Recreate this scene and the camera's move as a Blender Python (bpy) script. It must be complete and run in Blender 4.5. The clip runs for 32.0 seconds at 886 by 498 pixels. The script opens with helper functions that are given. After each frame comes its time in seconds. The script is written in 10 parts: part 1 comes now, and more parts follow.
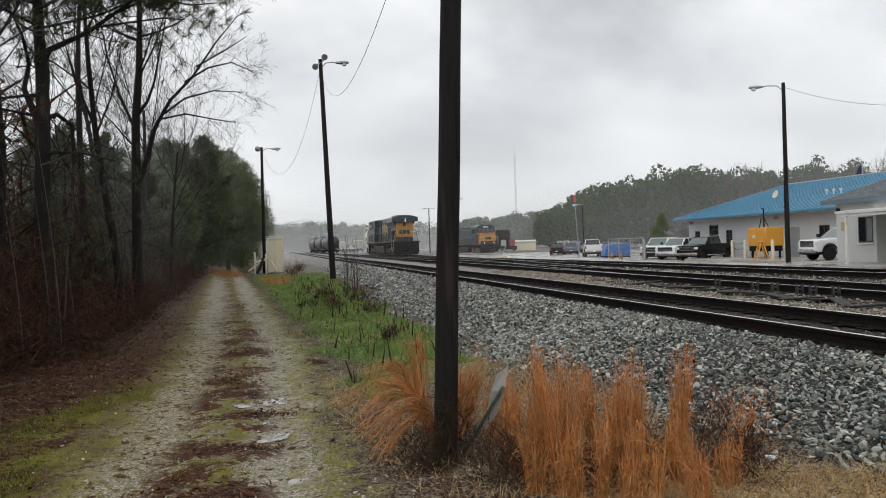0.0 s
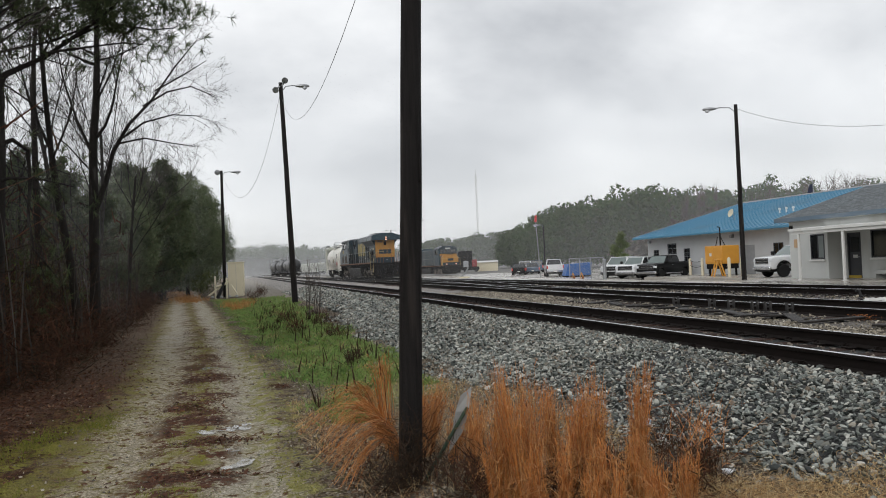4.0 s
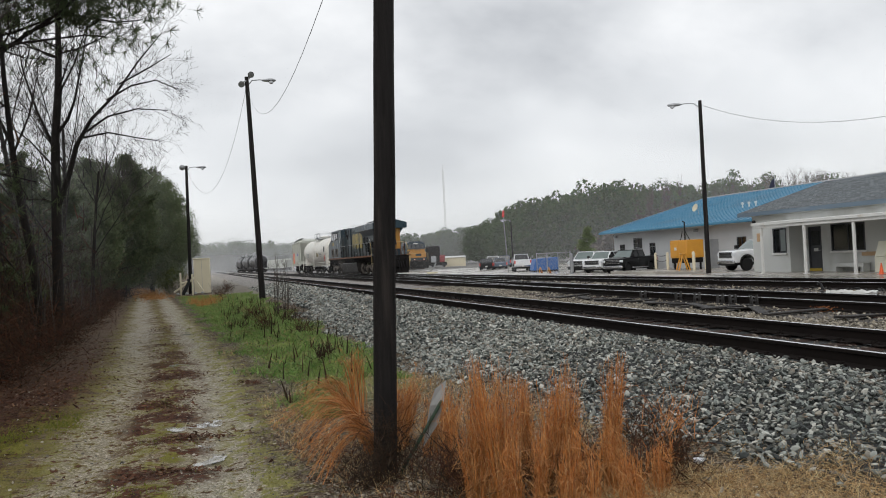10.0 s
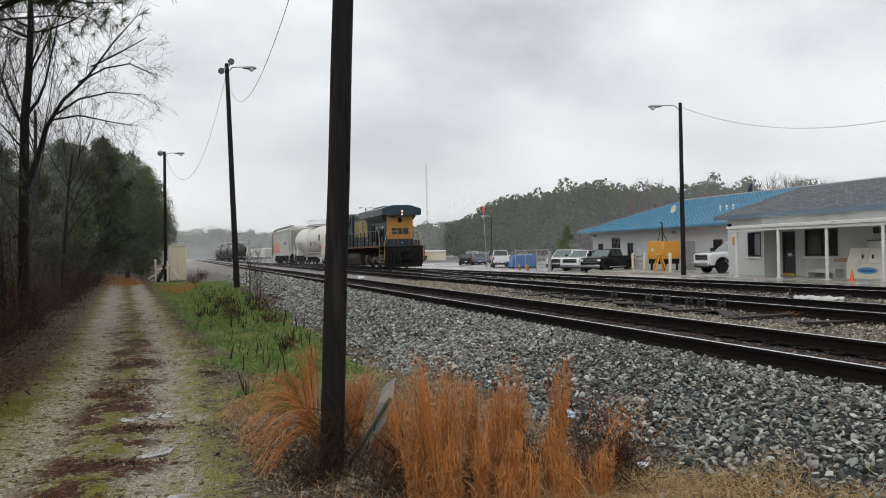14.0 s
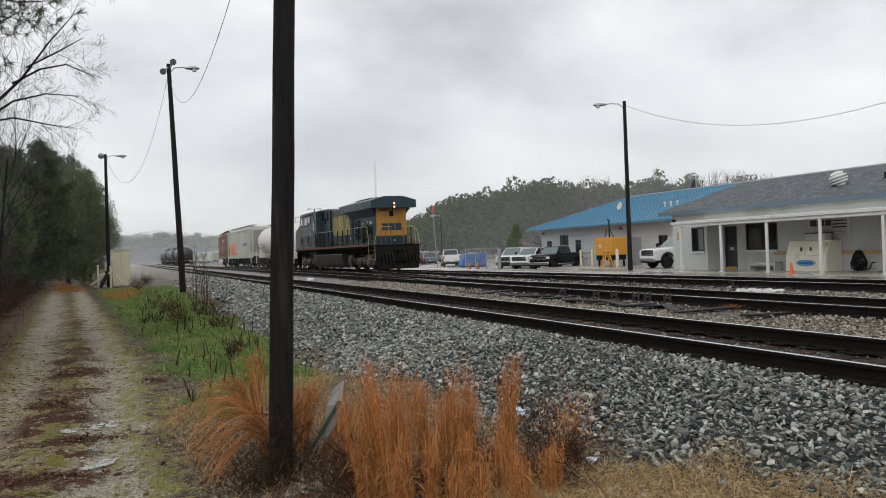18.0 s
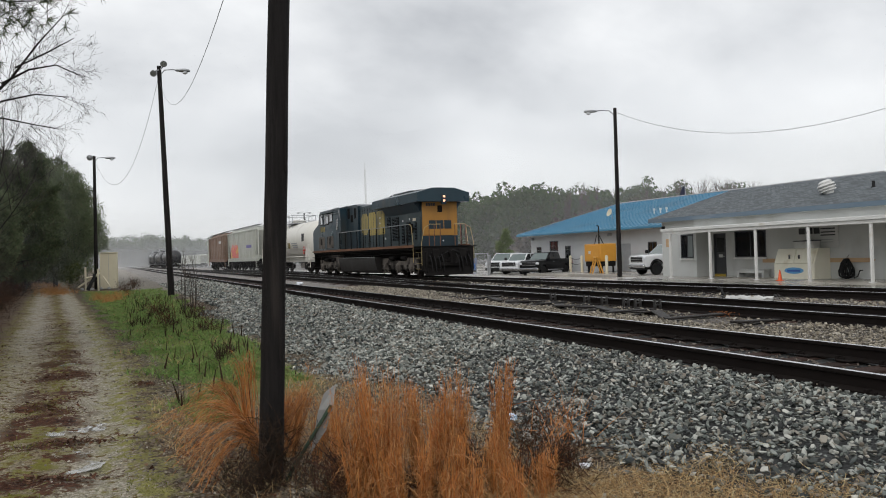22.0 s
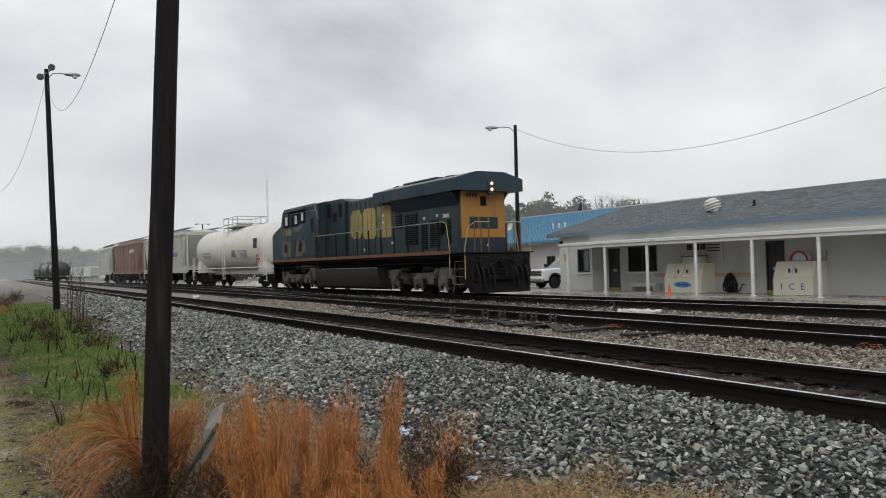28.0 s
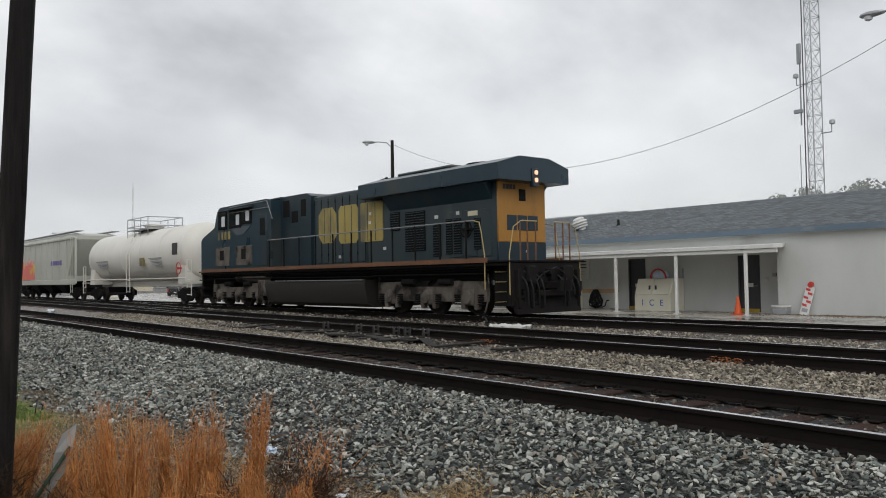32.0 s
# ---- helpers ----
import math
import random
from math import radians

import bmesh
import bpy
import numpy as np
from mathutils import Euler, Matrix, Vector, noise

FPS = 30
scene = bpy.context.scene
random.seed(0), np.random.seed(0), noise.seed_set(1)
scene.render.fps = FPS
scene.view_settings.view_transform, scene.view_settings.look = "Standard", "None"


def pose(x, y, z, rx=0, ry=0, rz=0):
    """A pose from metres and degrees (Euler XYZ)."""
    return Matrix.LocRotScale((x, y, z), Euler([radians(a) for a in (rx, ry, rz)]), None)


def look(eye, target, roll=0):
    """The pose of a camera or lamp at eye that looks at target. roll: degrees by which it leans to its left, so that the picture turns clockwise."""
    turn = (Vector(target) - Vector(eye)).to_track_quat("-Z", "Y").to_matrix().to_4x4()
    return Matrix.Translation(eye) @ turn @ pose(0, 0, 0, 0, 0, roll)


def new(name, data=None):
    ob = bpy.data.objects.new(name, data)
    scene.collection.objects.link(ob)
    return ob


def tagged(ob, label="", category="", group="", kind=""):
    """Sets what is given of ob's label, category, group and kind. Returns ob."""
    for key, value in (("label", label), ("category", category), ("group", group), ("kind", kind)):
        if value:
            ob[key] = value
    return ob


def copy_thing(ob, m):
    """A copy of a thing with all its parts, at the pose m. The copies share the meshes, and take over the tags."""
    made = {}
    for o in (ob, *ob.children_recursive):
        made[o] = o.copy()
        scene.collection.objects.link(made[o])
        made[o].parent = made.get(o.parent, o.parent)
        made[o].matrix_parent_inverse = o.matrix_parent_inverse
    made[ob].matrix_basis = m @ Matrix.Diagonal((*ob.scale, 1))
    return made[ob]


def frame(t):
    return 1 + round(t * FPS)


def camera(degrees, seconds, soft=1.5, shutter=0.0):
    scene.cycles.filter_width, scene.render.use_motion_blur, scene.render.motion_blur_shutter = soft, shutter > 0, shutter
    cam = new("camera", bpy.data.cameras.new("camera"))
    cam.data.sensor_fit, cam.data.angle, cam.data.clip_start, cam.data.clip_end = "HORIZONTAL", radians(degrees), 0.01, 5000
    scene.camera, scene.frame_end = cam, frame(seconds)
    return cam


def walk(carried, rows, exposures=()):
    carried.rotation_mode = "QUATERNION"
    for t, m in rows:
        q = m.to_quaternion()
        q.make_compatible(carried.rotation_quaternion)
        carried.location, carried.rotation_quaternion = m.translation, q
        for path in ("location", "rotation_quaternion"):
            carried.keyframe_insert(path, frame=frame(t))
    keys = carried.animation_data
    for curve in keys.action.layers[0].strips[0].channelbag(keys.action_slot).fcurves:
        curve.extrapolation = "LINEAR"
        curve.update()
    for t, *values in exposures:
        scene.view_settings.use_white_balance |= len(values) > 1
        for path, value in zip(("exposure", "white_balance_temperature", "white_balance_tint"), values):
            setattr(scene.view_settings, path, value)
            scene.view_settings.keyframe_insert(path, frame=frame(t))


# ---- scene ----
# The eye stands about 1.1 m above the rail tops; rails run along y, z = 0 is the top of the rails.
cam = camera(57.87, 32.0, soft=1.0)
PATH = [
    (0.0, -0.120, 0.069, 1.092, -11.88, -0.32, 1.84),
    (0.5, -0.136, 0.026, 1.100, -11.98, -0.59, 2.05),
    (1.0, -0.139, 0.000, 1.105, -12.50, -0.31, 1.93),
    (1.5, -0.131, 0.010, 1.099, -13.06, 0.05, 1.81),
    (2.0, -0.144, 0.011, 1.099, -13.55, 0.33, 1.90),
    (2.5, -0.130, 0.024, 1.102, -14.05, 0.58, 2.08),
    (3.0, -0.138, 0.016, 1.099, -14.54, 0.77, 2.46),
    (3.5, -0.142, -0.023, 1.103, -14.55, 1.09, 2.54),
    (5.5, -0.140, 0.002, 1.102, -14.71, 1.12, 2.53),
    (6.0, -0.142, -0.006, 1.096, -14.72, 0.75, 1.43),
    (6.5, -0.138, -0.005, 1.089, -14.83, 0.25, 0.71),
    (7.0, -0.134, 0.024, 1.104, -14.73, 0.20, 1.04),
    (7.5, -0.127, 0.017, 1.095, -14.92, 0.39, 1.34),
    (8.0, -0.122, 0.009, 1.097, -15.20, 0.48, 1.63),
    (8.5, -0.127, 0.013, 1.101, -15.70, 0.45, 1.72),
    (9.0, -0.148, 0.011, 1.100, -16.29, 0.69, 1.73),
    (9.5, -0.200, -0.024, 1.096, -16.90, 0.85, 2.24),
    (10.0, -0.192, -0.014, 1.094, -16.89, 0.67, 2.82),
    (10.5, -0.123, -0.050, 1.096, -16.13, 0.60, 3.01),
    (11.0, 0.048, -0.069, 1.103, -15.48, 0.86, 2.81),
    (11.5, 0.075, -0.050, 1.104, -15.60, 0.78, 1.65),
    (12.0, 0.058, -0.037, 1.099, -16.06, 0.80, 1.55),
    (12.5, 0.055, -0.002, 1.100, -16.74, 0.91, 1.61),
    (13.0, 0.050, 0.009, 1.098, -17.53, 0.86, 1.76),
    (13.5, 0.028, 0.010, 1.104, -18.07, 0.64, 1.35),
    (14.0, 0.037, -0.009, 1.105, -18.23, 0.20, 1.16),
    (14.5, 0.040, -0.009, 1.105, -18.53, -0.10, 1.27),
    (16.5, 0.056, 0.024, 1.101, -20.89, 0.44, 2.33),
    (17.0, 0.062, 0.021, 1.103, -21.30, 0.52, 2.26),
    (17.5, 0.069, 0.012, 1.103, -21.76, 0.19, 2.18),
    (18.0, 0.065, -0.001, 1.108, -21.78, 0.07, 2.17),
    (18.5, 0.068, 0.013, 1.109, -21.62, 0.13, 2.31),
    (19.0, 0.071, 0.015, 1.112, -21.25, 0.01, 2.48),
    (19.5, 0.062, 0.014, 1.108, -21.06, -0.18, 2.03),
    (20.0, 0.057, 0.029, 1.103, -21.33, 0.15, 1.71),
    (20.5, 0.044, 0.020, 1.106, -21.56, 0.34, 1.90),
    (21.0, 0.051, 0.032, 1.104, -21.91, 0.35, 1.88),
    (21.5, 0.049, 0.031, 1.103, -22.27, 0.50, 1.58),
    (22.0, 0.046, 0.037, 1.101, -22.54, 0.41, 1.72),
    (22.5, 0.048, 0.024, 1.103, -22.81, 0.20, 1.82),
    (23.0, 0.050, 0.021, 1.107, -23.27, 0.08, 1.82),
    (23.5, 0.052, 0.017, 1.105, -23.79, -0.08, 1.92),
    (24.0, 0.057, 0.035, 1.105, -24.58, -0.18, 1.68),
    (24.5, 0.057, 0.035, 1.102, -25.61, 0.08, 1.37),
    (26.5, 0.100, -0.037, 1.129, -26.23, 1.31, 1.33),
    (27.0, 0.124, -0.073, 1.118, -27.32, 1.54, 1.57),
    (27.5, 0.140, -0.078, 1.123, -28.84, 1.48, 1.62),
    (28.0, 0.109, -0.044, 1.119, -29.40, 1.15, 1.48),
    (28.5, 0.065, -0.042, 1.118, -29.86, 1.24, 1.17),
    (29.0, 0.072, 0.003, 1.106, -31.62, 1.60, 0.84),
    (29.5, 0.078, -0.008, 1.109, -33.27, 1.89, 0.73),
    (30.0, 0.103, 0.015, 1.112, -34.42, 1.92, 0.87),
    (30.5, 0.117, 0.012, 1.110, -35.07, 1.80, 0.76),
    (31.0, 0.131, 0.016, 1.113, -35.74, 1.90, 0.40),
    (31.5, 0.161, -0.009, 1.128, -36.81, 1.86, 0.64),
    (32.0, 0.125, -0.076, 1.131, -38.26, 1.99, 0.95),
]
walk(cam, [(t, pose(x, y, z, 90 + pitch, roll, yaw)) for t, x, y, z, yaw, pitch, roll in PATH],
     exposures=[(0, 0.03), (3, 0.02), (11, 0.03), (19, 0.0), (24, 0.0), (27, -0.06), (32, -0.08)])

# ---- sky and light ----
SUN_EL, SUN_AZ = radians(38), radians(-140)
world = bpy.data.worlds.new("overcast_sky")
scene.world = world
world.use_nodes = True


def wire_sky():
    nt = world.node_tree
    nt.nodes.clear()
    N = nt.nodes.new
    out, bg, sky, mix = N("ShaderNodeOutputWorld"), N("ShaderNodeBackground"), N("ShaderNodeTexSky"), N("ShaderNodeMix")
    sky.sky_type, sky.sun_disc, sky.sun_elevation, sky.sun_rotation = "NISHITA", False, SUN_EL, SUN_AZ
    co, mp, n1, n2 = N("ShaderNodeTexCoord"), N("ShaderNodeMapping"), N("ShaderNodeTexNoise"), N("ShaderNodeTexNoise")
    sep, comb = N("ShaderNodeSeparateXYZ"), N("ShaderNodeCombineXYZ")
    # flat cloud deck: divide the direction by its height
    nt.links.new(co.outputs["Generated"], sep.inputs[0])
    add = N("ShaderNodeMath"); add.operation = "ADD"; add.inputs[1].default_value = 0.55
    ab = N("ShaderNodeMath"); ab.operation = "ABSOLUTE"
    nt.links.new(sep.outputs[2], ab.inputs[0]); nt.links.new(ab.outputs[0], add.inputs[0])
    for k in (0, 1):
        d = N("ShaderNodeMath"); d.operation = "DIVIDE"
        nt.links.new(sep.outputs[k], d.inputs[0]); nt.links.new(add.outputs[0], d.inputs[1]); nt.links.new(d.outputs[0], comb.inputs[k])
    mp.inputs["Location"].default_value = (2.55, 0.35, 0.0)
    mp.inputs["Scale"].default_value = (0.8, 1.0, 1.0)
    nt.links.new(comb.outputs[0], mp.inputs[0])
    n1.inputs["Scale"].default_value, n1.inputs["Detail"].default_value, n1.inputs["Roughness"].default_value = 1.9, 7, 0.54
    n2.inputs["Scale"].default_value, n2.inputs["Detail"].default_value = 4.2, 4
    for n in (n1, n2):
        nt.links.new(mp.outputs[0], n.inputs["Vector"])
    m = N("ShaderNodeMath"); m.operation = "MULTIPLY_ADD"; m.inputs[1].default_value = 0.35
    nt.links.new(n2.outputs[0], m.inputs[0]); nt.links.new(n1.outputs[0], m.inputs[2])
    ramp = N("ShaderNodeValToRGB")
    el = ramp.color_ramp.elements
    el[0].position, el[0].color = 0.46, (0.40, 0.415, 0.44, 1)
    el[1].position, el[1].color = 0.84, (0.86, 0.87, 0.88, 1)
    e = el.new(0.64); e.color = (0.63, 0.645, 0.665, 1)
    nt.links.new(m.outputs[0], ramp.inputs[0])
    # paler towards the horizon
    hz = N("ShaderNodeMapRange"); hz.inputs[1].default_value, hz.inputs[2].default_value = 0.0, 0.30
    hz.inputs[3].default_value, hz.inputs[4].default_value = 0.72, 0.0
    nt.links.new(ab.outputs[0], hz.inputs[0])
    m2 = N("ShaderNodeMix"); m2.data_type = "RGBA"
    nt.links.new(hz.outputs[0], m2.inputs[0]); nt.links.new(ramp.outputs[0], m2.inputs[6]); m2.inputs[7].default_value = (0.73, 0.745, 0.76, 1)
    mix.data_type = "RGBA"; mix.inputs[0].default_value = 0.96
    sc = N("ShaderNodeVectorMath"); sc.operation = "SCALE"; sc.inputs[3].default_value = 0.12
    nt.links.new(sky.outputs[0], sc.inputs[0]); nt.links.new(sc.outputs[0], mix.inputs[6]); nt.links.new(m2.outputs[2], mix.inputs[7])
    nt.links.new(mix.outputs[2], bg.inputs[0]); bg.inputs[1].default_value = 1.17
    nt.links.new(bg.outputs[0], out.inputs[0])


wire_sky()
sun = new("sun", bpy.data.lights.new("sun", "SUN"))
sun.data.energy, sun.data.angle, sun.data.color = 1.05, radians(50), (1.0, 0.98, 0.95)
sun.matrix_world = look((0, 0, 60), Vector((0, 0, 60)) - Vector((math.sin(SUN_AZ) * math.cos(SUN_EL), math.cos(SUN_AZ) * math.cos(SUN_EL), math.sin(SUN_EL))))
scene.view_settings.exposure = 0.0


# ---- materials ----
def material(name, c1, c2=None, scale=6.0, rough=0.7, metal=0.0, bump=0.0, fine=8.0, rvar=0.15, spec=0.5, c3=None, c3_at=0.62, stretch=(1, 1, 1), random=0.0, coat=0.0, bump_scale=None):
    """Two-scale mottled surface: c1 to c2 by broad noise, c3 as blotches, fine grain in colour and relief."""
    m = bpy.data.materials.new(name)
    m.use_nodes = True
    nt = m.node_tree
    b = nt.nodes["Principled BSDF"]
    N, L = nt.nodes.new, nt.links.new
    co, mp = N("ShaderNodeTexCoord"), N("ShaderNodeMapping")
    mp.inputs["Scale"].default_value = stretch
    L(co.outputs["Object"], mp.inputs[0])
    n1, n2 = N("ShaderNodeTexNoise"), N("ShaderNodeTexNoise")
    n1.inputs["Scale"].default_value, n1.inputs["Detail"].default_value = scale, 5
    n2.inputs["Scale"].default_value, n2.inputs["Detail"].default_value = scale * fine, 4
    L(mp.outputs[0], n1.inputs["Vector"]); L(mp.outputs[0], n2.inputs["Vector"])
    c2 = c2 or tuple(v * 0.7 for v in c1)
    mixf = N("ShaderNodeMath"); mixf.operation = "MULTIPLY_ADD"; mixf.inputs[1].default_value = 0.45
    L(n2.outputs[0], mixf.inputs[0])
    half = N("ShaderNodeMath"); half.operation = "MULTIPLY_ADD"; half.inputs[1].default_value = 1.3; half.inputs[2].default_value = -0.37
    L(n1.outputs[0], half.inputs[0]); L(half.outputs[0], mixf.inputs[2])
    mx = N("ShaderNodeMix"); mx.data_type = "RGBA"
    L(mixf.outputs[0], mx.inputs[0]); mx.inputs[6].default_value = (*c1, 1); mx.inputs[7].default_value = (*c2, 1)
    col = mx.outputs[2]
    if c3:
        n3 = N("ShaderNodeTexNoise"); n3.inputs["Scale"].default_value, n3.inputs["Detail"].default_value = scale * 0.45, 6
        L(mp.outputs[0], n3.inputs["Vector"])
        r = N("ShaderNodeMapRange"); r.inputs[1].default_value, r.inputs[2].default_value = c3_at - 0.05, c3_at + 0.08
        L(n3.outputs[0], r.inputs[0])
        m3 = N("ShaderNodeMix"); m3.data_type = "RGBA"
        L(r.outputs[0], m3.inputs[0]); L(col, m3.inputs[6]); m3.inputs[7].default_value = (*c3, 1)
        col = m3.outputs[2]
    if random:
        info, mr, hsv = N("ShaderNodeObjectInfo"), N("ShaderNodeMapRange"), N("ShaderNodeHueSaturation")
        mr.inputs[3].default_value, mr.inputs[4].default_value = 1 - random, 1 + random
        L(info.outputs["Random"], mr.inputs[0]); L(mr.outputs[0], hsv.inputs["Value"]); L(col, hsv.inputs["Color"])
        col = hsv.outputs[0]
    L(col, b.inputs["Base Color"])
    rr = N("ShaderNodeMapRange"); rr.inputs[3].default_value, rr.inputs[4].default_value = max(0.02, rough - rvar), min(1, rough + rvar)
    L(n1.outputs[0], rr.inputs[0]); L(rr.outputs[0], b.inputs["Roughness"])
    b.inputs["Metallic"].default_value, b.inputs["Specular IOR Level"].default_value = metal, spec
    b.inputs["Coat Weight"].default_value = coat
    if bump:
        bp = N("ShaderNodeBump"); bp.inputs["Strength"].default_value = 0.8; bp.inputs["Distance"].default_value = bump
        L(n2.outputs[0], bp.inputs["Height"]); L(bp.outputs[0], b.inputs["Normal"])
    return m


def island_material(name, colours, rough=0.85, spec=0.3, scale=20, thin=0.0):
    """Each loose piece of a joined mesh takes its own colour along a ramp."""
    m = bpy.data.materials.new(name)
    m.use_nodes = True
    nt = m.node_tree
    b = nt.nodes["Principled BSDF"]
    N, L = nt.nodes.new, nt.links.new
    geo, ramp, noi, mx = N("ShaderNodeNewGeometry"), N("ShaderNodeValToRGB"), N("ShaderNodeTexNoise"), N("ShaderNodeMix")
    el = ramp.color_ramp.elements
    el[0].position, el[0].color = 0.0, (*colours[0], 1)
    el[1].position, el[1].color = 1.0, (*colours[-1], 1)
    for k, c in enumerate(colours[1:-1]):
        el.new((k + 1) / (len(colours) - 1)).color = (*c, 1)
    L(geo.outputs["Random Per Island"], ramp.inputs[0])
    noi.inputs["Scale"].default_value = scale
    mx.data_type, mx.blend_type = "RGBA", "MULTIPLY"
    mx.inputs[0].default_value = 0.5
    L(ramp.outputs[0], mx.inputs[6]); L(noi.outputs[0], mx.inputs[7])
    L(mx.outputs[2], b.inputs["Base Color"])
    b.inputs["Roughness"].default_value, b.inputs["Specular IOR Level"].default_value = rough, spec
    if thin:
        # leaves and needles let light through
        tl, ms = N("ShaderNodeBsdfTranslucent"), N("ShaderNodeMixShader")
        L(mx.outputs[2], tl.inputs[0]); ms.inputs[0].default_value = thin
        L(b.outputs[0], ms.inputs[1]); L(tl.outputs[0], ms.inputs[2])
        L(ms.outputs[0], nt.nodes["Material Output"].inputs[0])
    return m


def glow(name, c, strength):
    m = bpy.data.materials.new(name)
    m.use_nodes = True
    b = m.node_tree.nodes["Principled BSDF"]
    b.inputs["Base Color"].default_value = (*c, 1)
    b.inputs["Emission Color"].default_value, b.inputs["Emission Strength"].default_value = (*c, 1), strength
    return m


def shingle_material():
    """Overlapping asphalt tabs: brick layout along the slope with mottled tone and relief."""
    m = material("grey_asphalt_shingle", (0.078, 0.088, 0.096), (0.115, 0.13, 0.138), 1.6, 0.8, fine=14)
    nt = m.node_tree
    N, L = nt.nodes.new, nt.links.new
    b = nt.nodes["Principled BSDF"]
    src = b.inputs["Base Color"].links[0].from_socket
    co, mp, br, mx, sep, cmb = N("ShaderNodeTexCoord"), N("ShaderNodeMapping"), N("ShaderNodeTexBrick"), N("ShaderNodeMix"), N("ShaderNodeSeparateXYZ"), N("ShaderNodeCombineXYZ")
    L(co.outputs["Object"], sep.inputs[0]); L(sep.outputs[1], cmb.inputs[0]); L(sep.outputs[0], cmb.inputs[1])
    br.inputs["Scale"].default_value = 1.0
    br.inputs["Brick Width"].default_value, br.inputs["Row Height"].default_value, br.inputs["Mortar Size"].default_value = 0.26, 0.13, 0.010
    br.inputs["Color1"].default_value, br.inputs["Color2"].default_value, br.inputs["Mortar"].default_value = (0.62, 0.63, 0.64, 1), (1.50, 1.52, 1.52, 1), (0.40, 0.40, 0.41, 1)
    L(cmb.outputs[0], br.inputs["Vector"])
    mx.data_type, mx.blend_type = "RGBA", "MULTIPLY"
    mx.inputs[0].default_value = 1.0
    L(src, mx.inputs[6]); L(br.outputs[0], mx.inputs[7]); L(mx.outputs[2], b.inputs["Base Color"])
    bp = N("ShaderNodeBump"); bp.inputs["Distance"].default_value = 0.02
    L(br.outputs[0], bp.inputs["Height"]); L(bp.outputs[0], b.inputs["Normal"])
    return m


M = {}
def ragged_edge(m):
    """Lets grit and mud show through a thin sheet of water in ragged patches."""
    nt = m.node_tree
    N, L = nt.nodes.new, nt.links.new
    co, noi, mr = N("ShaderNodeTexCoord"), N("ShaderNodeTexNoise"), N("ShaderNodeMapRange")
    noi.inputs["Scale"].default_value, noi.inputs["Detail"].default_value = 9.0, 8
    mr.inputs[1].default_value, mr.inputs[2].default_value = 0.36, 0.60
    L(co.outputs["Object"], noi.inputs["Vector"]); L(noi.outputs[0], mr.inputs[0])
    L(mr.outputs[0], nt.nodes["Principled BSDF"].inputs["Alpha"])


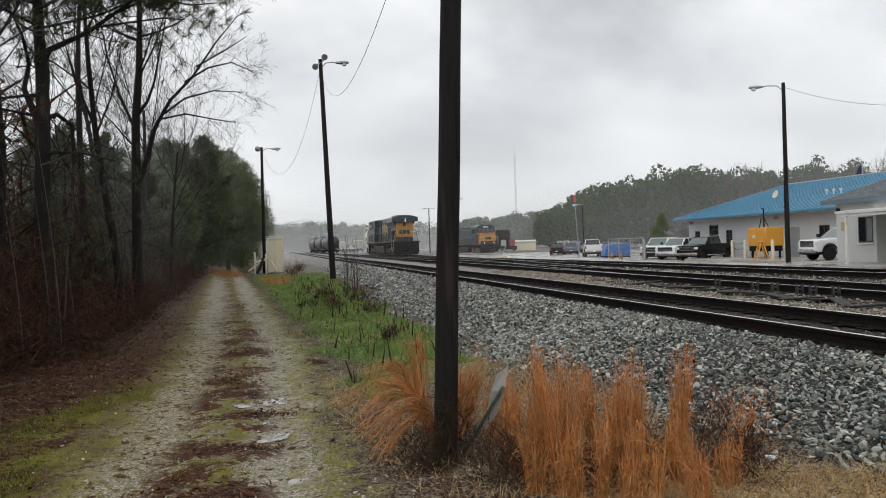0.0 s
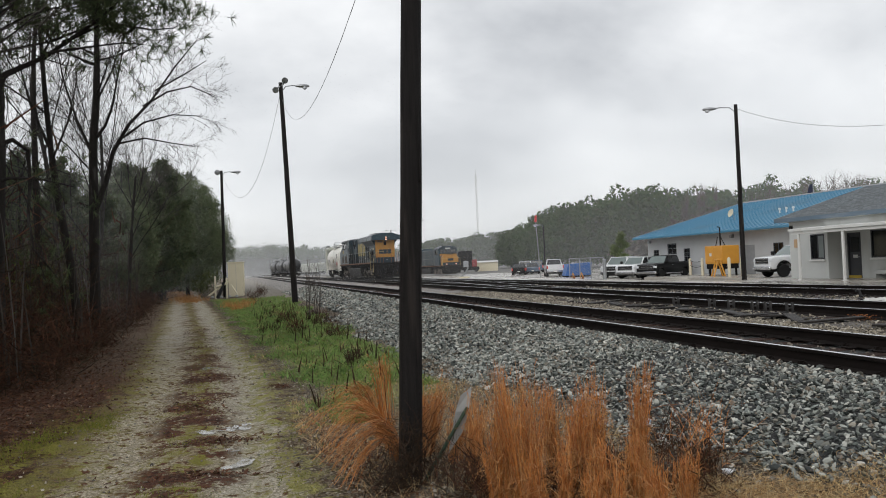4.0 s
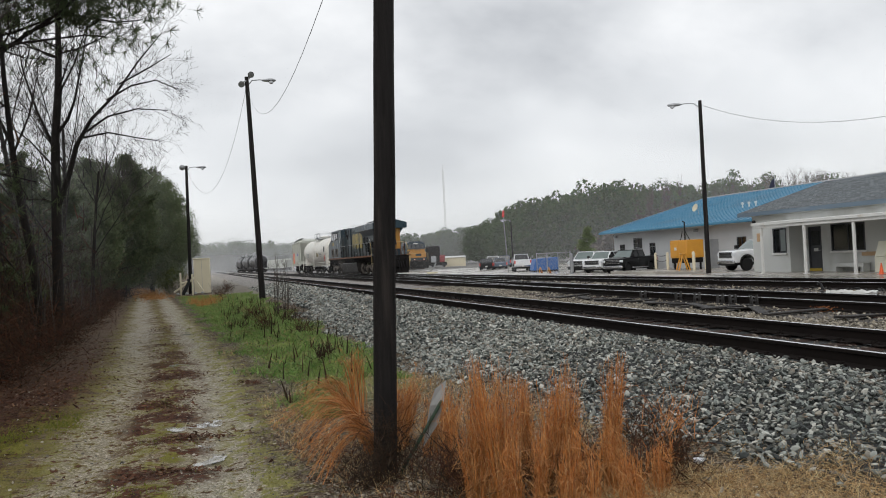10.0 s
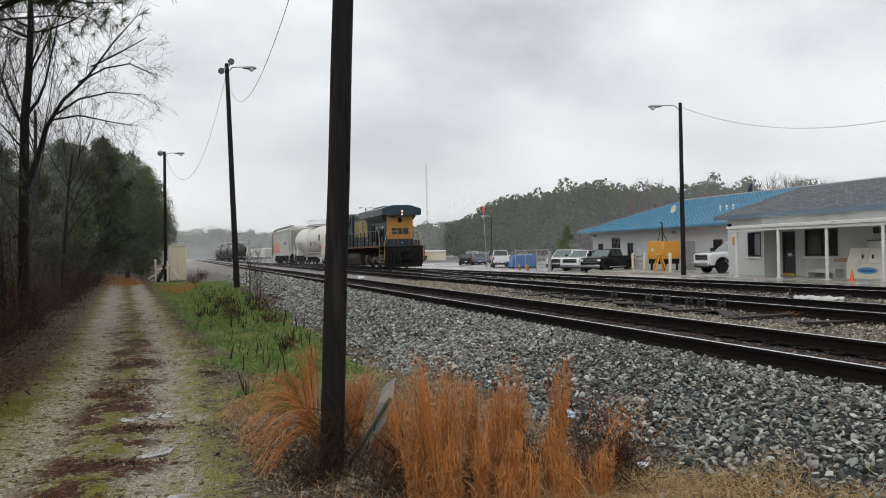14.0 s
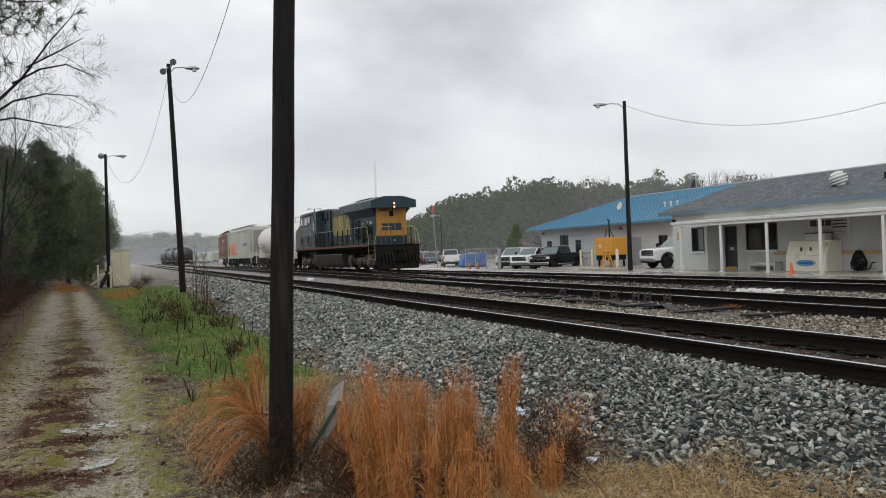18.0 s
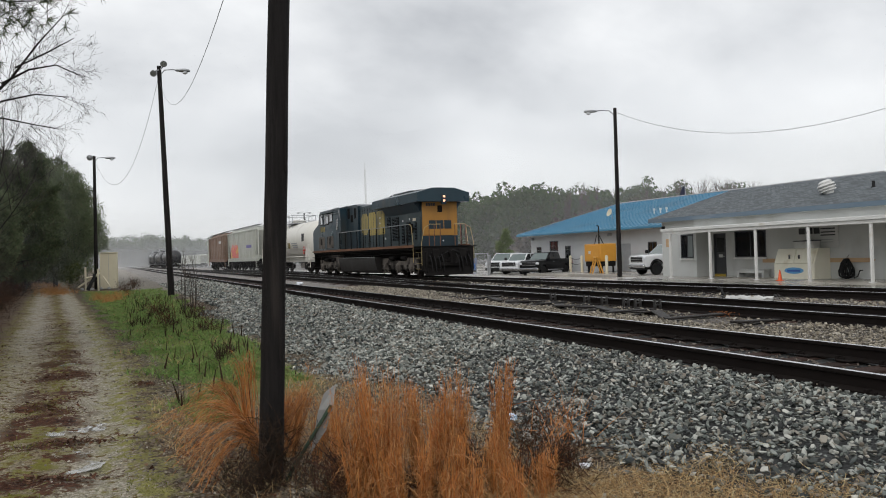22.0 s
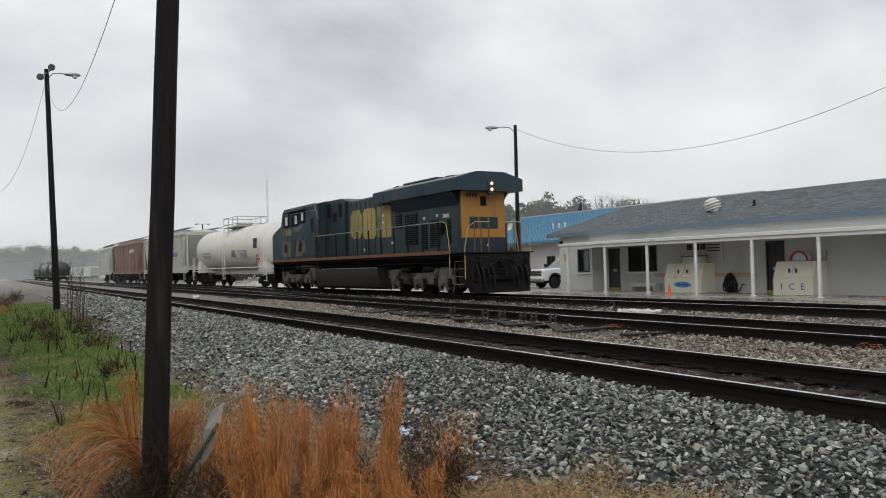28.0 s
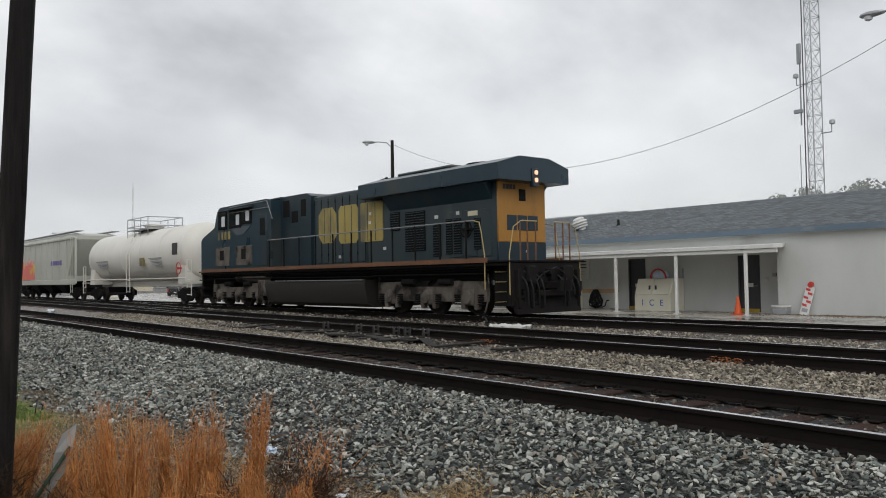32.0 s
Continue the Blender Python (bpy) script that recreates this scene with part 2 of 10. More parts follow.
def define_materials():
    A = M
    A["tar_wood"] = material("tarred_pole_wood", (0.024, 0.021, 0.020), (0.008, 0.007, 0.007), 9, 0.75, bump=0.018, stretch=(4, 4, 0.25), rvar=0.15, c3=(0.034, 0.029, 0.026), c3_at=0.58, spec=0.15)
    A["steel_rail"] = material("rusty_rail_steel", (0.014, 0.010, 0.0085), (0.007, 0.0055, 0.005), 7, 0.75, 0.0, bump=0.003, stretch=(1, 0.3, 1), spec=0.15)
    A["rail_head"] = material("polished_rail_head", (0.74, 0.75, 0.77), (0.5, 0.5, 0.51), 4, 0.25, 0.9, stretch=(1, 0.15, 1), rvar=0.12)
    A["tie"] = material("creosoted_tie_wood", (0.055, 0.032, 0.024), (0.022, 0.014, 0.012), 5, 0.85, spec=0.2, bump=0.01, stretch=(0.5, 5, 5), random=0.35, c3=(0.11, 0.05, 0.035), c3_at=0.63)
    A["tie_dark"] = material("oil_soaked_timber", (0.020, 0.015, 0.012), (0.009, 0.008, 0.007), 5, 0.6, spec=0.3, bump=0.01, stretch=(0.5, 5, 5), random=0.3)
    A["stone_grey"] = island_material("grey_ballast_stone", [(0.012, 0.014, 0.013), (0.155, 0.179, 0.162), (0.454, 0.479, 0.432), (0.022, 0.027, 0.025), (0.034, 0.042, 0.039), (0.618, 0.628, 0.567), (0.09, 0.107, 0.098), (0.432, 0.397, 0.329), (0.05, 0.061, 0.056), (0.247, 0.276, 0.25), (0.763, 0.742, 0.66), (0.309, 0.34, 0.309), (0.247, 0.186, 0.134), (0.1, 0.118, 0.104)], 0.5, 0.4)
    A["soil_crumbs"] = island_material("tan_soil_crumbs", [(0.26, 0.20, 0.14), (0.17, 0.125, 0.085), (0.34, 0.275, 0.20), (0.10, 0.075, 0.05)], 0.85, 0.2)
    A["stone_rusty"] = island_material("rust_stained_ballast_stone", [(0.030, 0.022, 0.018), (0.12, 0.094, 0.076), (0.21, 0.175, 0.14), (0.07, 0.053, 0.043), (0.34, 0.30, 0.25), (0.16, 0.115, 0.085)], 0.7, 0.35)
    A["stone_oily"] = island_material("oily_ballast_stone", [(0.010, 0.009, 0.008), (0.028, 0.024, 0.021), (0.016, 0.014, 0.013), (0.06, 0.05, 0.042), (0.020, 0.018, 0.016)], 0.45, 0.5)
    A["stone_tan"] = island_material("tan_ballast_stone", [(0.05, 0.042, 0.034), (0.27, 0.235, 0.175), (0.44, 0.385, 0.29), (0.10, 0.085, 0.068), (0.28, 0.255, 0.21), (0.58, 0.515, 0.40), (0.15, 0.125, 0.095), (0.66, 0.60, 0.50), (0.07, 0.058, 0.048)], 0.7, 0.4)
    A["stone_single"] = material("single_ballast_stone", (0.17, 0.185, 0.17), (0.06, 0.068, 0.064), 14, 0.6, random=0.9, spec=0.4)
    A["stucco"] = material("pale_grey_painted_block", (0.60, 0.615, 0.60), (0.50, 0.51, 0.495), 0.9, 0.75, bump=0.004, fine=30, c3=(0.40, 0.40, 0.37), c3_at=0.60, stretch=(1, 1, 0.45))
    A["stucco_blue"] = material("light_grey_metal_siding", (0.56, 0.57, 0.58), (0.50, 0.51, 0.52), 1.5, 0.6, fine=20)
    A["white_paint"] = material("worn_white_paint", (0.72, 0.72, 0.70), (0.60, 0.60, 0.58), 3, 0.5, c3=(0.55, 0.52, 0.46), c3_at=0.68)
    A["shingle"] = shingle_material()
    A["fascia"] = material("weathered_blue_fascia", (0.10, 0.155, 0.21), (0.15, 0.19, 0.225), 3, 0.6, c3=(0.26, 0.28, 0.30), c3_at=0.62, stretch=(1, 0.3, 1))
    A["blue_roof"] = material("blue_metal_roof", (0.045, 0.19, 0.31), (0.06, 0.225, 0.355), 0.6, 0.42, 0.0, rvar=0.1, fine=9, c3=(0.055, 0.17, 0.26), c3_at=0.6)
    A["door_dark"] = material("dark_grey_door", (0.055, 0.057, 0.065), (0.045, 0.046, 0.05), 2, 0.5)
    A["door_yellow"] = material("yellow_kick_strip", (0.48, 0.34, 0.04), (0.38, 0.26, 0.04), 6, 0.6)
    A["concrete"] = material("wet_concrete_apron", (0.40, 0.375, 0.335), (0.27, 0.25, 0.22), 0.45, 0.22, bump=0.004, fine=22, rvar=0.3, c3=(0.46, 0.43, 0.38), c3_at=0.56)
    A["loco_blue"] = material("dark_blue_loco_paint", (0.012, 0.026, 0.037), (0.018, 0.034, 0.044), 1.2, 0.36, rvar=0.15, c3=(0.040, 0.043, 0.043), c3_at=0.64, fine=6, stretch=(1, 1, 0.35), spec=0.35)
    A["loco_navy"] = material("navy_loco_paint", (0.014, 0.034, 0.049), (0.024, 0.047, 0.060), 1.2, 0.32, rvar=0.15, c3=(0.045, 0.05, 0.048), c3_at=0.62, fine=6, stretch=(1, 1, 0.35), spec=0.3)
    A["loco_side"] = material("grimy_blue_hood_side", (0.028, 0.044, 0.051), (0.044, 0.060, 0.065), 1.1, 0.42, rvar=0.18, c3=(0.085, 0.092, 0.090), c3_at=0.62, fine=6, stretch=(1, 1, 0.3), spec=0.3)
    A["loco_yellow"] = material("grimy_yellow_loco_paint", (0.42, 0.20, 0.028), (0.30, 0.145, 0.028), 1.8, 0.55, c3=(0.17, 0.09, 0.035), c3_at=0.60, stretch=(1, 1, 0.3))
    A["loco_logo"] = material("faded_yellow_side_panel", (0.42, 0.32, 0.08), (0.28, 0.225, 0.075), 2.0, 0.55, c3=(0.13, 0.115, 0.07), c3_at=0.55, stretch=(1, 1, 0.4))
    A["stripe"] = material("rusty_orange_sill", (0.22, 0.095, 0.04), (0.08, 0.04, 0.025), 1.8, 0.7, stretch=(1, 0.6, 2))
    A["under"] = material("black_underframe_grime", (0.010, 0.0095, 0.0095), (0.021, 0.019, 0.018), 2.5, 0.75, rvar=0.1, spec=0.06)
    A["truck_grime"] = material("dusty_truck_frame_steel", (0.17, 0.15, 0.13), (0.075, 0.066, 0.058), 3.0, 0.9, c3=(0.022, 0.019, 0.017), c3_at=0.56, spec=0.15)
    A["brace_steel"] = material("oily_brace_steel", (0.055, 0.052, 0.05), (0.025, 0.024, 0.023), 5, 0.5, 0.2)
    A["tank_grime"] = material("grimy_fuel_tank_steel", (0.014, 0.013, 0.012), (0.026, 0.023, 0.020), 1.5, 0.6, c3=(0.075, 0.066, 0.054), c3_at=0.70, spec=0.3, stretch=(1, 1, 0.5))
    A["wheel_steel"] = material("wheel_steel", (0.05, 0.042, 0.038), (0.03, 0.026, 0.024), 5, 0.55, 0.6)
    A["pale_patch"] = material("pale_cab_patch", (0.085, 0.105, 0.118), (0.05, 0.068, 0.078), 2, 0.4)
    A["rail_yellow"] = material("worn_yellow_handrail_paint", (0.46, 0.36, 0.15), (0.34, 0.27, 0.13), 5, 0.6)
    A["rail_grey"] = material("worn_handrail_paint", (0.27, 0.28, 0.28), (0.17, 0.17, 0.17), 5, 0.5)
    A["glass_dark"] = material("dark_window_glass", (0.012, 0.014, 0.016), (0.02, 0.022, 0.024), 2, 0.08, rvar=0.04, spec=0.9)
    A["tank_white"] = material("off_white_tank_paint", (0.74, 0.72, 0.66), (0.66, 0.64, 0.58), 0.9, 0.4, c3=(0.52, 0.49, 0.43), c3_at=0.66, stretch=(1, 1, 0.5))
    A["hopper_grey"] = material("pale_cream_hopper_paint", (0.50, 0.51, 0.45), (0.41, 0.42, 0.37), 0.7, 0.55, c3=(0.28, 0.26, 0.22), c3_at=0.64, stretch=(1, 1, 0.3))
    A["hopper_brown"] = material("brown_hopper_paint", (0.24, 0.145, 0.095), (0.16, 0.095, 0.062), 0.7, 0.65, stretch=(1, 1, 0.3), c3=(0.09, 0.05, 0.04), c3_at=0.62)
    A["tank_black"] = material("black_tank_paint", (0.02, 0.02, 0.022), (0.035, 0.035, 0.037), 1.2, 0.3, rvar=0.1)
    A["galv"] = material("galvanised_steel", (0.42, 0.43, 0.44), (0.30, 0.31, 0.32), 4, 0.42, 0.7)
    A["grey_metal"] = material("painted_grey_metal", (0.34, 0.35, 0.36), (0.26, 0.27, 0.28), 4, 0.5)
    A["wire"] = material("dark_cable_sheath", (0.05, 0.05, 0.052), (0.08, 0.08, 0.08), 4, 0.6)
    A["black_plastic"] = material("black_rubber", (0.009, 0.009, 0.0095), (0.02, 0.02, 0.02), 6, 0.65, spec=0.25)
    A["red_paint"] = material("red_paint", (0.55, 0.035, 0.025), (0.45, 0.04, 0.03), 4, 0.5)
    A["orange"] = material("orange_cone_plastic", (0.80, 0.12, 0.025), (0.65, 0.10, 0.03), 6, 0.5)
    A["yellow"] = material("yellow_equipment_paint", (0.66, 0.31, 0.035), (0.56, 0.26, 0.035), 2.5, 0.45)
    A["cream"] = material("cream_painted_steel", (0.66, 0.60, 0.44), (0.58, 0.52, 0.38), 2, 0.5, c3=(0.42, 0.36, 0.24), c3_at=0.68)
    A["ice_white"] = material("stained_ice_box_enamel", (0.82, 0.80, 0.68), (0.72, 0.69, 0.56), 1.8, 0.4, c3=(0.50, 0.42, 0.27), c3_at=0.66)
    A["ink_blue"] = material("blue_print", (0.03, 0.10, 0.36), (0.04, 0.12, 0.40), 3, 0.5)
    A["ink_lightblue"] = material("light_blue_print", (0.12, 0.36, 0.62), (0.10, 0.30, 0.55), 3, 0.5)
    A["flag_navy"] = material("navy_flag_cloth", (0.02, 0.025, 0.06), (0.03, 0.03, 0.05), 3, 0.8)
    A["ink_dark"] = material("dark_print", (0.03, 0.03, 0.035), (0.05, 0.05, 0.05), 3, 0.6)
    A["ink_red"] = material("red_print", (0.55, 0.05, 0.05), (0.42, 0.05, 0.05), 4, 0.5)
    A["pink"] = material("pink_spray_paint", (0.72, 0.09, 0.16), (0.75, 0.22, 0.10), 2.5, 0.5, c3=(0.70, 0.45, 0.06), c3_at=0.55)
    A["purple"] = material("purple_spray_paint", (0.12, 0.10, 0.30), (0.16, 0.13, 0.34), 3, 0.5)
    A["board_tan"] = material("raw_pine_board", (0.55, 0.38, 0.22), (0.46, 0.30, 0.17), 3, 0.7, stretch=(1, 0.3, 3))
    A["sign_white"] = material("dirty_white_sign", (0.62, 0.62, 0.60), (0.52, 0.52, 0.50), 3, 0.6, c3=(0.40, 0.39, 0.36), c3_at=0.66)
    A["plate_grey"] = material("weathered_grey_plate", (0.36, 0.36, 0.34), (0.27, 0.27, 0.26), 5, 0.6, c3=(0.2, 0.19, 0.17), c3_at=0.64)
    A["car_white"] = material("white_car_paint", (0.74, 0.75, 0.76), (0.68, 0.69, 0.70), 1, 0.25, coat=0.5, rvar=0.05)
    A["car_dark"] = material("black_car_paint", (0.004, 0.0045, 0.005), (0.007, 0.0075, 0.008), 1, 0.35, coat=0.0, rvar=0.05, spec=0.2)
    A["car_red"] = material("dark_red_car_paint", (0.25, 0.04, 0.04), (0.22, 0.035, 0.035), 1, 0.25, coat=0.5, rvar=0.05)
    A["car_blue"] = material("blue_grey_car_paint", (0.10, 0.13, 0.18), (0.08, 0.11, 0.15), 1, 0.25, coat=0.5, rvar=0.05)
    # paler than the other glass: reflected sky is put into its colour
    A["windshield"] = material("sky_pale_windshield_glass", (0.16, 0.20, 0.19), (0.10, 0.125, 0.12), 1.5, 0.08, rvar=0.04, spec=0.9)
    A["chrome"] = material("chrome_trim", (0.6, 0.61, 0.62), (0.5, 0.5, 0.52), 4, 0.18, 1.0)
    A["lamp_glass"] = material("headlamp_lens", (0.7, 0.72, 0.75), (0.6, 0.62, 0.65), 4, 0.12)
    A["bin_blue"] = material("blue_skip_paint", (0.03, 0.14, 0.42), (0.04, 0.12, 0.34), 2, 0.5)
    A["bark"] = material("dark_wet_bark", (0.030, 0.026, 0.023), (0.014, 0.012, 0.011), 5, 0.9, bump=0.02, stretch=(3, 3, 0.6), spec=0.2, c3=(0.055, 0.051, 0.046), c3_at=0.62)
    A["bark_dark"] = material("dark_twig_bark", (0.030, 0.024, 0.020), (0.016, 0.013, 0.011), 5, 0.85, spec=0.2)
    A["bark_grey"] = material("grey_twig_bark", (0.07, 0.058, 0.05), (0.04, 0.033, 0.028), 5, 0.85)
    A["needles"] = island_material("pine_needles", [(0.055, 0.085, 0.042), (0.10, 0.135, 0.062), (0.14, 0.17, 0.08), (0.085, 0.11, 0.058), (0.17, 0.185, 0.095)], 0.7, 0.2, thin=0.45)
    A["needles_deep"] = island_material("dark_evergreen_leaves", [(0.17, 0.215, 0.115), (0.20, 0.25, 0.13), (0.24, 0.285, 0.15), (0.185, 0.23, 0.125), (0.22, 0.21, 0.13)], 0.75, 0.2, thin=0.5)
    A["needles_light"] = island_material("light_evergreen_leaves", [(0.13, 0.19, 0.06), (0.19, 0.26, 0.085), (0.25, 0.31, 0.11), (0.16, 0.21, 0.075)], 0.7, 0.2, thin=0.4)
    A["needles_far"] = island_material("far_foliage", [(0.065, 0.115, 0.045), (0.10, 0.16, 0.062), (0.14, 0.195, 0.08), (0.085, 0.135, 0.055), (0.12, 0.14, 0.07)], 0.8, 0.2, thin=0.45)
    A["twigs_far"] = island_material("far_bare_twigs", [(0.10, 0.08, 0.065), (0.15, 0.12, 0.10), (0.12, 0.095, 0.08)], 0.9, 0.1)
    A["brush"] = island_material("brown_underbrush", [(0.034, 0.022, 0.017), (0.11, 0.052, 0.034), (0.06, 0.039, 0.029), (0.20, 0.085, 0.05), (0.08, 0.068, 0.042), (0.045, 0.035, 0.027)], 0.9, 0.1, thin=0.3)
    A["leaves"] = island_material("wet_fallen_leaves", [(0.04, 0.018, 0.010), (0.13, 0.053, 0.027), (0.08, 0.035, 0.019), (0.20, 0.085, 0.042), (0.09, 0.052, 0.030), (0.27, 0.16, 0.09)], 0.75, 0.25)
    A["brush_green"] = island_material("green_undergrowth", [(0.05, 0.075, 0.025), (0.10, 0.125, 0.035), (0.16, 0.18, 0.045), (0.07, 0.085, 0.035)], 0.8, 0.2, thin=0.4)
    A["straw"] = island_material("orange_dry_broomsedge", [(0.359, 0.110, 0.032), (0.775, 0.279, 0.068), (0.869, 0.389, 0.111), (0.548, 0.169, 0.044), (0.898, 0.525, 0.238), (0.151, 0.047, 0.019), (0.794, 0.305, 0.079)], 0.6, 0.35, thin=0.25)
    A["straw_light"] = island_material("curled_straw_leaves", [(0.586, 0.262, 0.079), (0.737, 0.389, 0.143), (0.473, 0.178, 0.048), (0.803, 0.474, 0.214), (0.378, 0.127, 0.036)], 0.75, 0.2, thin=0.25)
    A["straw_pale"] = island_material("matted_dry_grass", [(0.488, 0.299, 0.14), (0.878, 0.61, 0.305), (0.317, 0.183, 0.091), (0.95, 0.805, 0.464), (0.708, 0.464, 0.22), (0.171, 0.104, 0.061)], 0.8, 0.2, thin=0.25)
    A["grass"] = island_material("green_grass_blades", [(0.13, 0.25, 0.060), (0.24, 0.41, 0.105), (0.33, 0.50, 0.14), (0.18, 0.29, 0.075), (0.42, 0.48, 0.17), (0.09, 0.15, 0.045), (0.36, 0.30, 0.14)], 0.6, 0.3, thin=0.4)
    A["moss"] = island_material("yellow_green_moss", [(0.14, 0.155, 0.028), (0.23, 0.235, 0.045), (0.31, 0.29, 0.07), (0.16, 0.195, 0.045)], 0.85, 0.1, thin=0.3)
    A["stalk"] = island_material("dark_dead_stalks", [(0.03, 0.022, 0.015), (0.05, 0.035, 0.022), (0.075, 0.04, 0.025)], 0.85, 0.15)
    A["puddle"] = material("puddle_water", (0.34, 0.32, 0.26), (0.22, 0.20, 0.16), 9, 0.16, rvar=0.08, spec=0.7, coat=0.4)
    ragged_edge(A["puddle"])
    A["litter_white"] = material("white_litter_plastic", (0.75, 0.77, 0.80), (0.6, 0.63, 0.68), 9, 0.4)
    A["litter_blue"] = material("pale_blue_plastic", (0.45, 0.58, 0.75), (0.6, 0.7, 0.8), 9, 0.3)
    A["rust"] = material("bright_rust", (0.34, 0.12, 0.03), (0.22, 0.07, 0.02), 9, 0.85)
    A["curtain"] = material("grey_window_blind", (0.22, 0.25, 0.25), (0.16, 0.18, 0.18), 2, 0.6)
    A["headlight"] = glow("lit_headlight", (1.0, 0.52, 0.33), 0.95)


define_materials()


# ---- mesh helpers ----
class Shape:
    """Collects verts and faces of one mesh."""
    def __init__(self):
        self.v, self.f = [], []

    def add(self, verts, faces):
        o = len(self.v)
        self.v.extend(tuple(p) for p in verts)
        self.f.extend(tuple(i + o for i in q) for q in faces)
        return self

    def box(self, x0, x1, y0, y1, z0, z1, b=0.0, m=None):
        if b <= 0:
            vs = [Vector((x, y, z)) for x in (x0, x1) for y in (y0, y1) for z in (z0, z1)]
            fs = [(0, 1, 3, 2), (4, 6, 7, 5), (0, 4, 5, 1), (2, 3, 7, 6), (0, 2, 6, 4), (1, 5, 7, 3)]
        else:
            b = min(b, (x1 - x0) / 2.01, (y1 - y0) / 2.01, (z1 - z0) / 2.01)
            vs, idx = [], {}
            for sx in (0, 1):
                for sy in (0, 1):
                    for sz in (0, 1):
                        c = ((x0, x1)[sx], (y0, y1)[sy], (z0, z1)[sz])
                        d = (b if sx == 0 else -b, b if sy == 0 else -b, b if sz == 0 else -b)
                        for a in range(3):
                            idx[sx, sy, sz, a] = len(vs)
                            vs.append(Vector([c[k] + (0 if k == a else d[k]) for k in range(3)]))
            fs = []
            for a in range(3):
                o1, o2 = (a + 1) % 3, (a + 2) % 3
                for s in (0, 1):
                    q = []
                    for u, w in ((0, 0), (1, 0), (1, 1), (0, 1)):
                        k = [0, 0, 0]; k[a] = s; k[o1] = u; k[o2] = w
                        q.append(idx[(*k, a)])
                    fs.append(tuple(q if s else q[::-1]))
            for a in range(3):
                o1, o2 = (a + 1) % 3, (a + 2) % 3
                for u in (0, 1):
                    for w in (0, 1):
                        k0 = [0, 0, 0]; k0[o1] = u; k0[o2] = w
                        k1 = list(k0); k1[a] = 1
                        q = (idx[(*k0, o1)], idx[(*k1, o1)], idx[(*k1, o2)], idx[(*k0, o2)])
                        fs.append(q if u != w else q[::-1])
            for sx in (0, 1):
                for sy in (0, 1):
                    for sz in (0, 1):
                        q = tuple(idx[sx, sy, sz, a] for a in range(3))
                        fs.append(q if (sx + sy + sz) % 2 else q[::-1])
        if m is not None:
            vs = [m @ p for p in vs]
        return self.add(vs, fs)

    def tube(self, pts, r, n=8, r1=None, caps=True):
        pts = [Vector(p) for p in pts]
        rings, prev = [], None
        for i, p in enumerate(pts):
            d = (pts[min(i + 1, len(pts) - 1)] - pts[max(i - 1, 0)]).normalized()
            side = prev if prev is not None else (Vector((0, 0, 1)) if abs(d.z) < 0.9 else Vector((1, 0, 0)))
            a = (side - d * side.dot(d)).normalized()
            prev = a
            c = d.cross(a)
            rr = r if r1 is None else r + (r1 - r) * i / (len(pts) - 1)
            rings.append([p + (a * math.cos(2 * math.pi * k / n) + c * math.sin(2 * math.pi * k / n)) * rr for k in range(n)])
        vs = [q for ring in rings for q in ring]
        fs = [(i * n + k, i * n + (k + 1) % n, (i + 1) * n + (k + 1) % n, (i + 1) * n + k) for i in range(len(pts) - 1) for k in range(n)]
        if caps:
            fs += [tuple(range(n))[::-1], tuple((len(pts) - 1) * n + k for k in range(n))]
        return self.add(vs, fs)

    def lathe(self, prof, n=24, m=None):
        """prof: (radius, height) pairs round the z axis, moved by m."""
        m = m or Matrix.Identity(4)
        vs = [m @ Vector((r * math.cos(2 * math.pi * k / n), r * math.sin(2 * math.pi * k / n), z)) for r, z in prof for k in range(n)]
        fs = [(i * n + k, i * n + (k + 1) % n, (i + 1) * n + (k + 1) % n, (i + 1) * n + k) for i in range(len(prof) - 1) for k in range(n)]
        fs += [tuple(range(n))[::-1], tuple((len(prof) - 1) * n + k for k in range(n))]
        return self.add(vs, fs)

    def prism(self, poly, axis, a, b):
        """Extrudes a 2D outline along an axis from a to b; the outline's pair is the other two axes in order."""
        n = len(poly)
        def put(u, w, s):
            return {"x": (s, u, w), "y": (u, s, w), "z": (u, w, s)}[axis]
        vs = [put(u, w, s) for s in (a, b) for u, w in poly]
        fs = [tuple(range(n))[::-1], tuple(range(n, 2 * n))] + [(k, (k + 1) % n, n + (k + 1) % n, n + k) for k in range(n)]
        return self.add(vs, fs)

    def move(self, m):
        self.v = [tuple(m @ Vector(p)) for p in self.v]
        return self


def mesh_of(name, shape, mat, smooth=True, angle=38):
    me = bpy.data.meshes.new(name)
    me.from_pydata(shape.v, [], shape.f)
    me.materials.append(mat)
    if smooth:
        me.polygons.foreach_set("use_smooth", [True] * len(me.polygons))
        me.set_sharp_from_angle(angle=radians(angle))
    bm = bmesh.new()
    bm.from_mesh(me)
    bmesh.ops.recalc_face_normals(bm, faces=bm.faces)
    bm.to_mesh(me)
    bm.free()
    return me


def part(name, shape, mat, parent=None, label="", at=None, smooth=True, angle=38):
    ob = new(name, mesh_of(name, shape, mat, smooth, angle))
    if parent is not None:
        ob.parent = parent
    if at is not None:
        ob.matrix_basis = at
    if label:
        ob["label"] = label
    return ob


def thing(name, label, category, at=None, group="", kind=""):
    ob = new(name)
    ob.empty_display_size = 0.2
    if at is not None:
        ob.matrix_basis = at
    return tagged(ob, label, category, group, kind)


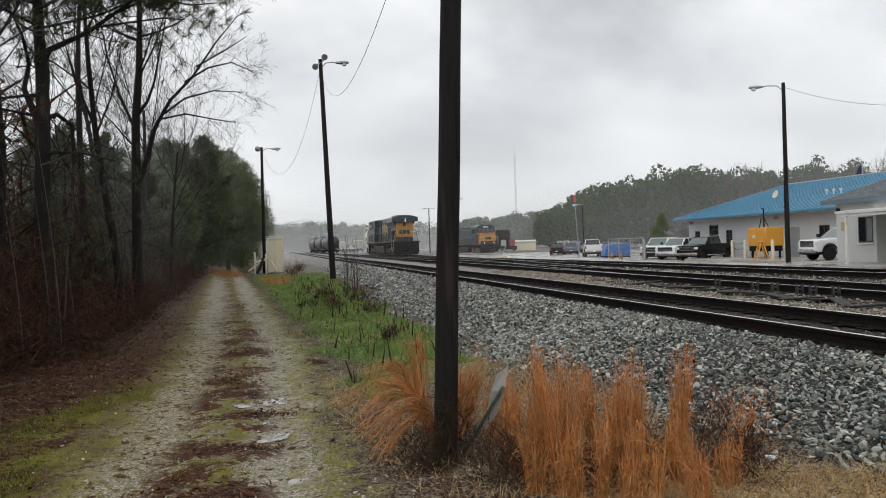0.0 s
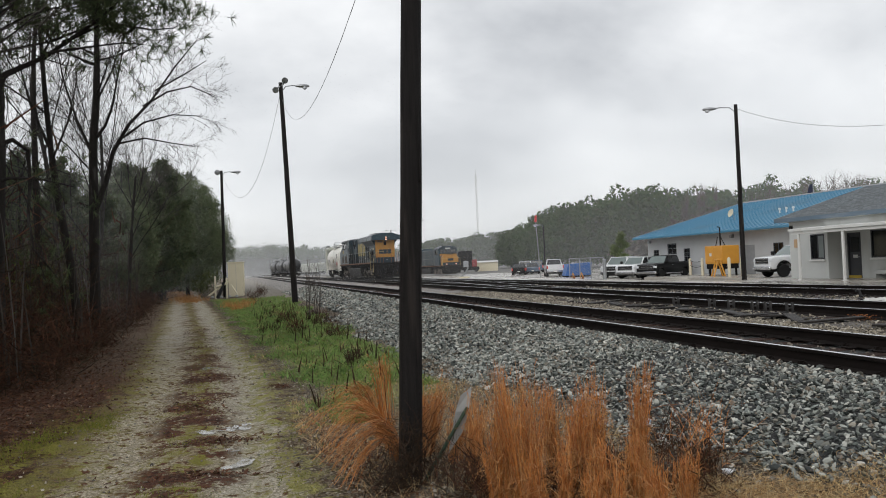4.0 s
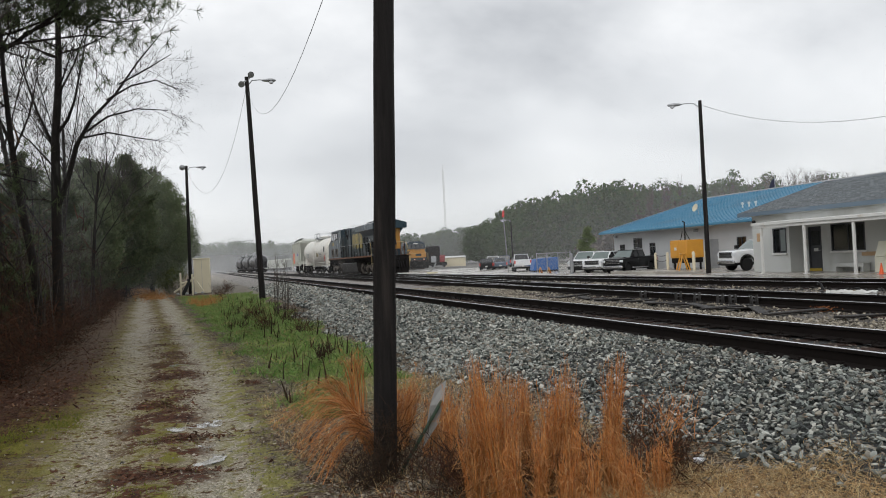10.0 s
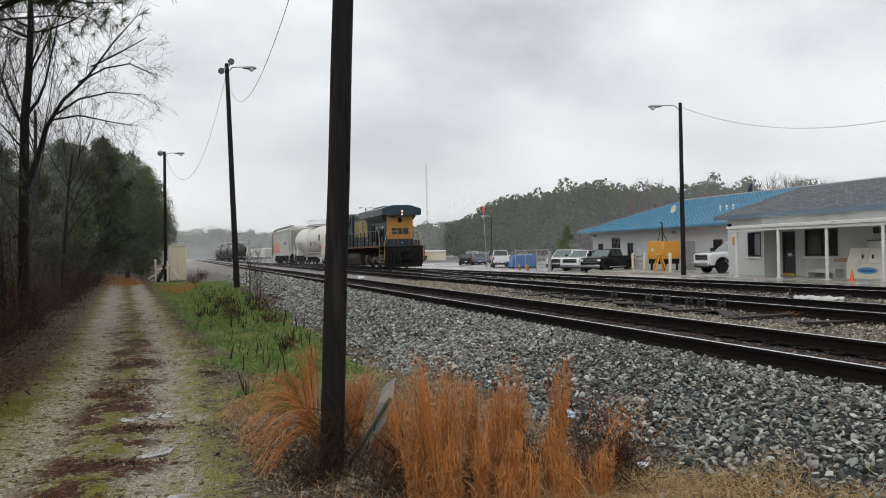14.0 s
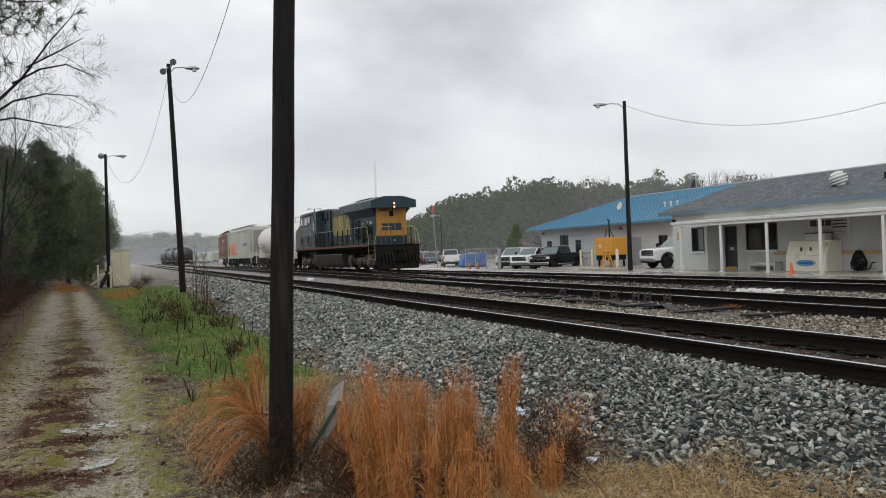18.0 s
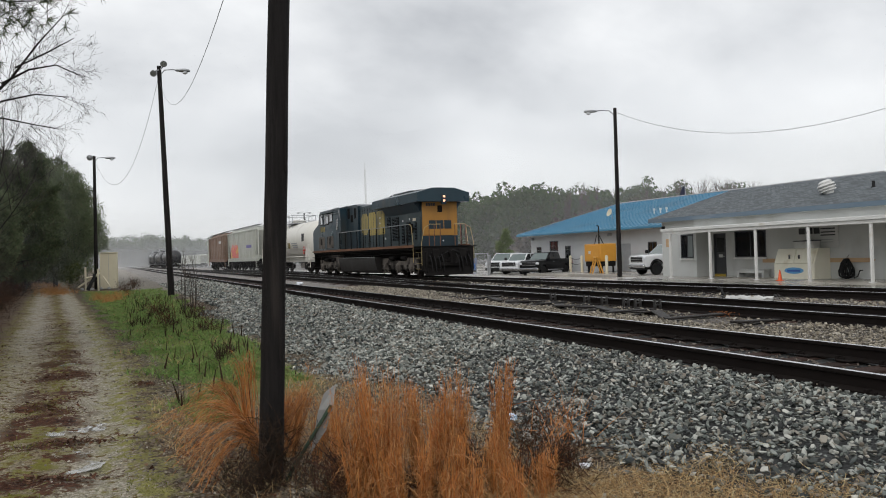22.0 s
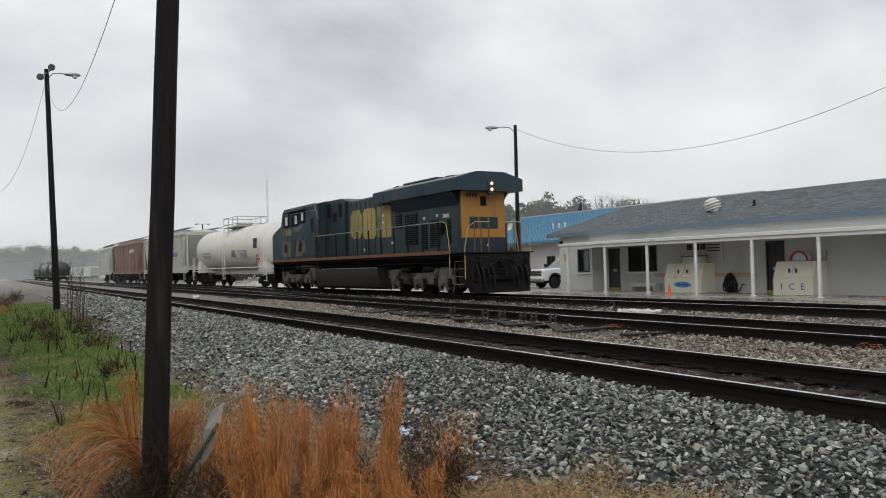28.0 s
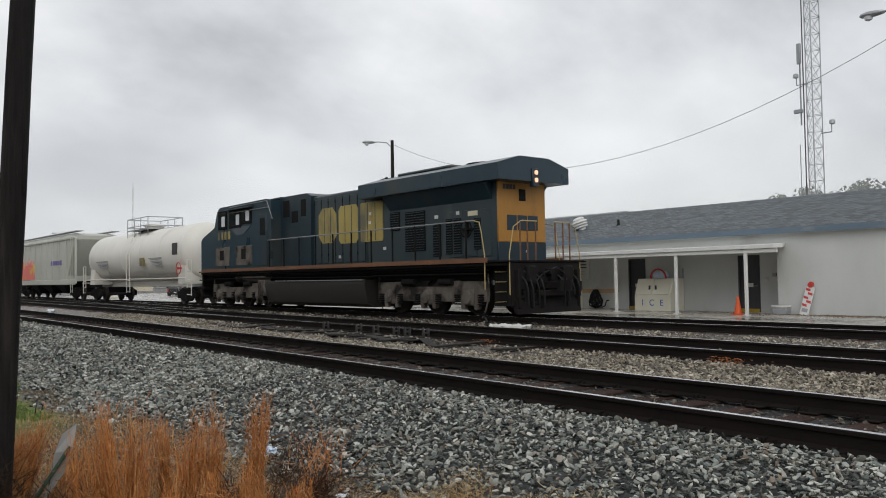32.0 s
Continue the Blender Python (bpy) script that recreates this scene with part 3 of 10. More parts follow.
def plain(name, shape, mat, label, category, group="", kind="", at=None, smooth=True):
    return tagged(part(name, shape, mat, None, "", at, smooth), label, category, group, kind)


def fast_mesh(name, verts, faces, mat):
    """verts (n, 3), faces (m, k) numpy arrays, all faces with k corners."""
    me = bpy.data.meshes.new(name)
    k = faces.shape[1]
    me.vertices.add(len(verts)); me.loops.add(faces.size); me.polygons.add(len(faces))
    me.vertices.foreach_set("co", np.ascontiguousarray(verts, dtype=np.float32).ravel())
    me.loops.foreach_set("vertex_index", np.ascontiguousarray(faces, dtype=np.int32).ravel())
    me.polygons.foreach_set("loop_start", np.arange(0, faces.size, k, dtype=np.int32))
    me.update(calc_edges=True)
    me.shade_flat()
    me.materials.append(mat)
    return me


PHI = (1 + 5 ** 0.5) / 2
ICO_V = np.array([(-1, PHI, 0), (1, PHI, 0), (-1, -PHI, 0), (1, -PHI, 0), (0, -1, PHI), (0, 1, PHI), (0, -1, -PHI), (0, 1, -PHI), (PHI, 0, -1), (PHI, 0, 1), (-PHI, 0, -1), (-PHI, 0, 1)]) / 1.902
ICO_F = np.array([(0, 11, 5), (0, 5, 1), (0, 1, 7), (0, 7, 10), (0, 10, 11), (1, 5, 9), (5, 11, 4), (11, 10, 2), (10, 7, 6), (7, 1, 8), (3, 9, 4), (3, 4, 2), (3, 2, 6), (3, 6, 8), (3, 8, 9), (4, 9, 5), (2, 4, 11), (6, 2, 10), (8, 6, 7), (9, 8, 1)])


# ---- ground ----
PROFILE = ((-400, -0.2), (-12, -0.30), (-5, -0.42), (-3, -0.48), (-1.0, -0.52), (0.8, -0.52), (1.6, -0.50), (2.6, -0.46), (3.4, -0.40),
           (4.9, -0.27), (17.6, -0.27), (18.6, -0.42), (24, -0.70), (30, -0.80), (45, -0.88), (700, -1.1))
PX, PZ = [p[0] for p in PROFILE], [p[1] for p in PROFILE]


WAVE = np.random.default_rng(19)
WAVES = [(1.7 * 0.89 ** k, WAVE.uniform(0, 6.28), WAVE.uniform(0, 6.28)) for k in range(24)]


def lane_s(x, y):
    """Distance from the lane's middle, which drifts to the left beyond 13 m."""
    return x + 0.6 + 0.061 * np.maximum(0, y - 13)


def ground_np(x, y):
    """Height of the soil: cross profile, two wheel ruts and small lumps near the lane."""
    x, y = np.asarray(x, float), np.asarray(y, float)
    s = lane_s(x, y)
    lumps = sum(0.0052 * w ** 0.75 * np.sin(6.28 / w * (x * np.cos(a) + y * np.sin(a)) + p) for w, a, p in WAVES)
    near = np.exp(-(np.maximum(0, np.abs(x) - 6) / 3) ** 2) * (np.abs(y) < 80)
    rut = -0.03 * np.exp(-((s + 0.55) / 0.25) ** 2) - 0.035 * np.exp(-((s - 0.52) / 0.22) ** 2)
    mid = 1.75 - 0.022 * (y - 10)
    mound = 0.15 * np.exp(-((x - mid) / 0.55) ** 2) * np.clip((y - 8.0) / 1.5, 0, 1) * np.clip((44 - y) / 8, 0, 1) * (1 + 0.35 * np.sin(y * 1.3) + 0.2 * np.sin(y * 3.1 + 2 * x))
    return np.interp(x, PX, PZ) + mound + near * (rut + lumps * np.clip((3.4 - x) / 0.5, 0, 1))


def ground_z(x, y):
    return float(ground_np(x, y))


def ground_material():
    m = bpy.data.materials.new("track_side_soil")
    m.use_nodes = True
    nt = m.node_tree
    b = nt.nodes["Principled BSDF"]
    N, L = nt.nodes.new, nt.links.new
    co, sep = N("ShaderNodeTexCoord"), N("ShaderNodeSeparateXYZ")
    L(co.outputs["Object"], sep.inputs[0])

    def math_node(op, a, c, d=None):
        n = N("ShaderNodeMath"); n.operation = op
        for k, v in enumerate((a, c, d)):
            if v is None:
                continue
            if isinstance(v, (int, float)):
                n.inputs[k].default_value = v
            else:
                L(v, n.inputs[k])
        return n.outputs[0]

    def noise_node(scale, detail=5):
        n = N("ShaderNodeTexNoise"); n.inputs["Scale"].default_value, n.inputs["Detail"].default_value = scale, detail
        L(co.outputs["Object"], n.inputs["Vector"])
        return n.outputs[0]

    def band(v, lo, hi, soft):
        a, c = N("ShaderNodeMapRange"), N("ShaderNodeMapRange")
        a.inputs[1].default_value, a.inputs[2].default_value = lo - soft, lo + soft
        c.inputs[1].default_value, c.inputs[2].default_value = hi - soft, hi + soft
        c.inputs[3].default_value, c.inputs[4].default_value = 1, 0
        L(v, a.inputs[0]); L(v, c.inputs[0])
        return math_node("MULTIPLY", a.outputs[0], c.outputs[0])

    def blend(f, c1, c2):
        x = N("ShaderNodeMix"); x.data_type = "RGBA"
        L(f, x.inputs[0])
        for k, v in ((6, c1), (7, c2)):
            if isinstance(v, tuple):
                x.inputs[k].default_value = (*v, 1)
            else:
                L(v, x.inputs[k])
        return x.outputs[2]

    def cell_node(scale):
        n = N("ShaderNodeTexVoronoi"); n.inputs["Scale"].default_value = scale
        L(co.outputs["Object"], n.inputs["Vector"])
        k = N("ShaderNodeSeparateColor"); L(n.outputs["Color"], k.inputs[0])
        return k.outputs[0], n.outputs["Distance"]

    wob = math_node("MULTIPLY_ADD", noise_node(1.3, 6), 0.7, -0.35)
    # s: distance from the lane's middle
    s = math_node("MULTIPLY", math_node("MAXIMUM", math_node("SUBTRACT", sep.outputs[1], 13.0), 0.0), 0.061)
    s = math_node("ADD", math_node("ADD", math_node("ADD", s, sep.outputs[0]), wob), 0.6)
    fine, mid, big = noise_node(45, 6), noise_node(9, 6), noise_node(0.9, 5)
    grit, grit_d = cell_node(55)
    chip, chip_d = cell_node(26)
    g2 = math_node("MULTIPLY", grit, grit)
    gravel = blend(g2, blend(fine, (0.18, 0.152, 0.10), (0.37, 0.315, 0.215)), (0.66, 0.59, 0.47))
    soil = blend(grit, (0.030, 0.016, 0.010), (0.10, 0.050, 0.028))
    leaf = blend(chip, (0.030, 0.013, 0.008), (0.135, 0.055, 0.030))
    moss = blend(mid, (0.125, 0.122, 0.022), (0.33, 0.30, 0.065))
    patch, patch2, strip = noise_node(5.5, 9), noise_node(9.0, 8), noise_node(2.4, 9)
    rag = math_node("MULTIPLY_ADD", chip, 0.16, -0.08)
    patch, patch2, strip = [math_node("ADD", v, rag) for v in (patch, patch2, strip)]
    ruts = math_node("MAXIMUM", band(s, -0.85, -0.25, 0.2), band(s, 0.28, 0.80, 0.2))
    lane = band(s, -1.15, 0.95, 0.2)
    mud = blend(grit, (0.13, 0.10, 0.062), (0.38, 0.31, 0.20))
    col = blend(patch, soil, leaf)
    col = blend(math_node("MULTIPLY", band(s, -3.2, -0.9, 0.3), band(sep.outputs[1], 15, 3000, 3)), col, blend(mid, (0.10, 0.068, 0.046), (0.24, 0.175, 0.12)))
    left = band(s, -1.75, -1.1, 0.25)
    col = blend(math_node("MULTIPLY", math_node("MULTIPLY", left, band(sep.outputs[1], -100, 10.3, 1.2)), band(strip, 0.53, 2, 0.10)), col, moss)
    col = blend(lane, col, mud)
    near_y = N("ShaderNodeMapRange"); near_y.inputs[1].default_value, near_y.inputs[2].default_value, near_y.inputs[3].default_value, near_y.inputs[4].default_value = 11, 24, 1.0, 0.75
    L(sep.outputs[1], near_y.inputs[0])
    col = blend(math_node("MULTIPLY", math_node("MULTIPLY", lane, near_y.outputs[0]), band(patch, 0.47, 2, 0.06)), col, moss)
    col = blend(math_node("MULTIPLY", ruts, band(patch2, 0.0, 0.56, 0.06)), col, gravel)
    far_lane = band(sep.outputs[1], 17, 3000, 4)
    col = blend(math_node("MULTIPLY", math_node("MULTIPLY", ruts, far_lane), band(strip, 0.0, 0.62, 0.12)), col, blend(mid, (0.36, 0.32, 0.25), (0.60, 0.54, 0.44)))
    col = blend(math_node("MULTIPLY", band(s, 0.22, 0.78, 0.14), band(patch2, 0.0, 0.60, 0.08)), col, blend(g2, blend(mid, (0.24, 0.215, 0.155), (0.44, 0.40, 0.30)), (0.66, 0.60, 0.50)))
    leafy = math_node("SUBTRACT", 1.0, math_node("MULTIPLY", far_lane, 0.55))
    col = blend(math_node("MULTIPLY", math_node("MULTIPLY", band(s, -0.42, 0.38, 0.15), leafy), band(strip, 0.50, 2, 0.03)), col, leaf)
    col = blend(math_node("MULTIPLY", math_node("MULTIPLY", lane, leafy), band(patch2, 0.62, 2, 0.05)), col, leaf)
    side = math_node("MULTIPLY", band(s, 0.60, 1.25, 0.15), band(sep.outputs[1], -100, 30, 6))
    col = blend(math_node("MULTIPLY", side, band(patch, 0.51, 2, 0.05)), col, blend(mid, (0.17, 0.165, 0.045), (0.42, 0.39, 0.13)))
    verge = band(s, 1.05, 400, 0.3)
    stony = blend(g2, blend(chip, (0.028, 0.020, 0.013), (0.085, 0.062, 0.040)), (0.38, 0.33, 0.25))
    col = blend(math_node("MULTIPLY", verge, band(patch2, 0.2, 0.62, 0.08)), col, stony)
    bank = math_node("ADD", math_node("MULTIPLY_ADD", sep.outputs[1], 0.055, -1.5), sep.outputs[0])
    bank = math_node("MULTIPLY", band(math_node("ADD", bank, wob), 0.05, 90, 0.2), band(math_node("ADD", sep.outputs[0], wob), -9, 2.35, 0.2))
    thatch = blend(mid, (0.15, 0.20, 0.04), (0.32, 0.39, 0.11))
    col = blend(math_node("MULTIPLY", math_node("MULTIPLY", bank, band(sep.outputs[1], 9.3, 54, 0.6)), band(patch, 0.36, 2, 0.08)), col, thatch)
    cess = math_node("MULTIPLY", band(math_node("ADD", sep.outputs[0], wob), 0.2, 5, 0.4), band(sep.outputs[1], 43, 3000, 4))
    col = blend(math_node("MULTIPLY", cess, 0.85), col, blend(patch, (0.19, 0.17, 0.14), (0.36, 0.33, 0.28)))
    yard = band(sep.outputs[0], 17.9, 500, 0.3)
    paved = blend(big, (0.17, 0.165, 0.155), (0.25, 0.245, 0.235))
    col = blend(yard, col, paved)
    far = band(sep.outputs[1], 75, 3000, 20)
    col = blend(math_node("MULTIPLY", far, band(sep.outputs[0], -1, 18, 1)), col, blend(big, (0.27, 0.25, 0.22), (0.40, 0.37, 0.33)))
    L(col, b.inputs["Base Color"])
    rr = N("ShaderNodeMapRange"); rr.inputs[1].default_value, rr.inputs[2].default_value = 0.35, 0.7
    rr.inputs[3].default_value, rr.inputs[4].default_value = 0.75, 0.97
    L(big, rr.inputs[0]); L(rr.outputs[0], b.inputs["Roughness"])
    b.inputs["Specular IOR Level"].default_value = 0.15
    bp = N("ShaderNodeBump"); bp.inputs["Strength"].default_value, bp.inputs["Distance"].default_value = 0.9, 0.035
    L(math_node("ADD", math_node("ADD", fine, mid), math_node("MULTIPLY", grit_d, -1.2)), bp.inputs["Height"]); L(bp.outputs[0], b.inputs["Normal"])
    return m


def build_ground():
    xs = np.concatenate([[-2500, -900, -400, -150, -60, -30, -18, -12, -9, -7.5], np.arange(-6.5, -3.6, 0.2), np.arange(-3.6, 3.01, 0.07), np.arange(3.2, 5.01, 0.3), [6, 8, 11, 14, 17.6, 18.6, 21, 24, 27, 30, 38, 45, 70, 120, 250, 600, 2500]])
    ys = np.concatenate([[-2500, -300, -60, -20, -8, -3, 0, 2], np.arange(3.0, 14, 0.08), np.arange(14, 30, 0.2), np.arange(30, 80, 1.0), [85, 95, 110, 140, 200, 300, 500, 900, 2500]])
    X, Y = np.meshgrid(xs, ys)
    Z = ground_np(X, Y)
    V = np.stack([X, Y, Z], -1).reshape(-1, 3)
    nx, ny = len(xs), len(ys)
    i = (np.arange(ny - 1)[:, None] * nx + np.arange(nx - 1)[None]).reshape(-1)
    F = np.stack([i, i + 1, i + nx + 1, i + nx], 1)
    me = fast_mesh("ground", V, F, ground_material())
    me.polygons.foreach_set("use_smooth", [True] * len(me.polygons))
    tagged(new("ground", me), "muddy gravel lane with moss, leaf litter and track-side soil", "ground", kind="structure")


build_ground()
TRACKS = (6.685, 11.31, 15.85)


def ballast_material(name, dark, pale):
    m = bpy.data.materials.new(name)
    m.use_nodes = True
    nt = m.node_tree
    b = nt.nodes["Principled BSDF"]
    N, L = nt.nodes.new, nt.links.new
    co, vor, noi, mx, mx2 = N("ShaderNodeTexCoord"), N("ShaderNodeTexVoronoi"), N("ShaderNodeTexNoise"), N("ShaderNodeMix"), N("ShaderNodeMix")
    vor.inputs["Scale"].default_value = 17
    noi.inputs["Scale"].default_value, noi.inputs["Detail"].default_value = 0.7, 5
    L(co.outputs["Object"], vor.inputs["Vector"]); L(co.outputs["Object"], noi.inputs["Vector"])
    hsv = N("ShaderNodeSeparateColor")
    L(vor.outputs["Color"], hsv.inputs[0])
    for x in (mx, mx2):
        x.data_type = "RGBA"
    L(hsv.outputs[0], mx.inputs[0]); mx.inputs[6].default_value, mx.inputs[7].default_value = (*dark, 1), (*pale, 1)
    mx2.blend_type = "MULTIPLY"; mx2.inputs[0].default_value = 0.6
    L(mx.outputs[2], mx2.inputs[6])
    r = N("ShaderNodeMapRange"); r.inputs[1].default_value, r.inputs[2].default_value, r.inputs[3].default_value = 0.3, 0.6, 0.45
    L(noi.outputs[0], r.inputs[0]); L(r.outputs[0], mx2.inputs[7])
    # paler further down the line, past the loose stones and their painted gap shade
    sep, dry, mx3 = N("ShaderNodeSeparateXYZ"), N("ShaderNodeMapRange"), N("ShaderNodeMix")
    L(co.outputs["Object"], sep.inputs[0]); L(sep.outputs[1], dry.inputs[0])
    dry.inputs[1].default_value, dry.inputs[2].default_value = 20, 46
    mx3.data_type = "RGBA"
    L(dry.outputs[0], mx3.inputs[0]); L(mx2.outputs[2], mx3.inputs[6])
    far_pale = N("ShaderNodeMix"); far_pale.data_type = "RGBA"
    L(hsv.outputs[1], far_pale.inputs[0]); far_pale.inputs[6].default_value, far_pale.inputs[7].default_value = (0.13, 0.12, 0.11, 1), (0.36, 0.33, 0.30, 1)
    L(far_pale.outputs[2], mx3.inputs[7])
    L(mx3.outputs[2], b.inputs["Base Color"])
    b.inputs["Roughness"].default_value = 0.7
    bp = N("ShaderNodeBump"); bp.invert = True
    bp.inputs["Strength"].default_value, bp.inputs["Distance"].default_value = 1.0, 0.05
    L(vor.outputs["Distance"], bp.inputs["Height"]); L(bp.outputs[0], b.inputs["Normal"])
    return m


BED = ((2.9, -0.46), (3.6, -0.37), (4.4, -0.25), (5.1, -0.165), (5.75, -0.175), (7.0, -0.205), (8.1, -0.19), (9.2, -0.225), (10.0, -0.19), (12.6, -0.185), (13.6, -0.23), (14.4, -0.19), (17.2, -0.185), (18.2, -0.32))
def bed_z(x):
    return float(np.interp(x, [p[0] for p in BED], [p[1] for p in BED]))


def build_bed():
    ys = np.concatenate([[-150, -40, -10], np.arange(0, 40, 0.5), np.arange(40, 130, 5), [150, 200, 300, 450, 700]])
    # shoulder near-black: shade in gaps between its loose stones put into the colour
    for name, lo, hi, mat, label in (("ballast_shoulder", 2.9, 8.1, ballast_material("gap_shaded_crushed_stone", (0.006, 0.0065, 0.0065), (0.035, 0.037, 0.035)), "grey crushed stone ballast under the nearest railway track"),
                                     ("ballast_bed", 8.1, 18.2, ballast_material("tan_crushed_stone", (0.032, 0.027, 0.023), (0.15, 0.128, 0.108)), "tan stained ballast between the yard tracks")):
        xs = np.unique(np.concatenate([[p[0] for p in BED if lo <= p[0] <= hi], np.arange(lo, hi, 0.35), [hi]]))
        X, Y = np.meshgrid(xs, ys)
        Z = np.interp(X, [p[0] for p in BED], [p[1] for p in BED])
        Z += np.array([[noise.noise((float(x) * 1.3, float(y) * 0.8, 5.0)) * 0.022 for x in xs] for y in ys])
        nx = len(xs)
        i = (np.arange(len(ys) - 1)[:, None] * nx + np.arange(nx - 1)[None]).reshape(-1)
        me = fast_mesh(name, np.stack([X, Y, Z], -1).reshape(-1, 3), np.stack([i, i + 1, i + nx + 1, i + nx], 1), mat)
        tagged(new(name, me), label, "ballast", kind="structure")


build_bed()
RAIL = [(-0.07, -0.172), (0.07, -0.172), (0.07, -0.16), (0.012, -0.135), (0.010, -0.045), (0.037, -0.036), (0.037, -0.010), (0.030, -0.003), (-0.030, -0.003), (-0.037, -0.010), (-0.037, -0.036), (-0.010, -0.045), (-0.012, -0.135), (-0.07, -0.16)]
HEAD = [(-0.030, -0.007), (0.030, -0.007), (0.029, -0.0015), (0.020, 0.0), (-0.020, 0.0), (-0.029, -0.0015)]


SKEW = 0.02948


def far_x(y):
    """Middle line of the train's track, which runs a little askew to the others."""
    return 16.587 - SKEW * y + bend(y)


def bend(y):
    """Sideways swing of the train's track far down the yard."""
    u = min(max(0.0, y - 98.0), 21.0)
    return u * u / 300 + max(0.0, y - 119.0) * 0.14


def rail_loft(prof, x, curved):
    ys = [-150] + [98 + 3 * k for k in range(8)] + [180, 260] if curved else [-150, 650]
    n = len(prof)
    vs = [(x + a + (bend(y) if curved else 0), y, c) for y in ys for a, c in prof]
    fs = [tuple(range(n))[::-1], tuple((len(ys) - 1) * n + k for k in range(n))]
    fs += [(i * n + k, i * n + (k + 1) % n, (i + 1) * n + (k + 1) % n, (i + 1) * n + k) for i in range(len(ys) - 1) for k in range(n)]
    return Shape().add(vs, fs)


def build_tracks():
    for cx, label in zip(TRACKS, ("main railway track with rusty rails and creosoted ties", "middle railway track with turnout braces", "far railway track that the locomotive runs on")):
        tr = thing("railway_track", label, "railway track", pose(cx, 0, 0) if cx < 14 else pose(far_x(0), 0, 0, 0, 0, math.degrees(math.atan(SKEW))), "yard tracks")
        for sx in (-1, 1):
            x = sx * (1.435 / 2 + 0.037)
            rail = part("rail", rail_loft(RAIL, x, cx > 14), M["steel_rail"], tr, smooth=False)
            part("rail_head", rail_loft(HEAD, x, cx > 14), M["rail_head"], rail, "bright worn running surface", smooth=False)
        tie = mesh_of("tie", Shape().box(-1.3, 1.3, -0.115, 0.115, -0.36, -0.178, 0.012), M["tie"])
        n = 170 if cx < 8 else 120
        rnd = random.Random(int(cx * 10))
        for k in range(n):
            ob = new("tie", tie)
            ob.parent = tr
            ob.matrix_basis = pose(rnd.uniform(-0.04, 0.04), 1.5 + k * 0.54 + rnd.uniform(-0.04, 0.04), rnd.uniform(-0.02, 0.004), 0, 0, rnd.uniform(-1.2, 1.2))
        if cx < 8:
            plate = mesh_of("tie_plate", Shape().box(-0.17, 0.17, -0.09, 0.09, -0.182, -0.166, 0.004).tube([(-0.1, 0.04, -0.17), (-0.1, 0.04, -0.14)], 0.014, 6).tube([(0.1, -0.04, -0.17), (0.1, -0.04, -0.14)], 0.014, 6), M["steel_rail"])
            anchor = mesh_of("rail_anchor", Shape().box(-0.09, 0.09, -0.015, 0.015, -0.2, -0.135, 0.006), M["steel_rail"])
            for k in range(60):
                for sx in (-1, 1):
                    for nm, me, dy in (("tie_plate", plate, 0), ("rail_anchor", anchor, 0.15)):
                        ob = new(nm, me)
                        ob.parent = tr
                        ob.matrix_basis = pose(sx * 0.754, 1.5 + k * 0.54 + dy, 0.004)
        if 10 < cx < 13:
            # guard rail and forged braces of the turnout
            part("guard_rail", Shape().prism([(-0.60 + a, c - 0.004) for a, c in RAIL], "y", 8.2, 17.5), M["steel_rail"], tr, "dark guard rail beside the running rail", smooth=False)
            br = Shape().box(-0.34, -0.04, -0.05, 0.05, -0.185, -0.15, 0.008)
            for x in (-0.24, -0.11):
                br.box(x - 0.018, x + 0.018, -0.035, 0.035, -0.16, 0.02, 0.006).tube([(x, 0, 0.0), (x, 0, 0.05)], 0.026, 8)
            br = mesh_of("rail_brace", br.box(-0.26, -0.09, -0.02, 0.02, -0.07, -0.04), M["brace_steel"])
            for y in (17.75, 16.20, 15.47, 14.64, 14.22, 13.55):
                ob = new("rail_brace", br)
                ob.parent = tr
                ob.matrix_basis = pose(-0.754, y, 0)
            timber = mesh_of("switch_timber", Shape().box(-1.75, 1.3, -0.12, 0.12, -0.36, -0.172, 0.012), M["tie_dark"])
            for k in range(21):
                ob = new("switch_timber", timber)
                ob.parent = tr
                ob.matrix_basis = pose(rnd.uniform(-0.12, 0.08), 12.6 + k * 0.55 + rnd.uniform(-0.04, 0.04), rnd.uniform(-0.012, 0.006), 0, 0, rnd.uniform(-1.5, 1.5))
            plank = mesh_of("plank", Shape().box(-0.55, 0.55, -0.1, 0.1, -0.2, -0.165, 0.01), M["tie_dark"])
            for k, y in enumerate((10.3, 11.7, 12.5, 13.1, 13.6, 14.3, 15.0, 15.6, 16.2, 17.0, 18.0, 19.5, 20.7)):
                ob = new("plank", plank)
                ob.parent = tr
                ob.matrix_basis = pose(-1.42 - 0.12 * (k % 3), y, 0.035, 0, rnd.uniform(-3, 3), (8, -14, 62, 20, -6, 75)[k % 6])


build_tracks()


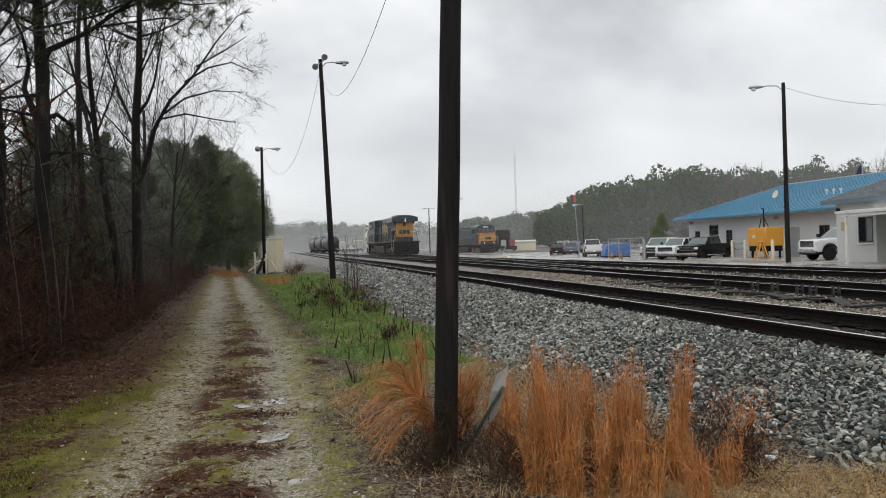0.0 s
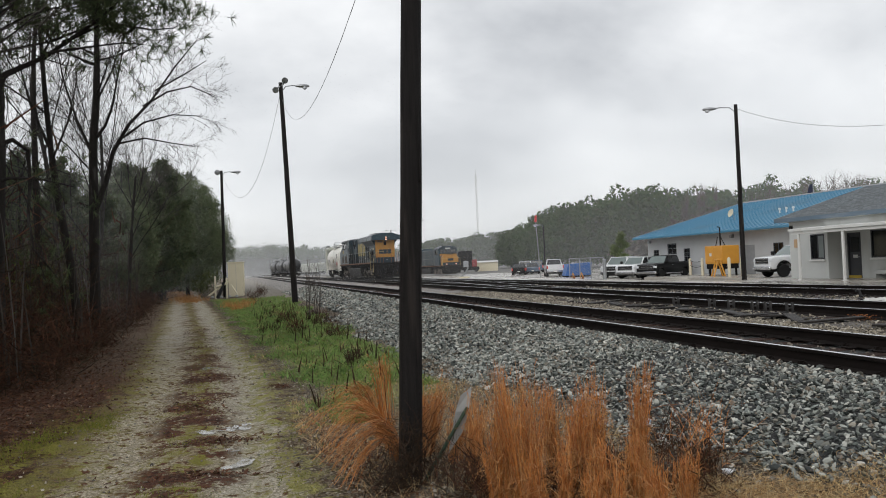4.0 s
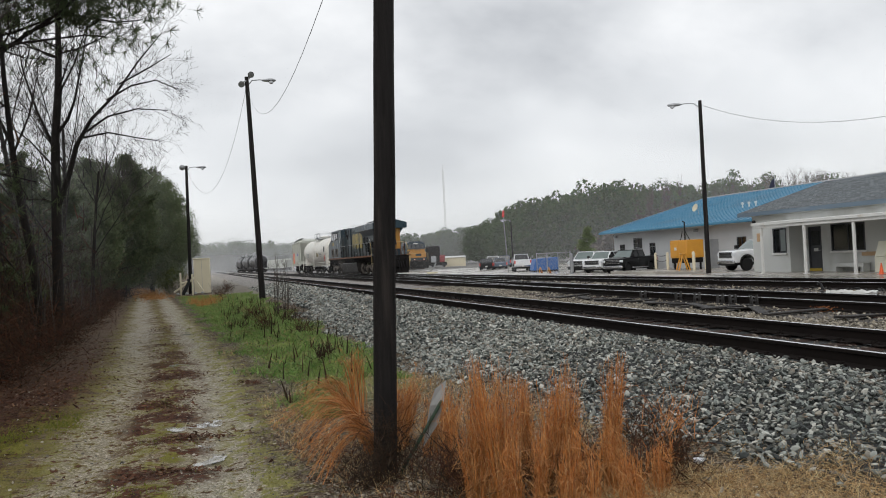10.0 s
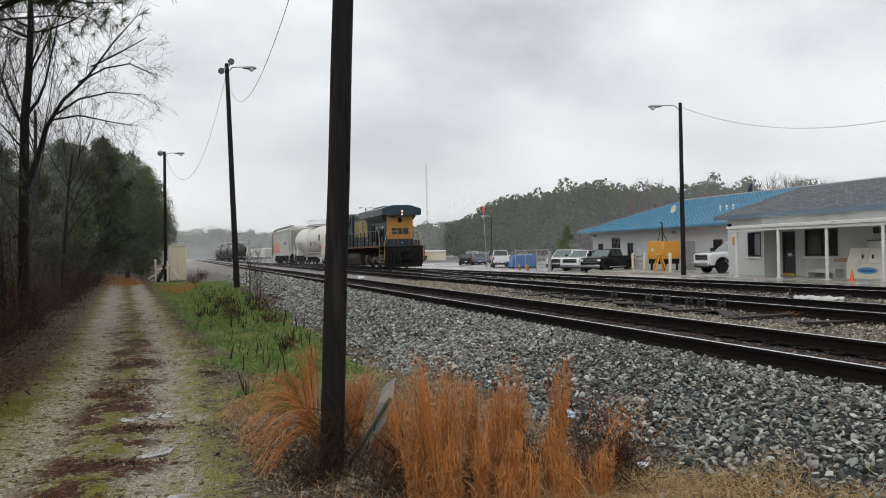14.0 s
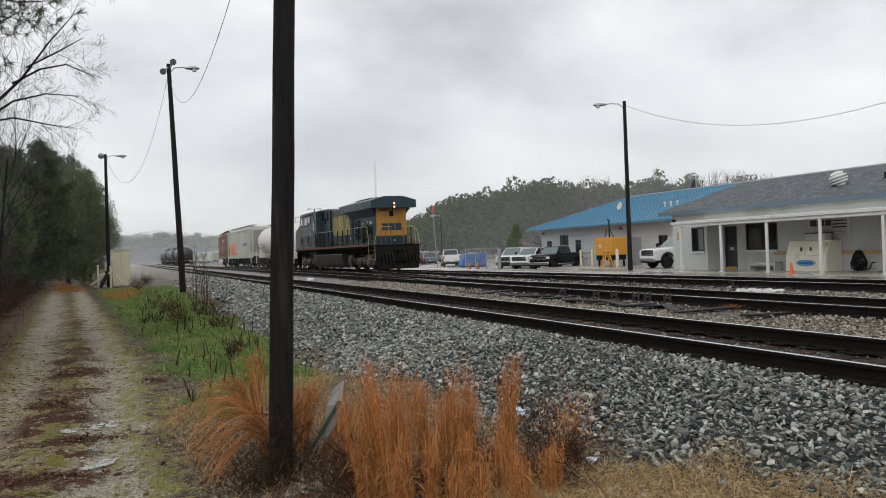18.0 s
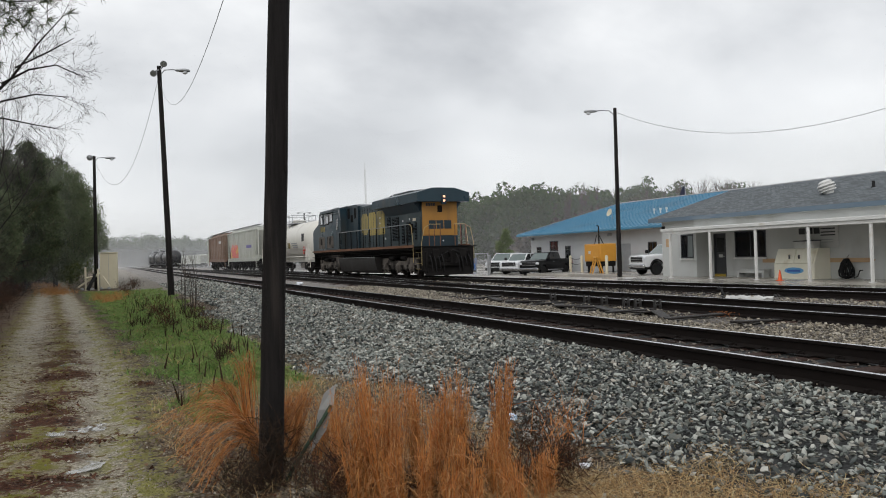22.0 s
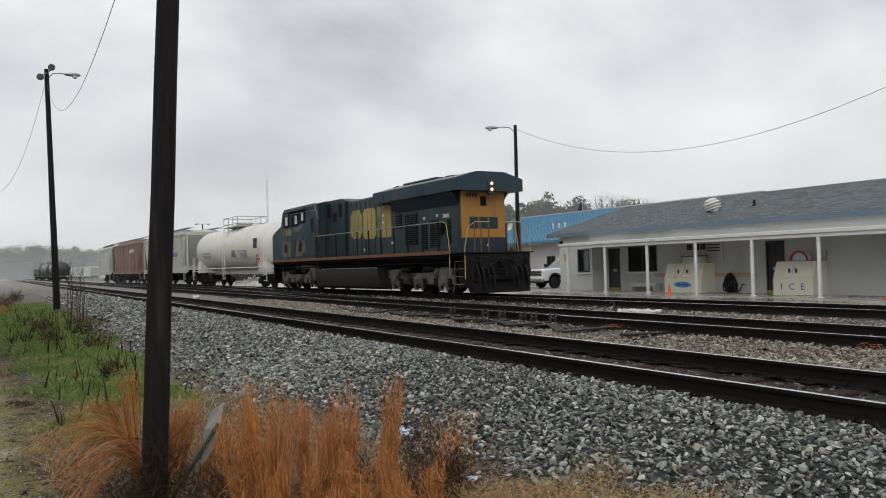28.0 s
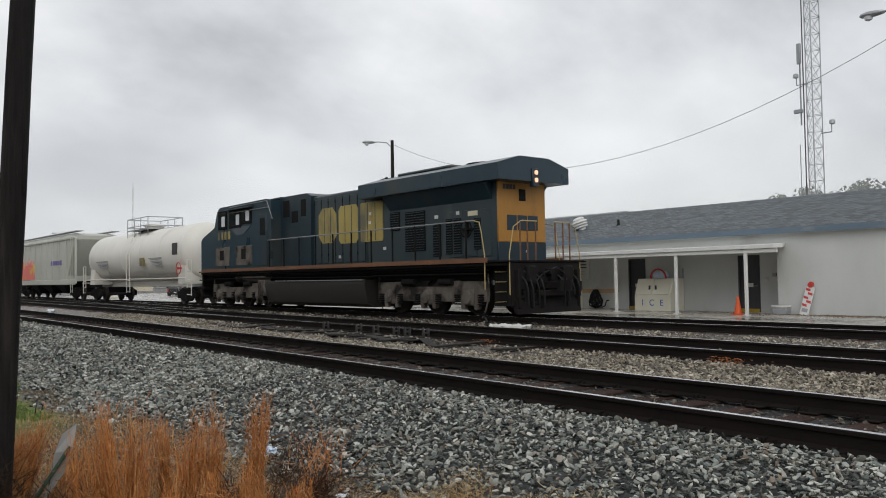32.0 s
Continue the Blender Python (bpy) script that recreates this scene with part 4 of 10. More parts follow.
def build_crossover():
    """Turnout rails that swing from the middle track over to the far one."""
    tr = thing("crossover_track", "crossover rails joining the middle and far tracks", "railway track", group="yard tracks")
    ys = [19.0 + 2.0 * k for k in range(24)]
    for off in (-0.754, 0.754):
        def line(prof):
            n, s = len(prof), Shape()
            vs = []
            for y in ys:
                u = (y - 19.0) / 46.0
                x = 11.31 + 3.36 * u * u * (3 - 2 * u) + off
                vs += [(x + a, y, c - 0.003) for a, c in prof]
            fs = [tuple(range(n))[::-1], tuple((len(ys) - 1) * n + k for k in range(n))]
            fs += [(i * n + k, i * n + (k + 1) % n, (i + 1) * n + (k + 1) % n, (i + 1) * n + k) for i in range(len(ys) - 1) for k in range(n)]
            return s.add(vs, fs)
        rail = part("rail", line(RAIL), M["steel_rail"], tr, smooth=False)
        part("rail_head", line(HEAD), M["rail_head"], rail, "bright worn running surface", smooth=False)
    tie = mesh_of("switch_tie", Shape().box(-2.2, 2.2, -0.115, 0.115, -0.36, -0.185, 0.012), M["tie"])
    for k in range(60):
        y = 20.0 + k * 0.7
        u = (y - 19.0) / 46.0
        ob = new("switch_tie", tie)
        ob.parent = tr
        ob.matrix_basis = pose(11.31 + 3.36 * u * u * (3 - 2 * u), y, 0)


build_crossover()


# ---- rolling stock ----
WHEELSETS = []


def wheelset(parent, y, r, gauge=0.75):
    """Axle with two flanged wheels, spun later."""
    s = Shape()
    turn = Matrix.Rotation(radians(90), 4, "Y")
    for sx in (-1, 1):
        prof = [(0.06, -0.07), (r * 0.35, -0.05), (r * 0.82, -0.03), (r * 0.88, -0.068), (r, -0.065), (r + 0.002, 0.045), (r + 0.027, 0.05), (r + 0.027, 0.07), (r * 0.85, 0.068), (r * 0.3, 0.03), (0.06, 0.09)]
        m = Matrix.Translation((sx * gauge, 0, 0)) @ turn
        if sx > 0:
            m = m @ Matrix.Rotation(radians(180), 4, "X")
        s.lathe(prof, 28, m)
        for k in range(4):
            a = k * math.pi / 2
            s.box(sx * gauge - 0.075, sx * gauge + 0.075, -0.03, 0.03, r * 0.45, r * 0.6, 0.01, Matrix.Rotation(a, 4, "X"))
    s.tube([(-gauge, 0, 0), (gauge, 0, 0)], 0.085, 12)
    ob = part("wheelset", s, M["wheel_steel"], parent, "steel wheels on their axle", at=pose(0, y, r))
    WHEELSETS.append((ob, y, r))
    return ob


def bogie(parent, y, r=0.42, wb=0.89, mat="under"):
    """Two-axle freight truck: sideframes, bolster and two wheelsets."""
    for sx in (-1, 1):
        s = Shape()
        x = sx * 0.98
        s.prism([(y - wb - 0.2, r - 0.1), (y - wb - 0.2, r + 0.18), (y - 0.55, r + 0.32), (y + 0.55, r + 0.32), (y + wb + 0.2, r + 0.18), (y + wb + 0.2, r - 0.1), (y + wb - 0.2, r - 0.12), (y + 0.4, r - 0.26), (y - 0.4, r - 0.26), (y - wb + 0.2, r - 0.12)], "x", x - 0.07, x + 0.07)
        for k in (-0.2, 0, 0.2):
            s.tube([(x + sx * 0.09, y + k, r - 0.2), (x + sx * 0.09, y + k, r + 0.16)], 0.075, 10)
        for k in (-wb, wb):
            s.lathe([(0.02, 0), (0.13, 0.0), (0.13, 0.09), (0.02, 0.1)], 14, Matrix.Translation((x + sx * 0.02, y + k, r)) @ Matrix.Rotation(radians(90 * sx), 4, "Y"))
        part("side_frame", s, M[mat], parent)
    part("bolster", Shape().box(-0.95, 0.95, y - 0.22, y + 0.22, r + 0.02, r + 0.42, 0.03), M[mat], parent)
    for k in (-wb, wb):
        wheelset(parent, y + k, r, 0.755)


def coupler(parent, y, d):
    s = Shape().box(-0.09, 0.09, min(y, y + d * 0.55), max(y, y + d * 0.55), 0.76, 0.96, 0.02)
    s.prism([(-0.17, y + d * 0.5), (0.16, y + d * 0.5), (0.2, y + d * 0.72), (0.06, y + d * 0.78), (0.02, y + d * 0.62), (-0.1, y + d * 0.66), (-0.17, y + d * 0.62)], "z", 0.7, 1.0)
    part("coupler", s, M["under"], parent)


def build_locomotive():
    L = thing("locomotive", "grimy dark blue and yellow diesel locomotive running long hood first", "locomotive")
    HW = 0.962
    # underframe and walkway
    part("underframe", Shape().box(-0.95, 0.95, -0.30, 19.4, 1.02, 1.50, 0.03).box(-1.5, 1.5, -0.30, 19.4, 1.40, 1.50, 0.02), M["under"], L)
    for sx in (-1, 1):
        for z, x, r in ((1.30, 1.30, 0.035), (1.20, 1.36, 0.022), (1.36, 1.42, 0.018)):
            part("air_pipe", Shape().tube([(sx * x, 0.6, z), (sx * x, 5.9, z), (sx * (x - 0.05), 6.3, z - 0.03), (sx * x, 13.4, z), (sx * x, 19.0, z)], r, 6), M["under"], L)
        part("air_reservoir", Shape().lathe([(0.02, 0), (0.16, 0.05), (0.18, 0.15), (0.18, 2.6), (0.16, 2.7), (0.02, 2.75)], 16, Matrix.Translation((sx * 1.15, 13.6, 1.24)) @ Matrix.Rotation(radians(-90), 4, "X")), M["truck_grime"], L)
    deck = part("walkway", Shape().box(-1.56, 1.56, -0.42, 19.5, 1.50, 1.545, 0.01), M["under"], L)
    for sx in (-1, 1):
        part("sill_stripe", Shape().box(sx * 1.565 - 0.008, sx * 1.565 + 0.008, 0.35, 19.2, 1.50, 1.63), M["stripe"], L, "rusty orange sill edge")
    # long hood
    part("radiator_hood", Shape().box(-HW, HW, 0.55, 6.9, 1.545, 4.05, 0.04), M["loco_side"], L)
    part("hood_front", Shape().box(-HW - 0.004, HW + 0.004, 0.515, 0.57, 2.08, 3.92, 0.02), M["loco_yellow"], L, "grimy yellow hood end")
    part("hood_front_base", Shape().box(-HW - 0.004, HW + 0.004, 0.515, 0.57, 1.55, 2.08, 0.01), M["loco_blue"], L)
    part("engine_hood", Shape().box(-HW, HW, 6.88, 10.6, 1.545, 4.20, 0.06), M["loco_side"], L)
    part("blower_house", Shape().prism([(10.4, 1.545), (10.4, 4.24), (10.7, 4.36), (12.7, 4.36), (12.7, 1.545)], "x", -HW - 0.12, HW + 0.12), M["loco_blue"], L)
    # radiator wing
    wing = Shape()
    prof = [(-1.43, 3.77), (-1.43, 4.22), (-0.60, 4.46), (0.60, 4.46), (1.43, 4.22), (1.43, 3.77)]
    wing.prism(prof, "y", 0.0, 6.75)
    wing.prism([(-1.33, 3.79), (1.33, 3.79), (HW, 3.30), (-HW, 3.30)], "y", 0.75, 5.6)
    part("radiator_wing", wing, M["loco_navy"], L, "dark blue flared radiator overhang", smooth=False)
    for y in (2.0, 4.6):
        part("fan_hatch", Shape().lathe([(0.6, 0), (0.6, 0.05), (0.55, 0.06), (0.2, 0.05)], 28, Matrix.Translation((0, y, 4.45))), M["under"], L)
    part("roof_ridge", Shape().box(-0.5, 0.5, 3.0, 5.8, 4.48, 4.58, 0.04), M["loco_side"], L)
    part("exhaust_stack", Shape().box(-0.3, 0.3, 7.3, 8.0, 4.18, 4.36, 0.03), M["under"], L)
    for k, (x, y) in enumerate(((-0.2, 6.95), (0.0, 7.02), (0.2, 6.95))):
        part("air_horn", Shape().tube([(x, y + 0.25, 4.52), (x, y - 0.05, 4.52), (x, y - 0.16, 4.52)], 0.035, 10, 0.09).tube([(x, y + 0.2, 4.3), (x, y + 0.2, 4.52)], 0.025, 8), M["under"], L)
    # doors and louvres on both hood sides
    for sx in (-1, 1):
        x = sx * HW
        d = sx * 0.022
        for y0, y1, z1, n in ((7.0, 10.3, 4.05, 7), (0.75, 2.6, 3.05, 3)):
            for k in range(n):
                w = (y1 - y0) / n
                part("hood_door", Shape().box(min(x, x + d), max(x, x + d), y0 + k * w + 0.025, y0 + (k + 1) * w - 0.025, 1.70, z1, 0.008), M["loco_side"], L)
        for y0, y1, z0, z1 in ((3.75, 4.75, 1.95, 3.2), (3.0, 3.35, 1.75, 2.75), (2.05, 2.4, 1.8, 2.85), (2.45, 2.75, 1.8, 2.85), (1.2, 1.5, 1.9, 2.8), (5.05, 5.55, 2.65, 3.25)):
            lou = Shape().box(min(x, x + d * 1.6), max(x, x + d * 1.6), y0, y1, z0, z1, 0.006)
            part("louvre_grille", lou, M["under"], L)
            sl = Shape()
            n = int((z1 - z0) / 0.075)
            for k in range(n):
                z = z0 + (k + 0.5) * (z1 - z0) / n
                sl.box(min(x + d * 1.6, x + d * 2.4), max(x + d * 1.6, x + d * 2.4), y0 + 0.02, y1 - 0.02, z - 0.012, z + 0.012)
            part("louvre_slats", sl, M["loco_blue"], L)
        for k in range(8):
            yk = 7.0 + k * 3.3 / 7
            part("door_seam", Shape().box(min(x, x + d * 1.02), max(x, x + d * 1.02), yk - 0.012, yk + 0.012, 1.7, 4.05), M["under"], L)
        for k in range(7):
            for z in (2.0, 3.9):
                yk = 7.06 + (k + 0.85) * 3.3 / 7
                part("door_latch", Shape().box(min(x, x + d * 1.6), max(x, x + d * 1.6), yk - 0.03, yk + 0.03, z - 0.05, z + 0.05, 0.004), M["under"], L)
        # brake wheel
        part("hand_brake_wheel", Shape().tube([(x + d * 5, 1.75 + 0.24 * math.cos(a * math.pi / 9), 2.5 + 0.24 * math.sin(a * math.pi / 9)) for a in range(19)], 0.018, 6, caps=False).box(min(x, x + d * 6), max(x, x + d * 6), 1.72, 1.78, 2.26, 2.74).box(min(x, x + d * 6), max(x, x + d * 6), 1.51, 1.99, 2.47, 2.53), M["under"], L)
        # side emblem: three plain yellow blocks
        for y0, y1, z0, c in ((8.80, 10.02, 2.42, 0.26), (7.42, 8.66, 2.36, 0.14), (5.98, 7.28, 2.36, 0.05)):
            z1, xa, xb = 3.70, min(x, x + d * 1.12), max(x, x + d * 1.12)
            out = [(y0 + c, z0), (y1 - c, z0), (y1, z0 + c), (y1, z1 - c), (y1 - c, z1), (y0 + c, z1), (y0, z1 - c), (y0, z0 + c)]
            em = part("emblem_block", Shape().prism(out, "x", xa, xb), M["loco_logo"], L, "faded yellow emblem block")
            for k in (0.33, 0.67):
                ys = y0 + (y1 - y0) * k
                part("door_gap", Shape().box(min(x, x + d * 1.16), max(x, x + d * 1.16), ys - 0.02, ys + 0.02, z0 + 0.03, z1 - 0.03), M["loco_side"], em)
        # placards
        for y, z in ((6.7, 3.3), (6.72, 3.0), (5.9, 2.1), (3.2, 2.95), (2.2, 3.0), (8.6, 1.9)):
            part("placard", Shape().box(min(x, x + d * 1.4), max(x, x + d * 1.4), y - 0.07, y + 0.07, z - 0.05, z + 0.05), M["sign_white"], L)
        part("notice_plate", Shape().box(min(x, x + d * 1.4), max(x, x + d * 1.4), 1.35, 1.75, 2.88, 3.02), M["cream"], L)
    # front end
    part("light_housing", Shape().box(-0.13, 0.13, -0.05, 0.10, 3.62, 4.14, 0.02), M["loco_blue"], L)
    for z in (4.02, 3.807):
        part("headlight", Shape().lathe([(0.01, 0), (0.062, 0.0), (0.066, 0.03), (0.01, 0.035)], 18, Matrix.Translation((0, -0.045, z)) @ Matrix.Rotation(radians(90), 4, "X")), M["headlight"], L, "lit warm headlight")
    part("hood_window", Shape().box(-0.13, 0.13, 0.49, 0.53, 3.26, 3.60, 0.01), M["under"], L)
    for k in range(4):
        part("number_bar", Shape().box(-0.76 + k * 0.13, -0.66 + k * 0.13, 0.505, 0.52, 3.58, 3.72), M["ink_dark"], L, "dark bar of the painted road number")
    for x0, x1 in ((-0.62, -0.24), (-0.2, 0.18), (0.22, 0.62)):
        e = Shape().box(x0, x1, 0.5, 0.52, 2.42, 2.85, 0.006)
        part("emblem_block", e, M["loco_blue"], L, "dark blue emblem block")
    part("marker_lamp", Shape().lathe([(0.01, 0), (0.04, 0), (0.04, 0.03), (0.01, 0.03)], 10, Matrix.Translation((0.15, 0.52, 1.82)) @ Matrix.Rotation(radians(90), 4, "X")), M["lamp_glass"], L)
    # pilot, plow and steps
    pil = Shape().box(-1.40, 1.40, -0.38, -0.22, 0.30, 1.50, 0.03)
    pil.prism([(-0.30, 0.62), (-0.46, 0.40), (-0.50, 0.10), (-0.42, 0.10), (-0.30, 0.3)], "x", -1.28, 1.28)
    for x in (-1.2, -0.72, 0.72, 1.2):
        pil.box(x - 0.05, x + 0.05, -0.52, -0.36, 0.25, 1.3, 0.02)
    pil.box(-0.5, 0.5, -0.62, -0.36, 0.55, 0.72, 0.03).box(-0.9, -0.55, -0.55, -0.36, 0.95, 1.4, 0.04).box(0.55, 0.95, -0.55, -0.36, 0.95, 1.4, 0.04)
    rnd = random.Random(14)
    for _ in range(26):
        x, z, w, h = rnd.uniform(-1.3, 1.25), rnd.uniform(0.35, 1.4), rnd.uniform(0.03, 0.12), rnd.uniform(0.03, 0.16)
        pil.box(x - w, x + w, -0.38 - rnd.uniform(0.03, 0.2), -0.36, z - h, z + h, 0.015)
    part("pilot", pil, M["under"], L, "black pilot plate and plow")
    for sx in (-1, 1):
        for k in range(4):
            st = Shape().box(min(sx * 1.15, sx * 1.56), max(sx * 1.15, sx * 1.56), 0.03, 0.07, 0.42 + 0.27 * k, 0.436 + 0.27 * k, 0.004)
            part("step_tread", st, M["rail_yellow"], L, "yellow edged step")
        part("step_well", Shape().box(min(sx * 1.1, sx * 1.16), max(sx * 1.1, sx * 1.16), 0.0, 0.5, 0.3, 1.5), M["under"], L)
    coupler(L, -0.4, -1)
    hose = Shape()
    rnd = random.Random(4)
    for x in (-1.05, -0.85, -0.62, -0.42, 0.42, 0.6, 0.82, 1.05):
        z1 = rnd.uniform(0.25, 0.6)
        hose = Shape().tube([(x, -0.38, 1.15), (x + 0.02, -0.55, 1.0), (x + 0.05, -0.62, 0.75), (x + 0.1, -0.58, z1)], 0.028, 6)
        part("air_hose", hose, M["black_plastic"], L)
    hose = Shape().tube([(-0.95, -0.42, 1.25), (-0.6, -0.55, 0.98), (-0.25, -0.5, 1.2), (0.2, -0.55, 1.35), (0.7, -0.5, 1.15), (1.05, -0.42, 1.3)], 0.025, 6)
    part("jumper_cable", hose, M["black_plastic"], L)
    # end railing and walkway railing
    for sx in (-1, 1):
        r = Shape()
        r.tube([(sx * 1.42, -0.36, 0.62), (sx * 1.42, -0.36, 1.7), (sx * 1.25, -0.36, 2.45), (sx * 0.95, -0.36, 2.62), (sx * 0.35, -0.36, 2.62)], 0.016, 8)
        part("end_handrail", r, M["rail_yellow"], L, "yellow end grab rail")
        for x in (0.4, 0.72, 1.0):
            part("end_stanchion", Shape().tube([(sx * x, -0.36, 1.54), (sx * x, -0.36, 2.60)], 0.022, 8), M["stripe"], L)
        h = Shape().tube([(sx * 1.52, 0.50, 0.75), (sx * 1.52, 0.50, 1.7), (sx * 1.52, 0.62, 2.35), (sx * 1.52, 0.70, 2.62), (sx * 1.52, 0.95, 2.68)], 0.016, 8)
        part("corner_handrail", h, M["rail_yellow"], L, "yellow corner handrail")
        part("side_handrail", Shape().tube([(sx * 1.52, 0.95, 2.68), (sx * 1.52, 13.0, 2.68)], 0.02, 8), M["rail_grey"], L, "pale side handrail")
        for k in range(11):
            y = 1.25 + k * 1.16
            part("stanchion", Shape().tube([(sx * 1.52, y, 1.54), (sx * 1.52, y, 2.68)], 0.03, 6), M["under"], L, "dark handrail post")
    # cab and nose
    side = [(12.7, 1.545), (12.7, 4.26), (13.132, 4.33), (17.371, 4.29), (17.674, 4.09), (17.933, 3.45), (19.188, 3.05), (19.36, 2.9), (19.36, 1.50)]
    part("cab", Shape().prism(side, "x", -1.50, 1.50), M["loco_navy"], L, "dark blue cab and nose")
    part("cab_roof", Shape().prism([(-1.42, 4.30), (1.42, 4.30), (1.0, 4.40), (-1.0, 4.40)], "y", 12.787, 17.285), M["loco_side"], L)
    for sx in (-1, 1):
        x0, x1 = sorted((sx * 1.495, sx * 1.515))
        for y0, y1, z0, z1 in ((16.722, 17.457, 3.38, 4.06), (15.338, 16.376, 3.38, 4.04), (14.43, 15.208, 3.5, 4.04)):
            w = part("cab_window", Shape().box(x0 - 0.012, x1 + 0.012, y0 - 0.06, y1 + 0.06, z0 - 0.06, z1 + 0.06, 0.01), M["under"], L)
            part("pane", Shape().box(x0 - 0.018, x1 + 0.018, y0, y1, z0, z1), M["glass_dark"], w)
            # pale panel on the pane: daylight through the cab put into its colour
            part("seen_through_light", Shape().box(x0 - 0.021, x1 + 0.021, y0 + 0.1, y0 + 0.42, z0 + 0.06, z0 + 0.5), M["lamp_glass"], w, "pale panel painted as daylight seen through the cab")
        part("sun_visor", Shape().prism([(sx * 1.5, 4.16), (sx * 1.74, 4.10), (sx * 1.74, 4.08), (sx * 1.5, 4.12)], "y", 14.171, 16.593), M["loco_side"], L)
        part("cab_handrail", Shape().tube([(sx * 1.56, 16.333, 3.98), (sx * 1.56, 12.873, 3.98)], 0.018, 6).tube([(sx * 1.56, 16.333, 4.22), (sx * 1.56, 12.96, 4.24), (sx * 1.56, 12.5, 3.5)], 0.018, 6), M["rail_grey"], L)
        for y0, y1 in ((16.419, 17.803), (14.343, 15.814)):
            part("access_panel", Shape().box(x0 - 0.004, x1 + 0.004, y0, y1, 1.75, 2.55, 0.006), M["truck_grime"], L, "dusty access panel")
            part("panel_vent", Shape().box(x0 - 0.01, x1 + 0.01, y0 + 0.55, y0 + 0.95, 2.0, 2.42, 0.004), M["under"], L)
        part("pale_chevron", Shape().prism([(14.43, 3.36), (16.333, 3.36), (15.727, 3.02), (15.122, 3.02)], "x", x0 - 0.002, x1 + 0.002), M["pale_patch"], L, "pale patch under the cab windows")
        part("cab_door", Shape().box(x0 - 0.006, x1 + 0.006, 13.046, 13.738, 1.7, 3.75, 0.01), M["loco_blue"], L)
        part("door_window", Shape().box(x0 - 0.012, x1 + 0.012, 13.176, 13.608, 2.9, 3.6, 0.006), M["glass_dark"], L)
        for y0, y1, z0, z1 in ((12.0, 12.5, 3.55, 4.2), (10.75, 11.15, 3.5, 4.15), (11.35, 11.85, 3.3, 3.75)):
            part("house_louvre", Shape().box(min(sx * 1.05, sx * 1.085), max(sx * 1.05, sx * 1.085), y0, y1, z0, z1, 0.006), M["under"], L)
        part("house_panel", Shape().box(min(sx * 1.05, sx * 1.08), max(sx * 1.05, sx * 1.08), 10.7, 12.5, 1.75, 3.2, 0.01), M["loco_side"], L)
        for k in range(4):
            part("number_bar", Shape().box(x0 - 0.003, x1 + 0.003, 16.376 + k * 0.33, 16.575 + k * 0.33, 2.88, 3.22), M["loco_logo"], L, "yellow bar of the painted road number")
        for zs in (0.42, 0.78, 1.14):
            part("rear_step", Shape().box(min(sx * 1.2, sx * 1.56), max(sx * 1.2, sx * 1.56), 18.928, 19.447, zs, zs + 0.04), M["under"], L)
    part("windshield", Shape().prism([(17.691, 4.12), (17.942, 3.5), (17.968, 3.5), (17.717, 4.12)], "x", -1.2, 1.2), M["glass_dark"], L)
    part("rear_pilot", Shape().box(-1.40, 1.40, 19.404, 19.534, 0.35, 1.5, 0.03), M["under"], L)
    coupler(L, 19.534, 1)
    # fuel tank and gear
    part("fuel_tank", Shape().prism([(-1.45, 1.08), (1.45, 1.08), (1.5, 0.95), (1.35, 0.28), (1.1, 0.16), (-1.1, 0.16), (-1.35, 0.28), (-1.5, 0.95)], "y", 6.35, 13.3), M["tank_grime"], L, "long grimy black fuel tank")
    part("tank_cover", Shape().box(-1.515, -1.45, 6.45, 12.4, 1.06, 1.09).box(1.45, 1.515, 6.45, 12.4, 1.06, 1.09), M["rail_grey"], L)
    for xb in (-1.5, 1.2):
        part("battery_box", Shape().box(xb, xb + 0.3, 13.3, 13.9, 0.5, 1.12, 0.02), M["truck_grime"], L)
    for yc in (3.4, 16.2):
        for sx in (-1, 1):
            s = Shape()
            x = sx * 1.12
            low = [(yc - 2.6, 0.98), (yc - 2.6, 0.42)]
            for k in (-1.88, 0, 1.88):
                low += [(yc + k - 0.40, 0.40), (yc + k - 0.36, 0.20), (yc + k - 0.20, 0.18), (yc + k - 0.18, 0.36), (yc + k + 0.18, 0.36), (yc + k + 0.20, 0.18), (yc + k + 0.36, 0.20), (yc + k + 0.40, 0.40)]
            low += [(yc + 2.6, 0.42), (yc + 2.6, 0.98), (yc + 1.1, 1.0), (yc + 0.9, 0.84), (yc - 0.9, 0.84), (yc - 1.1, 1.0)]
            s.prism(low, "x", x - 0.06, x + 0.06)
            part("truck_frame", s, M["truck_grime"], L, "dusty cast truck frame")
            for k in (-1.88, 0, 1.88):
                part("journal_box", Shape().box(x - 0.13, x + 0.13, yc + k - 0.22, yc + k + 0.22, 0.30, 0.76, 0.05).lathe([(0.02, 0), (0.2, 0), (0.17, 0.07), (0.02, 0.08)], 16, Matrix.Translation((x + sx * 0.13, yc + k, 0.52)) @ Matrix.Rotation(radians(90 * sx), 4, "Y")), M["truck_grime"], L)
                for e in (-0.5, 0.5):
                    sp = Shape()
                    for q in range(5):
                        sp.lathe([(0.03, 0), (0.11, 0.0), (0.125, 0.02), (0.11, 0.04), (0.03, 0.04)], 12, Matrix.Translation((x + sx * 0.06, yc + k + e, 0.32 + q * 0.065)))
                    part("coil_spring", sp, M["under"], L)
